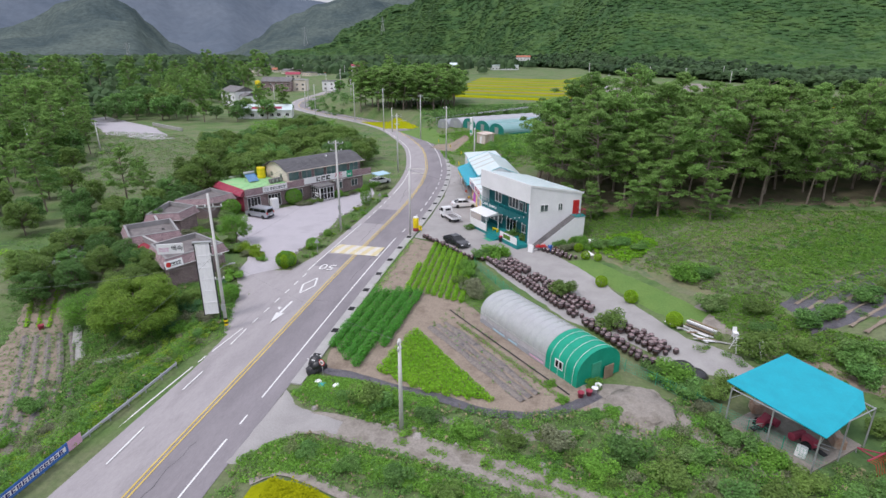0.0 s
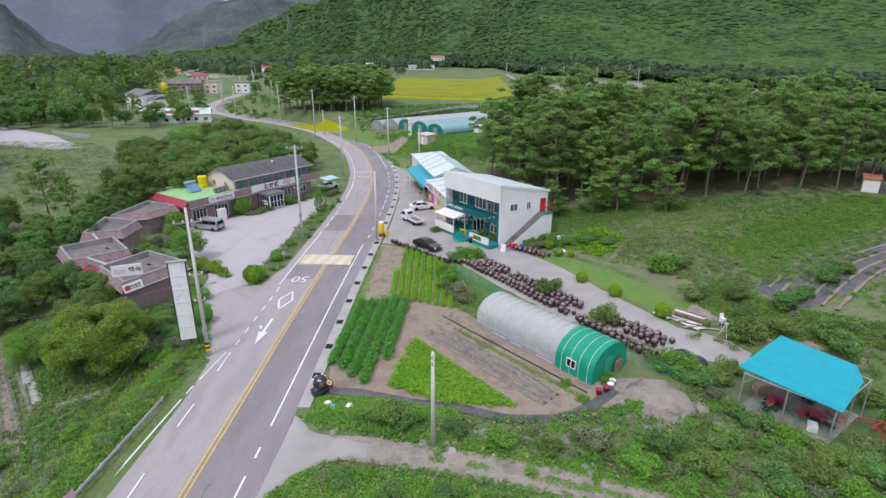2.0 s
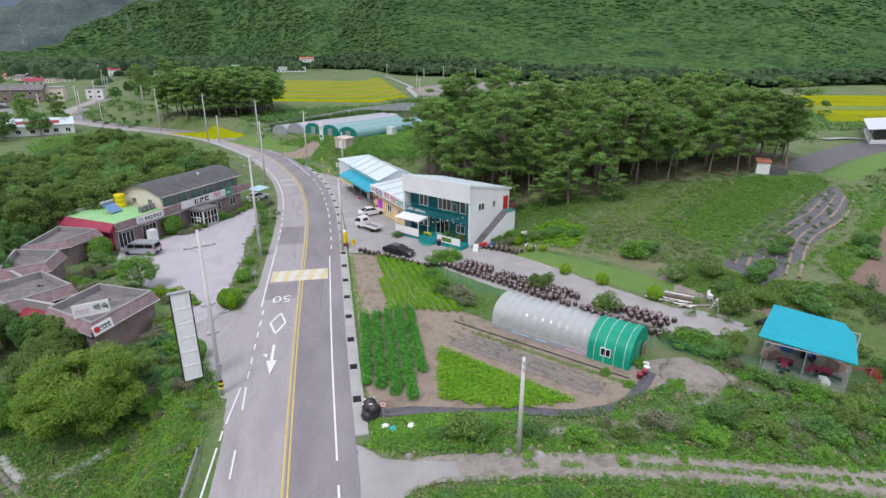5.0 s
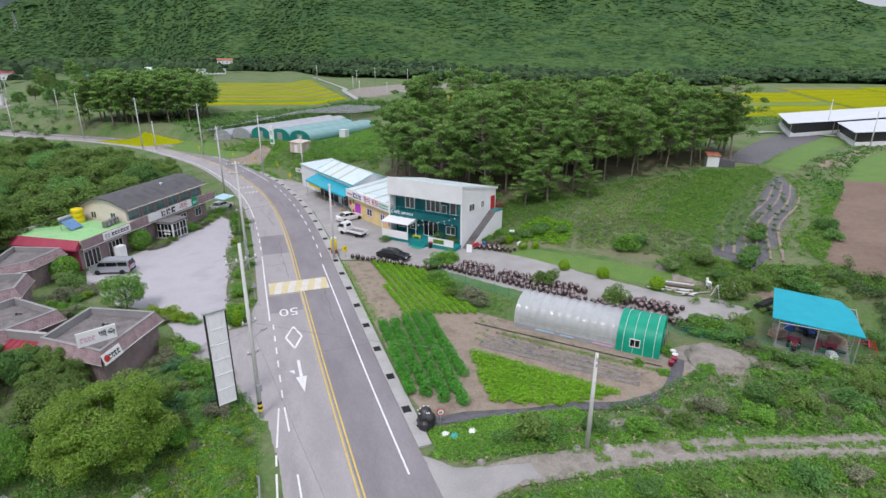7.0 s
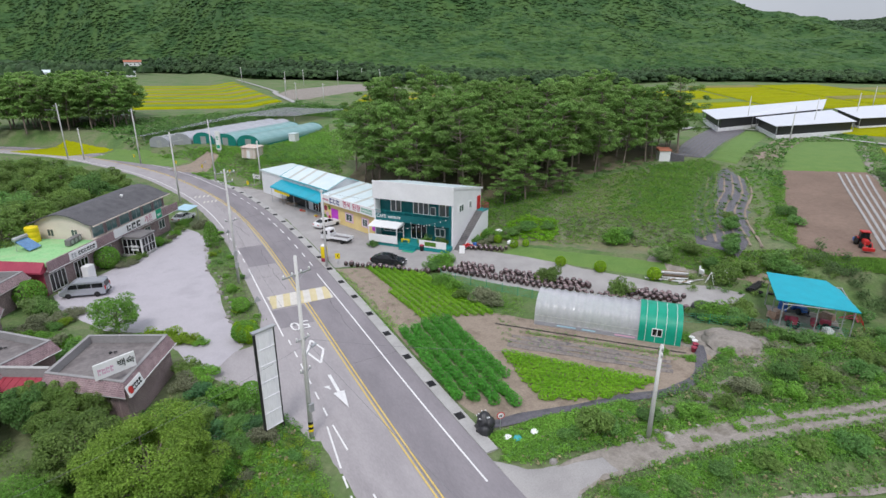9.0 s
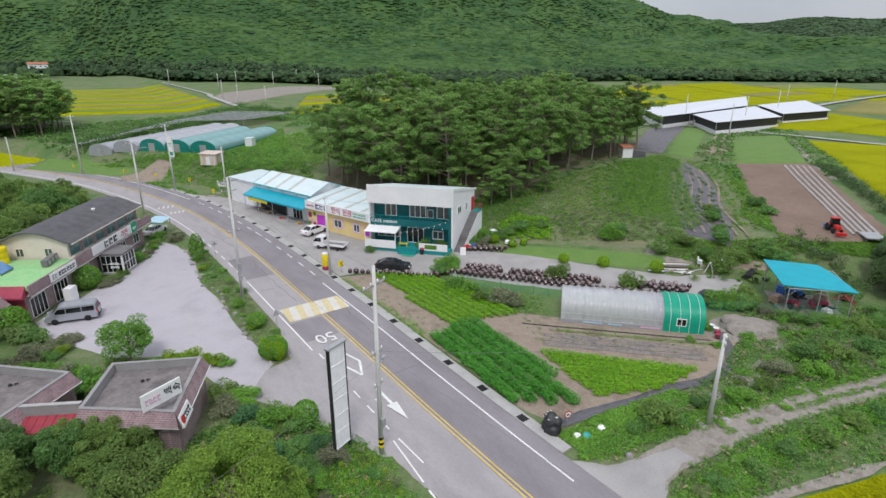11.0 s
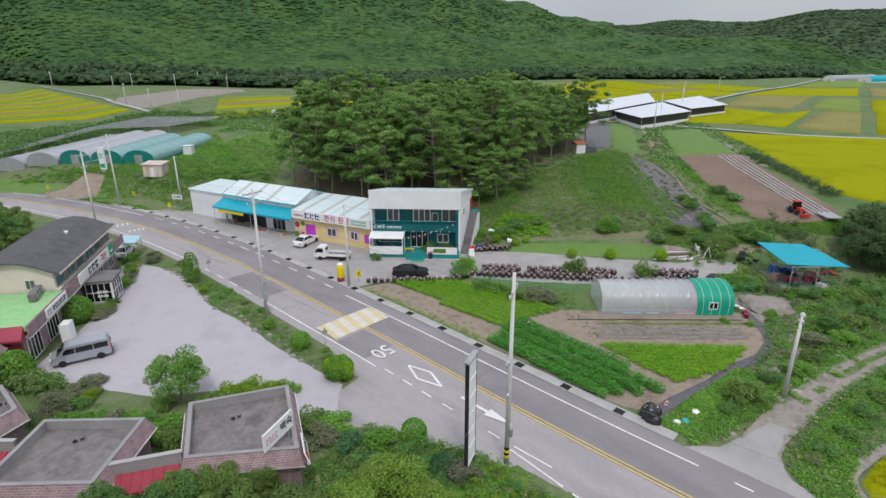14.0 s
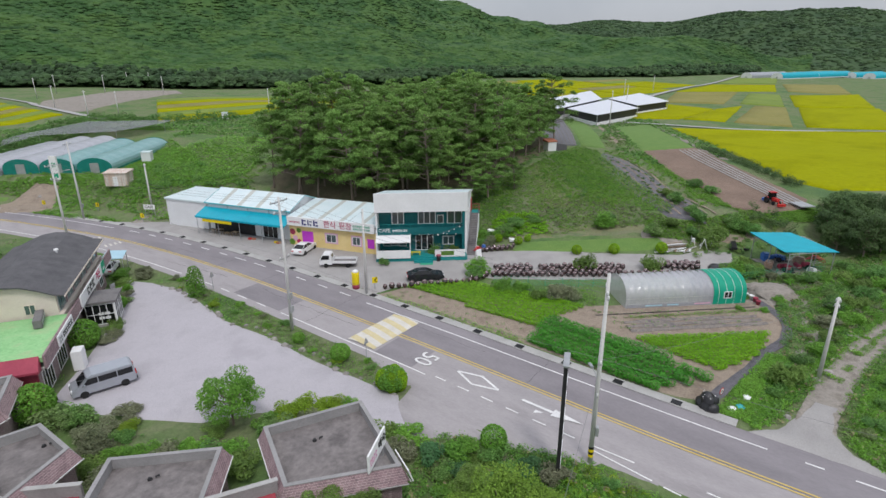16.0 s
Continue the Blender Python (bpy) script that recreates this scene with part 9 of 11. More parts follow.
for poly, gap, lo, hi, flat, mm, n, size, name, label in (
        ([(1, 36), (12, 35), (17, 40), (24, 33), (36, 26), (30, 24), (16, 28), (2, 33)], 2.4, 1.0, 2.2, 0.6, M_LEAF_BRIGHT, 220, 0.14, "track_scrub", "rampant green scrub beside the farm track"),
        ([(1, 36), (12, 35), (17, 40), (24, 33), (36, 26), (30, 24), (16, 28), (2, 33)], 2.8, 0.9, 1.9, 0.6, M_LEAF_OLIVE, 200, 0.13, "olive_track_scrub", "olive green scrub beside the farm track"),
        ([(1, 36), (12, 35), (17, 40), (24, 33), (36, 26), (30, 24), (16, 28), (2, 33)], 3.0, 0.9, 1.8, 0.6, M_LEAF_GREY, 130, 0.15, "flowering_scrub", "greyish flowering scrub beside the farm track"),
        ([(-13, 36), (0, 34), (14, 32), (30, 25), (28, 23), (10, 29), (-8, 33)], 2.2, 0.6, 1.3, 0.4, M_LEAF_LIME, 110, 0.13, "track_creeper", "bright yellow-green creeper along the farm track"),
        ([(-14.4, 30.4), (0, 28.6), (16, 24), (34, 18), (32, 16), (12, 22.2), (0, 26.8), (-10, 28.6)], 2.0, 0.9, 1.8, 0.5, M_LEAF_LIME, 200, 0.14, "low_scrub", "weedy green scrub below the farm track"),
        ([(-14, 137), (-8, 133), (0, 130), (3, 150), (0, 160), (-12, 160), (-19, 152)], 2.6, 1.6, 3.4, 0.5, M_WEED, 70, 0.3, "slope_scrub", "green scrub on the slope behind the shops"),
        ([(-12, 140), (-6, 135), (2, 130), (8, 133), (16, 152), (14, 172), (4, 166), (-10, 160), (-17, 152)], 1.7, 1.3, 2.6, 0.34, M_TALL_GRASS, 80, 0.17, "slope_vines", "rampant green vines on the slope behind the shops"),
        ([(-36, 180), (-26, 170), (-17, 162), (-20, 158), (-14, 152), (-10, 158), (-22, 172), (-34, 184)], 1.6, 0.9, 1.8, 0.45, M_TALL_GRASS, 80, 0.16, "tunnel_weeds", "bright green weeds before the plastic tunnels"),
        ([(-42, 205), (10, 252), (62, 234), (60, 218), (20, 232), (-36, 194)], 3.4, 3, 5.5, 0.65, M_LEAF, 70, 0.5, "far_scrub_belt", "green scrub belt beyond the plastic tunnels"),
        ([(3, 98), (8, 92), (14, 89), (27, 85), (38, 92), (56, 95), (74, 98), (72, 102), (54, 99), (37, 97), (26, 91), (14, 95), (6, 101)], 2.0, 1.0, 2.4, 0.5, M_LEAF, 90, 0.16, "wood_undergrowth", "green undergrowth along the edge of the pine wood"),
        ([(33, 36.6), (35.9, 38.9), (37.5, 41.4), (36.6, 44.0), (35.3, 44.6), (36.1, 42.1), (34.5, 40.2)], 1.5, 2.0, 3.0, 0.7, M_LEAF_DARK, 140, 0.2, "shed_hedge", "dense dark hedge behind the machinery shed"),
        ([(35.8, 41.5), (34.4, 45.7), (38.4, 46.9), (39.1, 43.2)], 1.7, 1.8, 2.8, 0.7, M_LEAF_DARK, 140, 0.2, "dark_thicket", "dense dark thicket beyond the machinery shed"),
        ([(96, 68.2), (97.4, 66.6), (82, 55), (62, 42), (60.4, 43.4), (80, 56)], 1.3, 2.0, 3.0, 0.65, M_LEAF_DARK, 120, 0.22, "field_hedge", "dense green hedge between field and rice"),
        ([(55.8, 99.4), (74.5, 91.5), (67.0, 84.3), (40.5, 69.4), (32.6, 77.5), (38.8, 91.5)], 2.6, 0.8, 1.8, 0.4, M_WEED, 60, 0.2, "meadow_scrub", "pale green scrub in the meadow"),
        ([(28.5, 56.5), (33, 61), (48, 73), (65, 84), (72, 85.4), (54, 68), (37, 56), (30, 52)], 2.1, 0.6, 1.7, 0.5, M_LEAF, 90, 0.14, "mulch_weeds", "weeds breaking through the black mulch"),
        ([(28, 74), (40, 86), (52, 93), (64, 95), (66, 88), (48, 76), (34, 65), (28, 66)], 1.25, 0.8, 1.7, 0.42, M_TALL_GRASS, 75, 0.15, "rank_grass", "rank green weeds on the slope below the pine wood"),
        ([(28, 74), (40, 86), (52, 93), (64, 95), (66, 88), (48, 76), (34, 65), (28, 66)], 2.1, 0.7, 1.6, 0.5, M_WEED, 75, 0.15, "slope_weeds", "leafy weeds on the slope below the pine wood"),
        ([(10.5, 76.5), (12, 80), (16.5, 81), (19, 75), (15, 71.6), (12.4, 73.2)], 0.8, 0.9, 1.6, 0.42, M_CROP, 90, 0.2, "slope_creeper", "bright green creeper beside the cafe"),
        ([(17, 71), (22, 61), (27, 57), (29, 63), (27, 72), (22, 76)], 1.3, 0.6, 1.3, 0.45, M_LEAF_GREY, 75, 0.13, "dry_scrub", "dry greyish scrub behind the lawn"),
        ([(19, 50), (24, 55), (29, 51), (36, 48), (36, 43), (30, 43), (24, 46)], 1.4, 0.7, 1.6, 0.5, M_WEED, 75, 0.14, "shed_weeds", "leafy weeds behind the machinery shed"),
        ([(19, 50), (24, 55), (29, 51), (36, 48), (36, 43), (30, 43), (24, 46)], 2.4, 1.0, 2.2, 0.6, M_LEAF_OLIVE, 90, 0.14, "shed_scrub", "olive scrub behind the machinery shed"),
        ([(38, 50), (48, 57), (60, 66), (66, 70), (78, 85), (74, 86), (66, 76), (52, 65), (42, 58), (36, 54)], 1.3, 0.8, 1.8, 0.5, M_LEAF_LIME, 75, 0.15, "field_edge_weeds", "bright green weeds between mulch and ploughed field"),
        ([(88, 88), (142, 116), (144, 113), (94, 87)], 2.2, 0.9, 2.2, 0.5, M_LEAF, 60, 0.24, "garden_plants", "green plants of the small vegetable garden"),
        ([(-96, 232), (-120, 262), (-132, 300), (-118, 300), (-100, 270), (-84, 240)], 4.5, 2.5, 5, 0.7, M_LEAF, 70, 0.5, "far_road_scrub", "green scrub beside the far road"),
        ([(-60, 175), (-84, 205), (-100, 215), (-112, 196), (-90, 160), (-66, 150)], 3.2, 2.5, 5.0, 0.6, M_LEAF_BRIGHT, 70, 0.4, "valley_scrub", "bright green scrub below the road"),
        ([(-44, 146), (-50, 160), (-60, 178), (-68, 190), (-76, 186), (-60, 160), (-50, 144)], 2.6, 1.2, 2.4, 0.5, M_LEAF, 80, 0.26, "roadside_scrub", "green scrub along the inside of the bend")):
    thicket(name, [(x, y, q, q * flat * rng.uniform(0.75, 1.25)) for x, y in scatter(poly, gap, rng) for q in (rng.uniform(lo, hi),)], mm, label, n, size)

for x, y, w, h, kind in ((-11.5, 36.0, 1.6, 1.2, 3), (-8.2, 35.4, 2.0, 1.6, 0), (-4.2, 35.0, 1.8, 1.3, 7), (-1.0, 33.8, 2.2, 1.6, 1), (2.6, 33.2, 2.0, 1.5, 2), (5.8, 33.6, 2.4, 2.0, 5), (8.6, 31.8, 2.2, 1.7, 4), (10.8, 33.6, 2.6, 2.1, 0), (13.4, 31.6, 2.4, 1.8, 9), (15.6, 34.2, 2.2, 1.6, 3), (17.4, 30.6, 2.4, 2.0, 7), (20.2, 31.4, 2.6, 2.0, 2), (22.4, 29.0, 2.4, 1.8, 1), (25.2, 29.8, 2.8, 2.2, 0),
                         (-11.8, 29.2, 1.6, 1.1, 7), (-8.6, 28.4, 1.8, 1.2, 3), (-4.8, 28.2, 1.8, 1.3, 0), (-1.2, 27.2, 2.0, 1.4, 2), (3.0, 26.6, 1.8, 1.2, 9), (6.4, 25.6, 2.2, 1.6, 7), (10.2, 24.8, 2.0, 1.4, 5), (13.6, 23.8, 2.2, 1.6, 1), (-13.2, 29.6, 1.2, 0.8, 10)):
    bush(x, y, w, h, k=kind, label="leafy shrub beside the farm track", group="shrubs by the track")
for x, y, w, h, kind in ((17.9, 38.2, 2.2, 1.7, 3), (19.2, 36.6, 2.4, 1.8, 7), (20.6, 35.0, 2.2, 1.7, 1), (22.2, 33.2, 2.4, 1.8, 2), (17.2, 40.6, 1.6, 1.3, 5), (24.6, 31.8, 2.0, 1.6, 0), (18.4, 42.8, 2.4, 2.0, 2), (20.2, 44.2, 2.2, 1.8, 9), (27.2, 32.8, 2.2, 1.6, 7), (29.6, 36.8, 2.2, 1.8, 0), (30.2, 40.2, 2.4, 2.0, 2)):
    bush(x, y, w, h, k=kind, label="leafy shrub round the machinery shed", group="shrubs by the shed")
for x, y, w, h, k in ((5.6, 77.4, 1.6, 1.1, 5), (6.8, 77.2, 1.8, 1.2, 12), (7.9, 77.6, 1.8, 1.3, 5), (6.2, 78.6, 1.8, 1.5, 1), (7.6, 79.0, 2.0, 1.6, 8), (9.0, 77.2, 1.5, 1.9, 1), (8.8, 79.4, 2.2, 1.4, 1), (10.6, 77.4, 2.2, 1.5, 5), (9.7, 76.0, 1.0, 1.6, 4)):
    bush(x, y, w, h, k=k, label="loose flowering shrub in the bed beside the cafe stair", group="shrubs by the stair")
bush(-4.7, 60.3, 2.6, 2.3, k=5, label="dry yellowing reed-like plant beside the leafy crop", group="shrubs by the plots")
bush(-4.0, 58.6, 2.0, 1.7, k=12, label="dry yellowing reed-like plant beside the leafy crop", group="shrubs by the plots")
for x, y, w, h in ((8.9, 42.4, 1.4, 1.0), (6.2, 39.6, 1.0, 0.7), (10.2, 38.6, 1.6, 0.9), (5.2, 41.9, 1.0, 0.6)):
    bush(x, y, w, h, k=1, label="bright leafy plant by the greenhouse end", group="shrubs by the plots")

# ---- crops ----
def rows_in(poly, direction, gap, step, rng, jitter=0.08):
    """Planting points in parallel rows that fill a polygon."""
    d = Vector(direction).normalized()
    s = Vector((-d.y, d.x))
    c = Vector((sum(p[0] for p in poly) / len(poly), sum(p[1] for p in poly) / len(poly)))
    reach = max((Vector(p) - c).length for p in poly)
    out = []
    for i in range(-int(reach / gap), int(reach / gap) + 1):
        for j in range(-int(reach / step), int(reach / step) + 1):
            p = c + s * gap * i + d * step * j
            if inside(p.x, p.y, poly):
                out.append((p.x + rng.uniform(-jitter, jitter), p.y + rng.uniform(-jitter, jitter)))
    return out


def crop(name, pts, r, h, n, size, material, label):
    rs = np.random.RandomState(len(pts))
    v, f = leaves(rs, [(x, y, height(x, y) + h * 0.5) for x, y in pts], [(r * rs.uniform(0.8, 1.2), r * rs.uniform(0.8, 1.2), h * 0.55 * rs.uniform(0.8, 1.2)) for _ in pts], n, size, 2.4, 0.55, 1.3)
    ob = new(name, cloud_mesh(name, v, f, material))
    return tagged(ob, label, "crop", kind="stuff")


FIELD1 = [(-13.0, 77), (-8.7, 73.7), (-6.2, 69), (-5.2, 56.4), (-10.4, 58.2), (-13.0, 58.4)]
FIELD2 = [(-16.7, 57.8), (-10.5, 58.0), (-11.5, 41.2), (-12.6, 41.2), (-16.7, 45.2)]
FIELD3 = [(-8.8, 49.4), (0.6, 38.3), (-5.8, 38.5), (-10.3, 40.9), (-9.8, 45)]
crop("leafy_crop", rows_in(FIELD1, (1.2, -20), 0.86, 0.36, rng, 0.06), 0.36, 0.5, 80, 0.11, M_CROP, "dense rows of bright green leafy crop")
crop("tall_row_crop", rows_in(FIELD2, (-0.5, -12), 1.24, 0.4, rng, 0.12), 0.56, 0.95, 150, 0.12, M_CROP_DARK, "separate rows of dark green bushy crop")
crop("low_leafy_crop", rows_in(FIELD3, (9.6, -11), 0.66, 0.4, rng), 0.40, 0.5, 96, 0.11, M_CROP, "dense bed of bright green leafy crop")
b = B()
for k in range(3):
    o = 0.95 * k
    ribbon(resample([(-7.6 + o * 0.75, 50.1 + o * 0.66), (-2.4 + o * 0.75, 44.7 + o * 0.66), (3.0 + o * 0.6, 38.9 + o * 0.66)], 0.6), 0.74, 0.06, b, uneven=0.25, wave=0.14)
solo("mulched_rows", b, M_MULCH_WORN, "rows of worn black plastic mulch on the bare soil", "mulch", kind="stuff")
crop("seedling_row", [(-4.6 + 11.0 * k / 60 + 0.1, 51.2 - 11.6 * k / 60) for k in range(60)], 0.3, 0.25, 18, 0.09, M_TALL_GRASS, "thin row of green seedlings beside the greenhouse")
b = ribbon(resample([(-6.3, 54.5), (-4.2, 52.2), (3.4, 44.2), (6.8, 40.6)], 0.8), 0.16, 0.09)
solo("irrigation_hose", b, M_DARK, "dark irrigation hose along the soil rows", "hose", kind="structure")
b = lump(B(), (0, 0, -0.2), 2.9, 0.36, rng, 16)
solo("sandy_mound", b, M_TRACK, "low heap of sandy soil by the greenhouse", "mound", m=pose(12.4, 39.6, 0.0), smooth=True)
crop("slope_crop", rows_in([(-8, 139.5), (2, 134), (18, 146), (32, 164), (26, 172), (8, 172), (-8, 150)], (30, 22), 1.6, 0.8, rng), 0.6, 0.8, 18, 0.26, M_LEAF_LIME, "rows of dark green crop on the slope behind the shops")
# the low plots west of the road
for k, (x0, y0, x1, y1) in enumerate(((-57.8, 49.7, -53.0, 44.2), (-56.4, 50.3, -51.6, 44.4), (-55.0, 50.8, -50.4, 44.6))):
    crop("west_row_crop", [(x0 + (x1 - x0) * i / 26, y0 + (y1 - y0) * i / 26) for i in range(27)], 0.3, 0.4, 14, 0.18, M_CROP, "short row of bright green vegetables in the low plot")
b = B()
for k in range(5):
    ribbon(resample([(-51.5 + 1.1 * k, 42.6 + 0.4 * k), (-44.0 + 1.1 * k, 34.6 + 0.5 * k), (-35.5 + 0.9 * k, 24.4 + 0.5 * k)], 1.0), 0.6, 0.12, b, uneven=0.12, wave=0.1)
solo("west_mulch_rows", b, M_MULCH_WORN, "long rows of black plastic mulch in the low plot", "mulch", kind="stuff")
for k in range(5):
    crop("west_weedy_row", [(-50.9 + 1.1 * k + 15.6 * i / 40, 42.8 + 0.4 * k - 18.0 * i / 40) for i in range(41) if (i * 7 + k) % 5], 0.3, 0.45, 8, 0.18, M_WEED, "weedy green row between the mulched beds")
crop("far_west_crop", rows_in([(-84, 62), (-72, 60), (-70, 54), (-82, 52)], (10, 3), 1.3, 0.5, rng), 0.4, 0.5, 10, 0.25, M_CROP, "rows of green vegetables at the far end of the low plots")

TALL_GRASS = [(58.3, 92.7), (76.3, 94.7), (74.5, 88.4), (52.6, 72.9), (33.5, 58.2), (29.9, 57.9), (28.2, 64.7), (32.0, 71.9), (44.8, 81.7)]
crop("tall_grass", rows_in(TALL_GRASS, (1, 0.4), 0.6, 0.6, rng, 0.35), 0.5, 0.45, 22, 0.15, M_TALL_GRASS, "tall bright green grass below the pine wood")
SOIL_EDGE = [(-13.2, 57.5), (-16.3, 60), (-16.4, 77), (-13.4, 76.6), (-12.9, 62)]
PLOT_WEEDS = [(-5.4, 56.5), (-8.4, 50.6), (2.0, 39.2), (6.6, 40.2), (-2.8, 52.0)]
for poly, gap, n in ((SOIL_EDGE, 1.5, 9), (PLOT_WEEDS, 1.1, 9)):
    crop("plot_weeds", rows_in(poly, (0.6, -0.7), gap, gap * 0.7, rng, 0.5), 0.26, 0.2, n, 0.11, M_WEED, "thin green weeds over the bare soil")
crop("kerb_weeds", rows_in([(-16.75, 58), (-15.5, 58.4), (-16.0, 66), (-16.2, 77), (-16.8, 77)], (0, 1), 0.45, 0.4, rng, 0.2), 0.3, 0.3, 18, 0.085, M_LEAF_LIME, "bright grass and weeds along the kerb")
VERGE_W = [(-28.3, 44.2), (-28.5, 45.6), (-29.2, 46.9), (-30.6, 47.6), (-31.4, 44), (-30.2, 38), (-29.3, 38), (-28.8, 42)]
patch("verge_ground", VERGE_W, M_GRASS, "grassy verge round the pole foot", "verge", 0.035, 1.2, 0.25)
crop("rail_tufts", rows_in([(-29.0, 42), (-29.3, 28), (-30.4, 28), (-30.4, 42)], (0.02, 1), 0.34, 0.34, rng, 0.15), 0.26, 0.2, 14, 0.08, M_LEAF_LIME, "short bright grass along the road edge")
crop("verge_tufts", rows_in(VERGE_W, (0.2, 1), 0.34, 0.34, rng, 0.15), 0.26, 0.2, 16, 0.08, M_LEAF_LIME, "short bright grass round the pole foot")
crop("plot_grass", rows_in([(-5.6, 57.3), (-2.9, 54.6), (-1.7, 56.2), (0.2, 57.8), (-5.2, 66.4), (-6.2, 62)], (0.5, -0.6), 0.5, 0.5, rng, 0.3), 0.4, 0.3, 20, 0.09, M_TALL_GRASS, "rough green grass beside the greenhouse")
LOT_STRIP = [(-29.3, 64.2), (-31.0, 63.8), (-31.5, 72), (-31.3, 80), (-31.8, 87), (-30.4, 97), (-29.2, 103), (-28.5, 96), (-28.3, 80)]
crop("strip_grass", rows_in(LOT_STRIP, (0.05, 1), 0.5, 0.5, rng, 0.25), 0.34, 0.22, 16, 0.085, M_LEAF_LIME, "short grass and weeds in the planted strip")
crop("strip_straw", rows_in(LOT_STRIP, (0.05, 1), 0.75, 0.75, rng, 0.4), 0.3, 0.3, 14, 0.09, M_LEAF_GREY, "dry weeds in the planted strip")
crop("plot_cover", rows_in([(-60, 50), (-58, 53.6), (-53, 53.8), (-42, 40), (-33.5, 22), (-40, 14), (-52, 34)], (15, -17), 0.75, 0.6, rng, 0.3), 0.33, 0.24, 12, 0.10, M_WEED, "thin green weeds over the low plots")
# ---- rough ground: grasses and weeds ----
KEEP_OFF = [LOT, YARD, NORTH_SOIL, VERGE_N, TRACK_E, [(7.3, 72.7), (10.5, 74.2), (18.6, 65.6), (24.0, 59.5), (20.8, 55.8), (16.2, 60.5)], FIELD1, FIELD2, FIELD3,
            [(-16.4, 40.0), (-16.1, 57.2), (-15.3, 77.4), (-13.0, 77.0), (-5.0, 57.2), (-2.6, 54.2), (8.5, 43.0), (14, 42.5), (15, 38), (8.5, 38.8), (1.5, 36.9), (-4, 38)],
            [(-17.2, 28.2), (-17.2, 37.2), (-15.4, 35.3), (-13.2, 34.4), (-10.5, 33.5), (-10.5, 31.5), (-13.8, 31.4), (-15.6, 30.1)], SH,
            [(-2.6, 52.6), (7.4, 41.9), (11.2, 45.4), (1.2, 56.1)], [(-15.2, 26.2), (-13.2, 27.5), (-11, 27.2), (-4.8, 25.4), (10, 21.1), (30, 11.6), (20, -5), (-14.4, 5)],
            MULCH, PLOUGHED, GREEN_END, DARK_ROWS, GREEN_STRIP, RICE_EAST, [(120, 128), (128, 110), (182, 112), (260, 110), (620, 110), (640, 160), (260, 170), (154, 160)], [(160, 118), (196, 22), (520, 40), (520, 110), (240, 124)],
            [(-13, 159), (-40, 188), (-4, 222), (10, 222), (24, 194), (8, 180)], [(-75, 216), (-60, 220), (-27, 168), (-34, 166)], [(33, 230), (134, 226), (180, 318), (72, 322)], [(-60, 282), (20, 262), (22, 424), (-60, 430)]]
TRACK_PTS = [(p.x, p.y) for p in TRACK_S]
track_mid, track_side = [], []
for p, q in zip(TRACK_S, TRACK_S[1:]):
    a, c = Vector((p.x, p.y)), Vector((q.x, q.y))
    if not -9 < a.x < 60 or (c - a).length < 1e-3:
        continue
    across = Vector((-(c - a).y, (c - a).x)).normalized()
    for _ in range(int((c - a).length * 16)):
        w = a.lerp(c, rng.random())
        if noise.noise((w.x * 0.6, w.y * 0.6, 8)) > 0.05 - 0.05 * max(0.0, w.x + 6):
            e = w + across * rng.uniform(-0.32, 0.32)
            track_mid.append((e.x, e.y))
        e = w + across * rng.choice((-1, 1)) * (1.45 - 0.55 * rng.random() ** 2)
        track_side.append((e.x, e.y))
crop("track_grass", track_mid, 0.2, 0.14, 14, 0.08, M_LEAF_LIME, "ragged grass between the wheel ruts")
crop("track_fringe", track_side, 0.24, 0.18, 14, 0.085, M_LEAF_LIME, "short grass creeping over the edges of the farm track")
RICE_NEAR = [(-13.2, 26.4), (-11.0, 26.1), (-8.0, 25.2), (-4.8, 24.3), (10, 20.0), (8, 16.8), (-13.4, 20)]
crop("rice_plants", rows_in(RICE_NEAR, (1, -0.25), 0.34, 0.3, rng, 0.06), 0.22, 0.75, 12, 0.12, M_RICE, "ripening rice plants at the edge of the field")


def open_ground(x, y):
    r = road_x(y)
    if r - (7.2 if y < 46 else 5.4) < x < r + (6.3 if 37 < y < 145 else 5.6):
        return False
    if y < 36 and min((x - a) ** 2 + (y - c) ** 2 for a, c in TRACK_PTS) < 1.9:
        return False
    return not any(inside(x, y, q) for q in KEEP_OFF)


def weeds(name, regions, material, leaf, blades, label):
    """Tufts over regions of (polygon, count, radius, height)."""
    rs = np.random.RandomState(len(name) * 7 + 3)
    out = []
    for poly, count, r, h in regions:
        xs, ys = [p[0] for p in poly], [p[1] for p in poly]
        done = tries = 0
        while done < count and tries < count * 6:
            tries += 1
            x, y = rng.uniform(min(xs), max(xs)), rng.uniform(min(ys), max(ys))
            if noise.noise((x * 0.22, y * 0.22, 4)) < rng.uniform(-0.9, 0.25) or not inside(x, y, poly) or not open_ground(x, y):
                continue
            out.append((x, y, r * rng.uniform(0.6, 1.3), h * rng.uniform(0.5, 1.3)))
            done += 1
    v, f = leaves(rs, [(x, y, height(x, y) + h * 0.45) for x, y, r, h in out], [(r, r, h * 0.5) for x, y, r, h in out], blades, leaf, 1.1, 0.3, 1.7)
    tagged(new(name, cloud_mesh(name, v, f, material)), label, "weeds", kind="stuff")


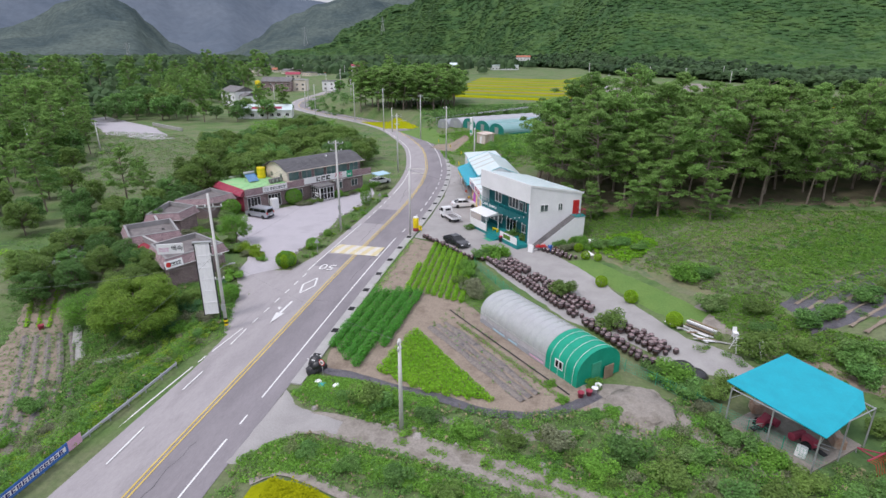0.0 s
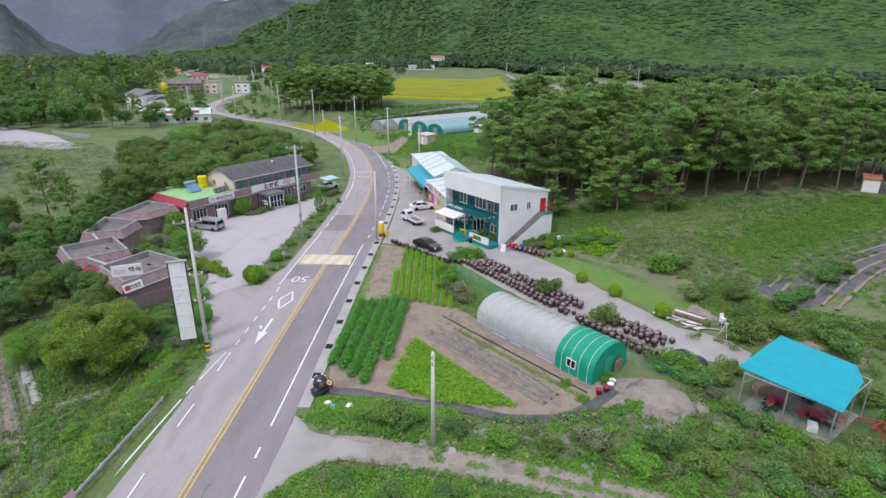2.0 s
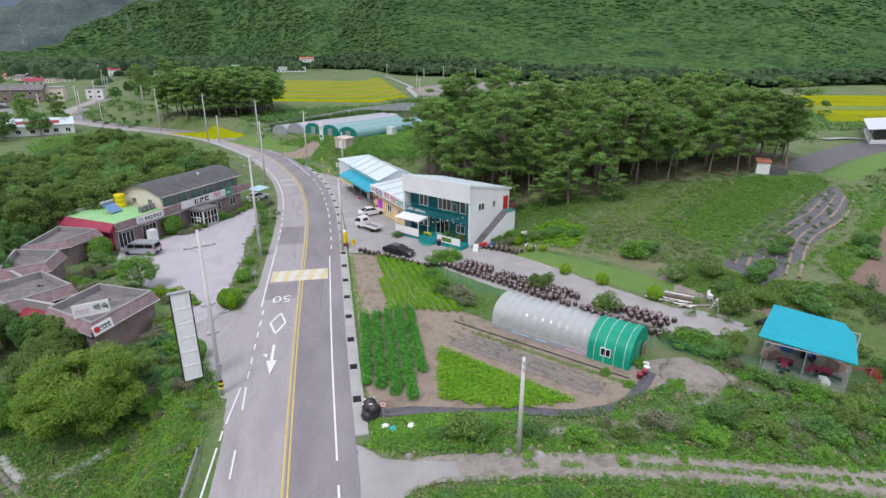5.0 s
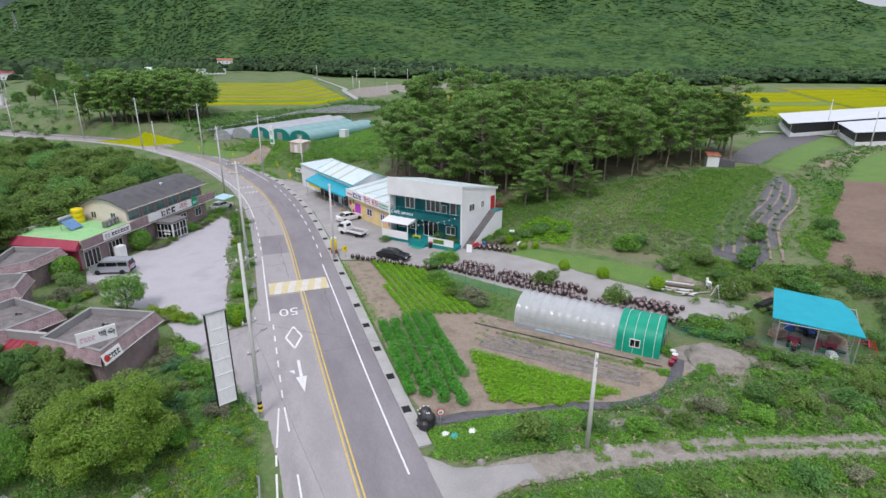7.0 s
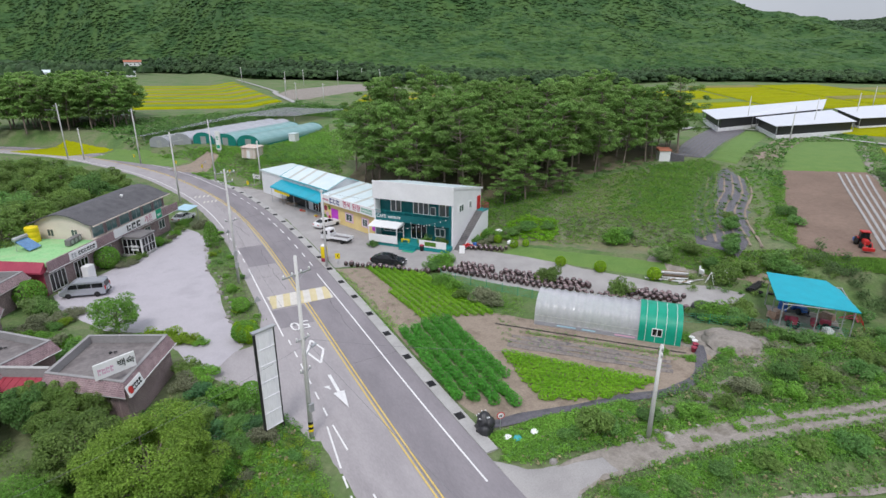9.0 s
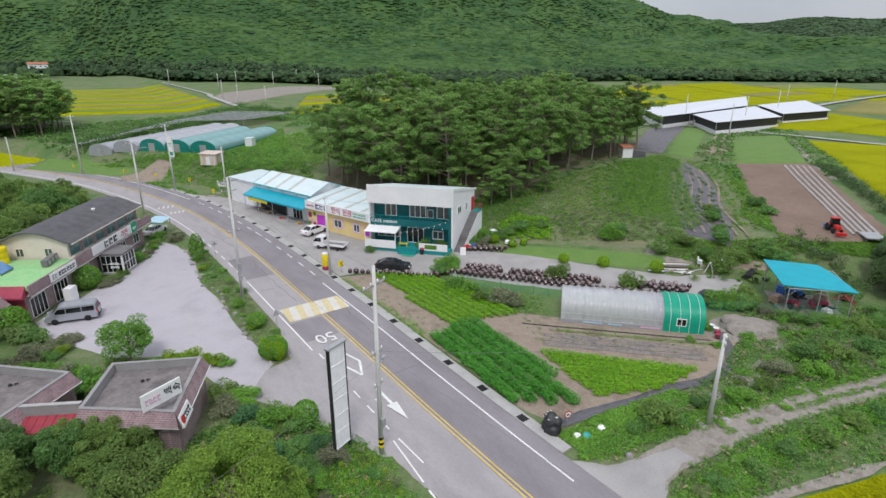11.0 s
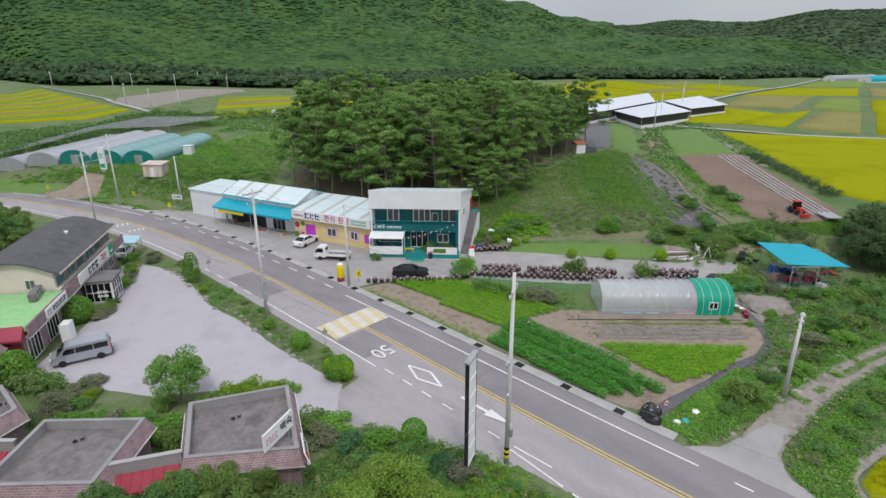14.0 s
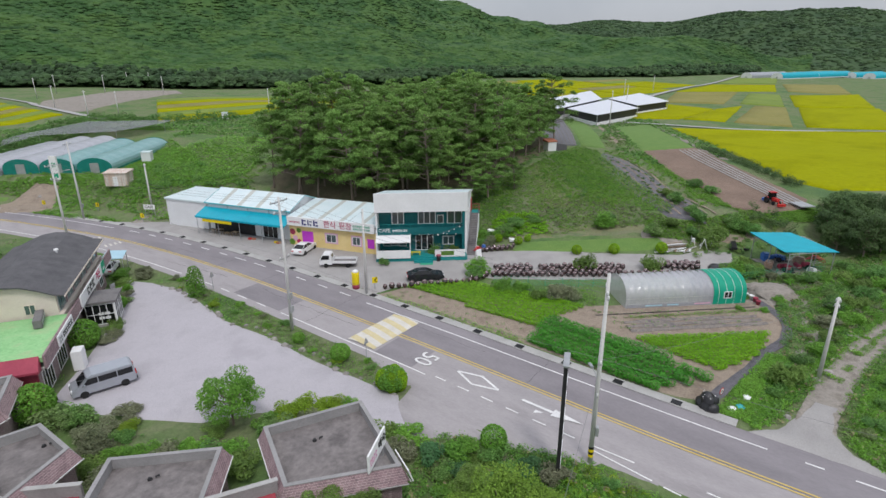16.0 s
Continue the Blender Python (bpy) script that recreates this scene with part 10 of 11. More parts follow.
SOUTH = [(-17, 37), (2, 37), (16, 42), (30, 34), (48, 26), (44, 12), (10, 16), (-17, 22)]
BANK = [(-29.2, 8), (-29.2, 47), (-33, 56), (-44, 54), (-50, 50), (-42, 40), (-36, 28), (-33, 18), (-34, 8)]
WEST_LOW = [(-42, 40), (-50, 50), (-56, 60), (-74, 70), (-84, 50), (-66, 26), (-50, 8), (-34, 8), (-33, 20)]
MEADOW = [(8, 77), (12.0, 90.0), (36.8, 91.3), (59.1, 95.1), (78.9, 93.9), (48.3, 58.2), (39.6, 46.0), (32.7, 44.0), (27.1, 45.4), (21.1, 57.0), (14.5, 67.9)]
NORTH = [(-27, 137), (-16, 131), (0, 126), (4, 150), (16, 190), (-20, 190), (-38, 176)]
WESTSIDE = [(-28, 62), (-28, 104), (-32, 130), (-40, 150), (-60, 190), (-90, 220), (-110, 200), (-80, 140), (-60, 110), (-75, 90), (-66, 62), (-48, 60), (-46, 76), (-31, 66)]
FARFIELDS = [(60, 62), (84, 92), (120, 104), (140, 130), (180, 150), (120, 170), (60, 160), (-10, 200), (-40, 190), (-60, 240), (0, 260), (130, 240), (240, 170), (160, 100), (100, 62)]
GRASSY = [(4, 80), (10.5, 90.9), (36.8, 91.3), (56.9, 93.9), (34.6, 67.1), (28.6, 65.5), (29.3, 57.3), (26.1, 53.8), (23.0, 57.1), (17.6, 64.1), (10.8, 76.0)]
weeds("meadow_grass", ((GRASSY, 9000, 0.4, 0.2), ([(21.1, 57.0), (25.2, 60.2), (29.2, 52.6), (39.6, 46.0), (44.8, 47.7), (41.3, 41.7), (31.3, 46.9), (23.9, 50.3)], 3500, 0.35, 0.22), ([(41.3, 56.4), (52.1, 61.9), (75.4, 78.1), (78.9, 76.1), (59.5, 62.2), (46.5, 49.5), (36.3, 47.9)], 2500, 0.45, 0.25), ([(35.5, 46.7), (44.8, 48.6), (44.0, 42.6), (48.0, 36.5), (43.8, 37.4), (37.6, 42.5)], 2000, 0.4, 0.22)), M_TALL_GRASS, 0.10, 12, "short tufted grass over the meadow")
weeds("meadow_straw", ((GRASSY, 3000, 0.4, 0.22), ([(21.1, 57.0), (25.2, 60.2), (29.2, 52.6), (39.6, 46.0), (41.3, 41.7), (31.3, 46.9), (23.9, 50.3)], 1200, 0.35, 0.22)), M_LEAF_GREY, 0.10, 10, "greyish dry grass tufts over the meadow")
VERGE = [(-17.6, 37.4), (-15, 35.4), (-8, 34.2), (8, 29.8), (20, 26.4), (20, 27.6), (8, 31.0), (-8, 35.6), (-15, 37.4)]
VERGE_S = [(-17.8, 28), (-15, 30.6), (-8, 30.2), (6, 27.4), (20, 23), (20, 21), (6, 25.6), (-8, 28.4), (-16, 26)]
weeds("verge_grass", ((VERGE, 3200, 0.3, 0.25), (VERGE_S, 3200, 0.32, 0.3), ([(-16.6, 39.8), (-4, 37.7), (-4, 35.5), (-16.8, 36.5)], 2200, 0.28, 0.25)), M_LEAF_LIME, 0.085, 12, "short bright grass along the farm track")
weeds("leafy_weeds", ((SOUTH, 5200, 0.34, 0.4), (BANK, 4600, 0.36, 0.45), (NORTH, 1500, 0.45, 0.5), (WEST_LOW, 1500, 0.3, 0.3), (WESTSIDE, 2200, 0.5, 0.6)), M_WEED, 0.094, 14, "dense leafy green weeds over the rough ground")
weeds("rail_grass", (([(-29.4, 10), (-29.4, 45), (-31.0, 47), (-33.5, 44), (-33.0, 30), (-32, 10)], 4200, 0.36, 0.32),), M_LEAF_LIME, 0.1, 12, "bright lush grass behind the guard rail")
weeds("bright_weeds", ((SOUTH, 1500, 0.45, 0.6), (BANK, 1700, 0.45, 0.6), (WESTSIDE, 500, 0.5, 0.5)), M_LEAF_BRIGHT, 0.075, 22, "bright green creeper and weeds over the banks")
weeds("dry_grass", ((SOUTH, 900, 0.25, 0.5), (BANK, 700, 0.25, 0.5), (MEADOW, 500, 0.3, 0.3), (NORTH, 300, 0.3, 0.4)), M_STRAW, 0.13, 6, "dry straw-coloured grass stalks among the weeds")
weeds("north_grass", ((NORTH, 5200, 0.5, 0.35), ([(-36, 186), (-28, 190), (-4, 216), (20, 222), (24, 190), (8, 184), (10, 172), (-10, 156), (-24, 156), (-40, 178)], 3600, 0.55, 0.4)), M_LEAF_LIME, 0.14, 12, "bright green grass and weeds round the tunnels")
weeds("clearing_grass", ((CLEARING, 4600, 0.9, 0.3),), M_WEED, 0.15, 12, "light green rough grass in the valley clearing")
weeds("clearing_straw", ((CLEARING, 1800, 0.9, 0.3),), M_LEAF_GREY, 0.16, 10, "dry pale grass in the valley clearing")
weeds("field_weeds", ((FARFIELDS, 9000, 0.8, 0.6),), M_WEED, 0.34, 10, "coarse green weeds between the far fields")


# ---- farther buildings ----
def tunnel_house(x, y, rz, L, W, H, cover, ends, label, name="plastic_tunnel", group="plastic tunnels beyond the bend"):
    t = thing(name, pose(x, y, height(x, y) - 0.1, 0, 0, rz), label, "greenhouse", group)
    pts = [(-W / 2, 0), (-W / 2, H * 0.4)] + [(-W / 2 * math.cos(math.pi * k / 10), H * 0.4 + H * 0.6 * math.sin(math.pi * k / 10)) for k in range(1, 10)] + [(W / 2, H * 0.4), (W / 2, 0)]
    n, m = len(pts), max(2, int(L / 2))
    b = B()
    for i in range(m + 1):
        d = 0.03 if i % 2 else 0.0
        b.v += [(L * i / m, yy * (1 - d * 0.4), zz * (1 - d)) for yy, zz in pts]
    b.f = [(i * n + j, i * n + j + 1, (i + 1) * n + j + 1, (i + 1) * n + j) for i in range(m) for j in range(n - 1)]
    part("cover", b, cover, t)
    for xx in (0.0, L):
        e = B()
        e.v = [(xx, yy, zz) for yy, zz in pts]
        e.f = [tuple(range(n))]
        part("end_wall", e, ends, t)
    part("door", B().box(-0.06, -0.9, 0, 0.0, 0.9, 2.1), M_GREY, t)
    for s in (-1, 1):
        part("side_curtain", B().box(0.1, s * (W / 2 + 0.02) - 0.02, 0, L - 0.1, s * (W / 2 + 0.02) + 0.02, 0.7), ends, t)
    return t


for k, (x, y, L, cover, ends) in enumerate(((-13.6, 163.8, 31, M_FILM_TEAL, M_TUNNEL_END), (-18.6, 169.6, 30, M_FILM_TEAL, M_TUNNEL_END), (-23.6, 175.0, 36, M_FILM_PALE, M_TUNNEL_END), (-29.0, 180.6, 40, M_FILM_PALE, M_FILM_GREY), (-34.4, 186.4, 40, M_FILM_GREY, M_FILM_GREY))):
    tunnel_house(x, y, 42, L, 7.2, 3.2, cover, ends, "long plastic tunnel with green end sheet" if k < 3 else "long dusty plastic tunnel")
net = thing("shade_net", pose(0, 0, 0), "flat dark grey shade net on poles behind the tunnels", "shade net")
NET = [(-41, 196), (-38, 192.5), (-6, 218), (8, 203), (19, 197), (27, 207), (11, 229), (-8, 224)]
b = B()
b.prism(NET[::-1] if sum(NET[k - 1][0] * NET[k][1] - NET[k][0] * NET[k - 1][1] for k in range(len(NET))) < 0 else NET, 0, 0, None)
n = len(NET)
b.v = [(x, y, height(x, y) + (2.5 if k < n else 2.53)) for k, (x, y, _) in enumerate(b.v)]
part("net", b, M_NET, net, "dark grey woven net")
for x, y in NET:
    part("pole", B().tube([(x, y, height(x, y) - 0.3), (x, y, height(x, y) + 2.58)], 0.05, 6), M_GREY, net)
M_RUST_PALE = mat("rust_streaked_sheet", ((0.62, 0.57, 0.53), (0.50, 0.36, 0.28), (0.66, 0.62, 0.58), (0.40, 0.22, 0.15)), scale=1.6, fine=6, grain=0.2, local=True, stretch=(1, 1, 0.08))
hut = thing("rusty_hut", pose(-15.0, 149.2, height(-15.0, 149.2) - 0.1, 0, 0, -50), "small hut of rusty corrugated sheets", "hut")
part("wall", B().box(-2.1, -1.4, 0, 2.1, 1.4, 2.5), M_RUST_PALE, hut)
part("roof", B().prism([(-2.3, -1.6), (2.3, -1.6), (2.3, 1.6), (-2.3, 1.6)], 2.5, 0, [2.6, 2.6, 2.9, 2.9]), M_RUST_PALE, hut)
part("door", B().box(-0.5, -1.44, 0, 0.4, -1.4, 1.9), M_WHITE, hut)
for k, (x, y) in enumerate(((-0.7, 167.4), (56.5, 226.0))):
    w = thing("white_shed_box", pose(x, y, height(x, y) - 0.1, 0, 0, 49), "small white panel shed beside the tunnels", "shed", "white sheds by the tunnels")
    part("wall", B().box(-1.1, -1.0, 0, 1.1, 1.0, 2.4), M_WALL_SHEET, w)
    part("roof", B().box(-1.2, -1.1, 2.4, 1.2, 1.1, 2.5), M_ROOF_SHEET, w)
ps = thing("pillar_sign", pose(-21.0, 163.4, height(-21.0, 163.4), 0, 0, -55), "tall narrow white and green pillar sign", "sign")
part("panel", B().box(-0.75, -0.2, 0.6, 0.75, 0.2, 5.4), M_WHITE, ps, bevel=0.03)
part("foot", B().box(-0.5, -0.15, -0.2, 0.5, 0.15, 0.6), M_GREY, ps)
part("green_print", B().box(-0.6, -0.22, 1.0, 0.6, -0.2, 1.9), M_GREEN_SIGN, ps)
bars(ps, pose(0, -0.2, 3.2), 1.0, 0.9, 2, M_GREEN_SIGN, rng)


def roof_block(name, quad, z0, z1, label, group, lo=4.2):
    """A barn with a single sloping sheet roof over a polygon."""
    x0, y0 = quad[0]
    g0 = height(*quad[0])
    area = sum(quad[k - 1][0] * quad[k][1] - quad[k][0] * quad[k - 1][1] for k in range(len(quad)))
    q = quad if area > 0 else quad[::-1]
    p = [(x - x0, y - y0) for x, y in q]
    cx, cy = sum(a[0] for a in p) / len(q), sum(a[1] for a in p) / len(q)
    t = thing(name, pose(x0, y0, g0), label, "barn", group)
    land = [height(x, y) - g0 for x, y in q]
    hs = [lo + z for z in land]
    part("roof", roof_sheet(p, hs), M_BARN_SHEET, t, "wide pale sheet roof")
    ins = [(x + (cx - x) * 0.04, y + (cy - y) * 0.04) for x, y in p]
    part("wall", B().prism(ins, min(land) - 0.5, 0, [z + lo * 0.25 for z in land]), M_WHITE_WALL, t)
    # solid dark block: the shade below the roof is put into its colour
    part("bay_shade", B().prism([(x + (cx - x) * 0.08, y + (cy - y) * 0.08) for x, y in p], min(land), 0, [h - 0.2 for h in hs]), M_DARK, t)
    for i in range(len(q)):
        part("post", B().tube([(*ins[i], land[i] - 0.3), (*ins[i], hs[i] - 0.1)], 0.12, 6), M_GREY, t)


def roof_sheet(p, hs):
    b = B()
    top = [(x, y, h) for (x, y), h in zip(p, hs)]
    b.quad(*top)
    b.quad(*[(x, y, h - 0.12) for x, y, h in reversed(top)])
    for i in range(len(top)):
        a, c = top[i], top[(i + 1) % len(top)]
        b.quad((a[0], a[1], a[2] - 0.12), (c[0], c[1], c[2] - 0.12), c, a)
    return b


roof_block("cattle_barn", [(125.5, 129), (152, 134.6), (203, 139.4), (258, 168.5), (155, 158)], 0, 0, "wide low barn with a pale sheet roof", "barns", 4.2)
roof_block("cattle_barn", [(128, 110.8), (170, 110.2), (205, 137.2), (151.6, 133.2)], 0, 0, "wide low barn with a pale sheet roof", "barns", 3.9)
roof_block("cattle_barn", [(179.9, 114.3), (210.2, 110.1), (257, 139.4), (211.7, 139.6)], 0, 0, "wide low barn with a pale sheet roof", "barns", 4.0)
rh = thing("red_roof_hut", pose(66.6, 97.6, height(66.6, 97.6) - 0.1, 0, 0, -30), "tiny white hut with a red roof and dark lean-to", "hut")
part("wall", B().box(-1.2, -1.1, 0, 1.2, 1.1, 2.3), M_WHITE_WALL, rh)
part("roof", B().prism([(-1.4, -1.3), (1.4, -1.3), (1.4, 1.3), (-1.4, 1.3)], 2.3, 0, [2.45, 2.45, 2.9, 2.9]), M_ORANGE, rh)
part("lean_to", B().prism([(1.2, -1.0), (4.4, -1.0), (4.4, 1.0), (1.2, 1.0)], 0, 0, [1.9, 1.3, 1.3, 1.9]), M_MULCH, rh)

tr = thing("tractor", pose(44.6, 44.9, height(44.6, 44.9) + 0.1, 0, 0, -140) @ Matrix.Scale(0.78, 4), "red farm tractor with a rear implement on the field edge", "tractor")
part("bonnet", B().box(0.3, -0.4, 0.75, 2.0, 0.4, 1.45), M_RED, tr, bevel=0.08)
part("cab", frustum((-0.9, 0.4, 0.7, 1.0), (-0.75, 0.2, 0.6, 2.45)), M_GLASS_DARK, tr, bevel=0.04)
part("cab_roof", B().box(-0.95, -0.72, 2.43, 0.4, 0.72, 2.58), M_RED, tr, bevel=0.05)
part("mudguard", B().box(-1.2, -0.95, 1.3, -0.1, -0.6, 1.42).box(-1.2, 0.6, 1.3, -0.1, 0.95, 1.42), M_RED, tr, bevel=0.02)
for x, y, r in ((-0.65, 0.8, 0.72), (-0.65, -0.8, 0.72), (1.5, 0.65, 0.45), (1.5, -0.65, 0.45)):
    w = part("wheel", wheel_tyre, None, tr)
    w.matrix_basis = pose(x, y, r, 90, 0, 0) @ Matrix.Scale(r / 0.33, 4)
    part("rim", wheel_rim, None, w)
part("loader", B().tube([(1.2, -0.5, 1.2), (2.6, -0.5, 1.3), (3.2, -0.5, 0.6)], 0.07, 6).tube([(1.2, 0.5, 1.2), (2.6, 0.5, 1.3), (3.2, 0.5, 0.6)], 0.07, 6).box(3.0, -0.8, 0.2, 3.6, 0.8, 0.7), M_RED, tr)
part("implement", B().box(-2.2, -1.0, 0.3, -1.3, 1.0, 0.9), M_BLUE, tr, bevel=0.05)
rake = thing("field_harrow", pose(45.6, 40.6, height(45.6, 40.6) + 0.1, 0, 0, -140), "rusty grey harrow standing beside the tractor", "farm machine")
part("frame", B().box(-1.6, -1.2, 0.35, 1.6, 1.2, 0.5), M_GREY, rake)
for k in range(6):
    part("tine", B().tube([(-1.4 + 0.55 * k, -1.0, 0.4), (-1.4 + 0.55 * k, -1.2, 0.0)], 0.04, 5), M_GREY, rake)


def house(x, y, rz, w, d, h, roof_mat, wall_mat, label, flat=False, storeys=1, z=None):
    t = thing("house", pose(x, y, (height(x, y) if z is None else z) - 0.2, 0, 0, rz), label, "house", "village houses")
    part("wall", B().box(-w / 2, -d / 2, 0, w / 2, d / 2, h), wall_mat, t)
    if flat:
        part("roof", B().box(-w / 2 - 0.3, -d / 2 - 0.3, h, w / 2 + 0.3, d / 2 + 0.3, h + 0.5), roof_mat, t)
    else:
        b = B()
        r = h + d * 0.22
        for s in (-1, 1):
            b.quad((-w / 2 - 0.4, s * (d / 2 + 0.5), h - 0.1), (w / 2 + 0.4, s * (d / 2 + 0.5), h - 0.1), (w / 2 + 0.4, 0, r), (-w / 2 - 0.4, 0, r))
        for s in (-1, 1):
            b.quad((s * w / 2, -d / 2, h), (s * w / 2, d / 2, h), (s * w / 2, 0, r - 0.1))
        part("roof", b, roof_mat, t)
    n = max(2, int(w / 3.5))
    for i in range(storeys):
        for k in range(n):
            window(t, pose(-w / 2 + w * (k + 0.5) / n, -d / 2, 1.0 + 2.9 * i), 1.5, 1.3, 2, glass=M_GLASS_DARK)
    return t


house(-160, 268, -35, 17, 11, 7.4, M_ROOF_GREY, M_WHITE_WALL, "two-storey pale village house with a grey roof", storeys=2)
house(-151, 262, -35, 8, 7, 5.6, M_ROOF_GREY, M_WHITE_WALL, "white gabled wing of the village house")
house(-119, 222, 20, 21, 9, 3.6, M_ROOF_SHEET, M_WHITE_WALL, "low roadside house with a red and white roof")
red_band = thing("roof_panel_sign", pose(-117.6, 219.2, height(-118, 219) + 4.1, 28, 0, 20), "long dark red roof panel on the roadside house", "sign")
part("panel", B().box(-6.2, -0.9, 0, 6.2, 0.9, 0.1), M_MAROON, red_band)
house(-121, 217.4, 20, 16, 4, 2.9, M_WHITE, M_WHITE_WALL, "white porch range of the roadside house", flat=True)
house(-188, 366, 10, 20, 12, 6.5, M_ROOF_GREY, M_BRICK, "large dark red and grey village building", storeys=2)
house(-176, 372, 10, 12, 9, 7.5, M_CONCRETE, M_CREAM, "tall cream village building", flat=True, storeys=2)
house(-158, 384, 10, 9, 8, 6.5, M_ROOF_GREY, M_WHITE_WALL, "white village house by the far road", flat=True, storeys=2)
house(-172, 283, -20, 12, 6, 2.8, M_TURQ_SHEET, M_WHITE_WALL, "low shed with a turquoise roof")
house(-156, 138, 30, 16, 8, 3.4, M_RUST, M_CREAM, "low house with a faded brown roof among the trees")
house(-55, 598, 15, 28, 10, 4.5, M_ROOF_SHEET, M_WALL_SHEET, "long white farm building at the valley edge", flat=True)
house(-42, 690, 0, 16, 8, 4, M_ORANGE, M_WHITE_WALL, "white house with a red roof at the foot of the hill", z=16)
house(-110, 590, 0, 14, 9, 5, M_ROOF_SHEET, M_WALL_SHEET, "pale farm shed in the far valley")
house(-118, 465, 5, 20, 8, 3.5, M_TURQ_SHEET, M_WALL_SHEET, "far shed with a turquoise roof")
r2 = random.Random(12)
for k in range(26):
    x, y = r2.uniform(-330, -215), r2.uniform(480, 760)
    house(x, y, r2.uniform(-40, 40), r2.uniform(9, 18), r2.uniform(7, 10), r2.choice((3, 3.4, 6)), r2.choice((M_ROOF_GREY, M_ROOF_GREY, M_ORANGE, M_CONCRETE, M_MAROON, M_ROOF_GREY)), r2.choice((M_WHITE_WALL, M_CREAM)), "small village house in the far valley", flat=r2.random() < 0.4)
for k in range(12):
    x, y = r2.uniform(-620, -420), r2.uniform(440, 640)
    house(x, y, r2.uniform(-40, 40), r2.uniform(12, 30), r2.uniform(8, 12), r2.choice((4, 6)), r2.choice((M_ROOF_GREY, M_ORANGE, M_CONCRETE)), M_CREAM, "pale building across the far valley", flat=r2.random() < 0.5)
for k, (x, y, L) in enumerate(((596, 145, 60), (600, 118, 70), (640, 108, 70), (700, 62, 60), (690, 45, 40), (655, 92, 60))):
    tunnel_house(x, y, -25, L, 12, 6, M_TURQ_SHEET if k else M_FILM_GREY, M_WHITE_WALL, "far plastic tunnel with turquoise cover", group="far turquoise tunnels")
house(165, 420, 20, 9, 5, 3, M_ROOF_SHEET, M_WALL_SHEET, "small pale shed at the wood's foot")
house(255, 395, 30, 9, 5, 3, M_ROOF_SHEET, M_WALL_SHEET, "small pale shed at the wood's foot")
yt = thing("yellow_tank", pose(-196, 352, height(-196, 352)), "tall yellow tank beside the village building", "water tank")
part("body", B().lathe([(1.7, 0), (1.7, 6.4), (1.2, 7)], 16), M_YELLOW, yt, smooth=True)


def pylon(x, y, z, h):
    p = thing("pylon", pose(x, y, z, 0, 0, 30), "grey lattice power pylon on the far slope", "pylon", "power pylons")
    b = B()
    w = h * 0.11
    for sx in (-1, 1):
        for sy in (-1, 1):
            b.tube([(sx * w, sy * w, 0), (sx * w * 0.25, sy * w * 0.25, h * 0.7), (0, 0, h)], 0.28, 4)
    for k in range(5):
        z0 = h * 0.13 * k
        q = w * (1 - 0.75 * z0 / (h * 0.7))
        b.tube([(-q, -q, z0), (q, -q, z0 + h * 0.12)], 0.16, 4).tube([(q, -q, z0), (-q, -q, z0 + h * 0.12)], 0.16, 4)
    part("tower", b, M_GREY, p)
    for k in range(3):
        part("arm", B().tube([(-h * 0.14, 0, h * (0.7 + 0.1 * k)), (h * 0.14, 0, h * (0.7 + 0.1 * k))], 0.22, 4), M_GREY, p)


for az, r, tab, rough, h in ((-39.5, 1390, WEST, 60, 42), (-24.2, 1950, MIDDLE, 50, 60), (-16.5, 1500, NEAR, 58, 42)):
    x, y = CX + r * math.sin(radians(az)), CY + r * math.cos(radians(az))
    pylon(x, y, hill_z(tab, az, r, rough) - 2, h)
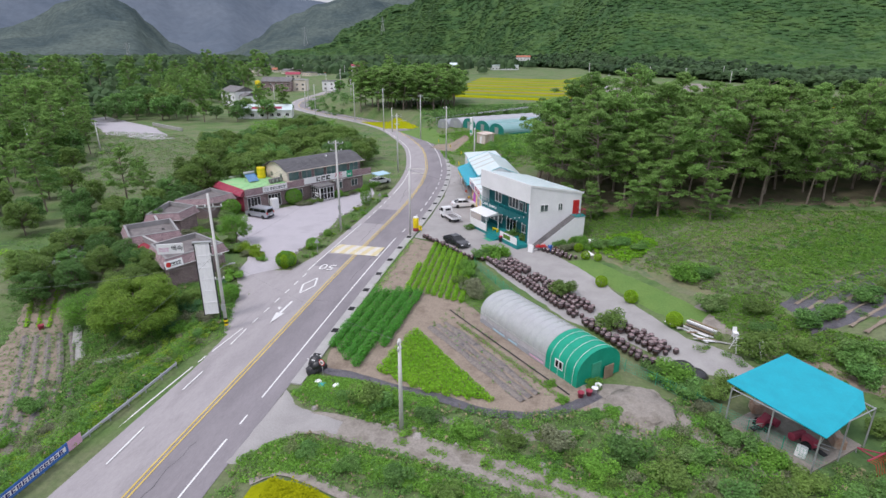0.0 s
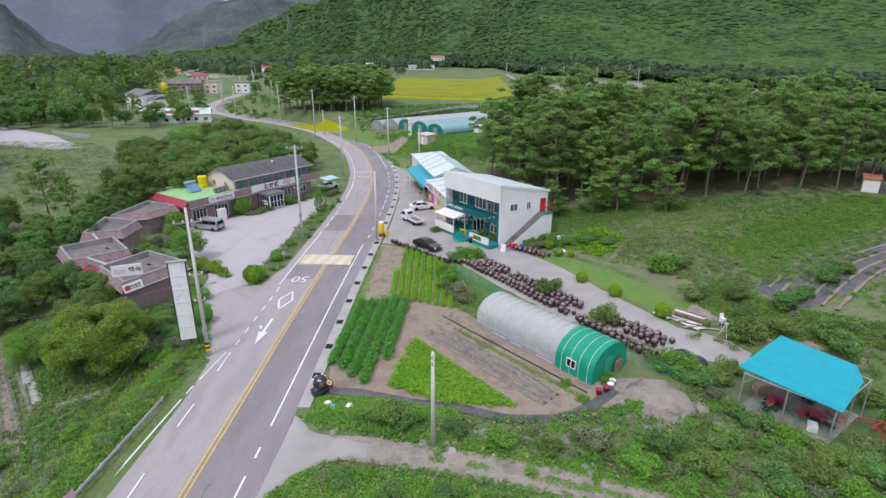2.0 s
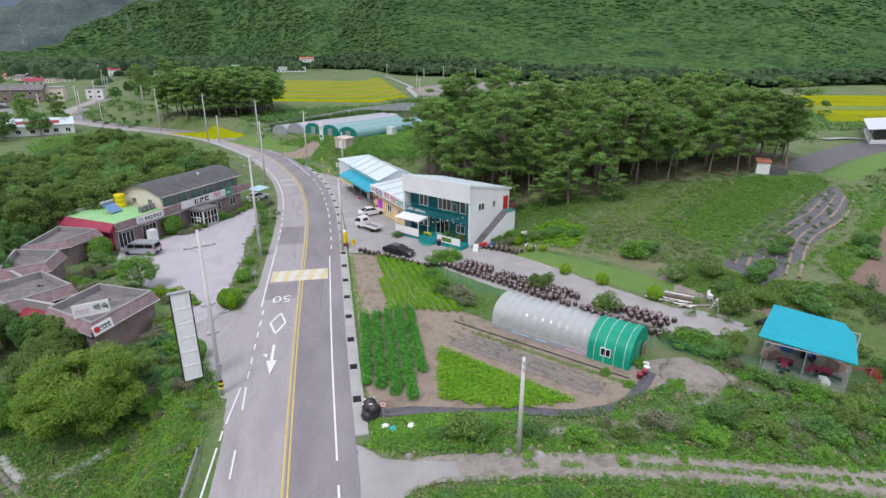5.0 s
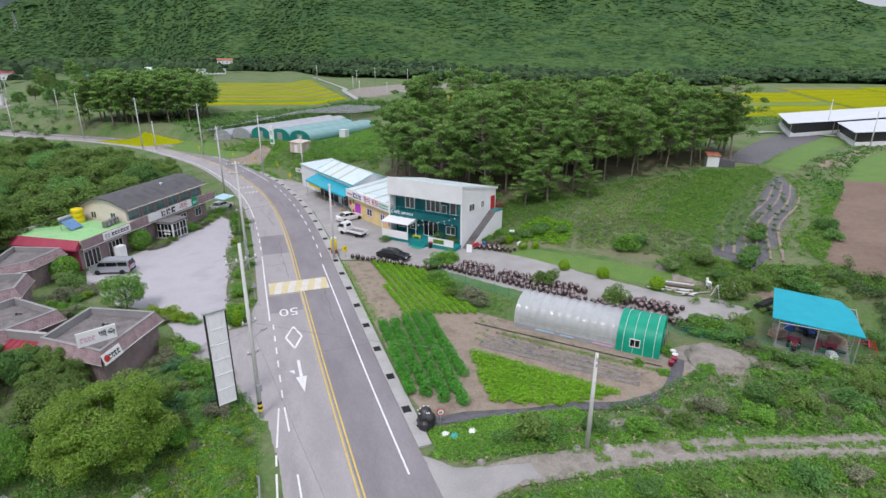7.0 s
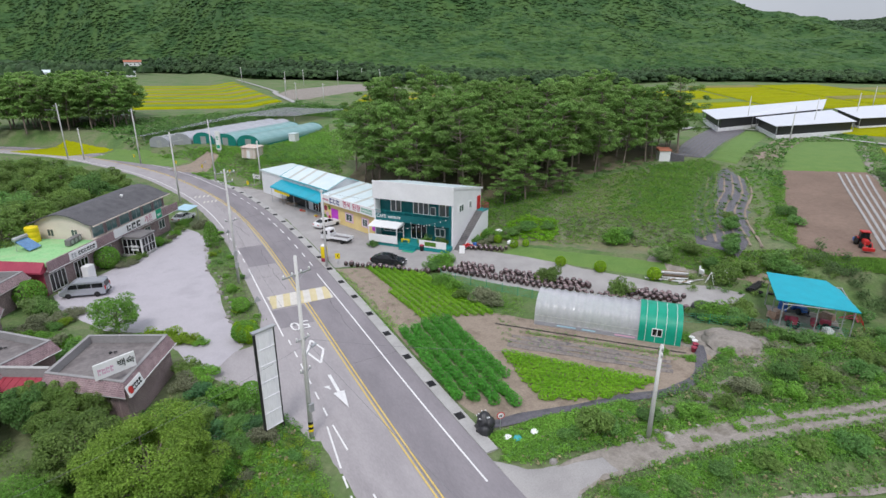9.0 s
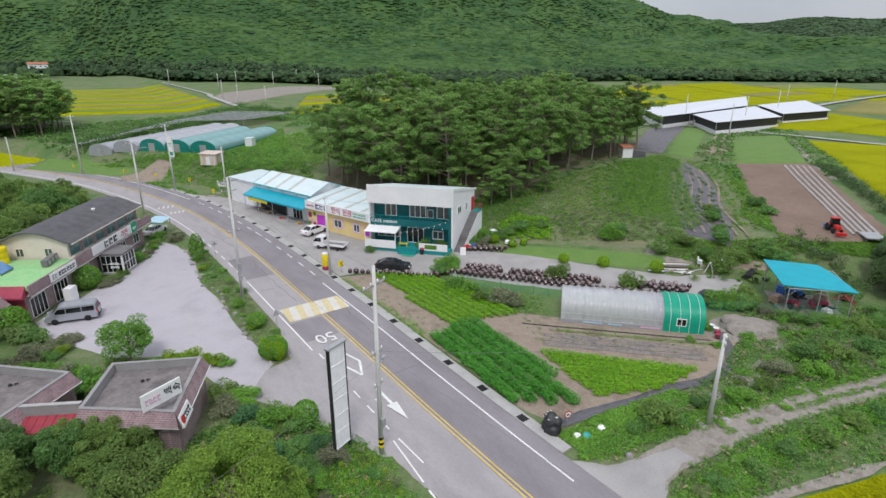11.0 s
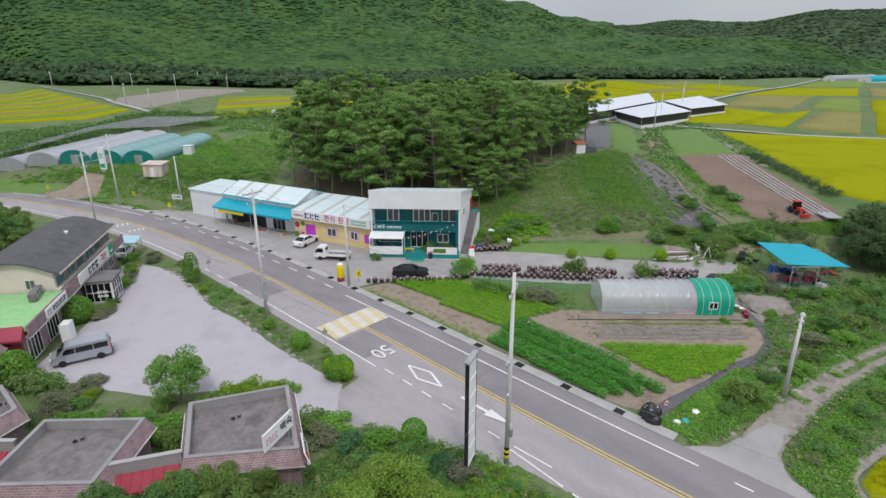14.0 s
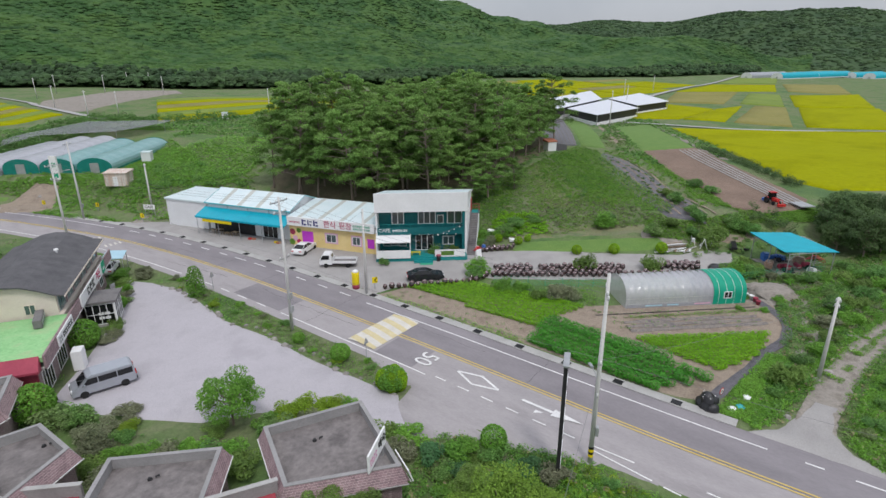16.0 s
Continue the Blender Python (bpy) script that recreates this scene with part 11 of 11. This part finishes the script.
# small greenhouse in the low plots
tunnel_house(-58.2, 52.2, 104, 7.6, 4.0, 2.5, M_FILM, M_FILM, "small clear plastic tunnel in the low plot", "garden_tunnel", "garden tunnels")
for x, y, rz in ((-46.2, 44.0, 42), (-43.2, 41.2, 43), (-38.1, 40.7, -50)):
    solo("concrete_slab", B().box(-0.35, -2.2, 0, 0.35, 2.2, 0.22).box(0.35, -1.6, 0, 0.5, 1.6, 0.14), M_CONCRETE, "weathered concrete channel in the low plot", "slab", "concrete slabs", m=pose(x, y, height(x, y), 0, 0, rz), bevel=0.03)
for x, y in ((-49.5, 37.0), (-51.0, 44.2)):
    tub = thing("plastic_tub", pose(x, y, height(x, y) + 0.1), "dark red plastic tub in the low plot", "tub", "tubs in the plots")
    part("body", B().lathe([(0.24, 0), (0.32, 0.5), (0.34, 0.55), (0.28, 0.53), (0.22, 0.06)], 12), M_MAROON, tub, smooth=True)
# stones and rubble along the northern bend and by the track
for k in range(26):
    x, y = (-33 + 9 * r2.random(), 160 + 5 * r2.random()) if k < 14 else (-14 + 30 * r2.random(), 33.6 - 0.2 * k * r2.random())
    if k >= 14:
        y = 34.2 - (x + 14) * 0.2 + r2.uniform(0, 1.2)
    solo("loose_stone", lump(B(), (0, 0, -0.1), r2.uniform(0.2, 0.5), 0.8, r2, 7, 3), M_STONE, "loose pale field stone in the grass", "stone", "loose stones", m=pose(x, y, height(x, y), 0, 0, r2.uniform(0, 360)))

solo("yard_wall", B().box(-12, -0.2, -0.5, 12, 0.2, 1.1), M_CONCRETE, "long pale boundary wall of the concrete yard", "wall", m=pose(-137, 180.4, height(-137, 180), 0, 0, -29))
b = B()
for poly, gap, lo, hi in (([(-420, 470), (-980, 620), (-1250, 1000), (-900, 1300), (-500, 1200), (-330, 800)], 19, 8, 14), ([(-420, 300), (-560, 330), (-900, 500), (-700, 560), (-460, 450)], 14, 6, 10), ([(-330, 800), (-200, 760), (-120, 1000), (-300, 1350), (-500, 1250)], 19, 8, 14)):
    for x, y in scatter(poly, gap, r2):
        canopy_dome(b, x, y, height(x, y) - 0.5, r2.uniform(lo, hi) * 0.8, r2.uniform(lo, hi), r2, 8)
solo("far_valley_wood", b, M_FOREST_DARK, "dark wooded band below the distant mountains", "wood", kind="stuff")
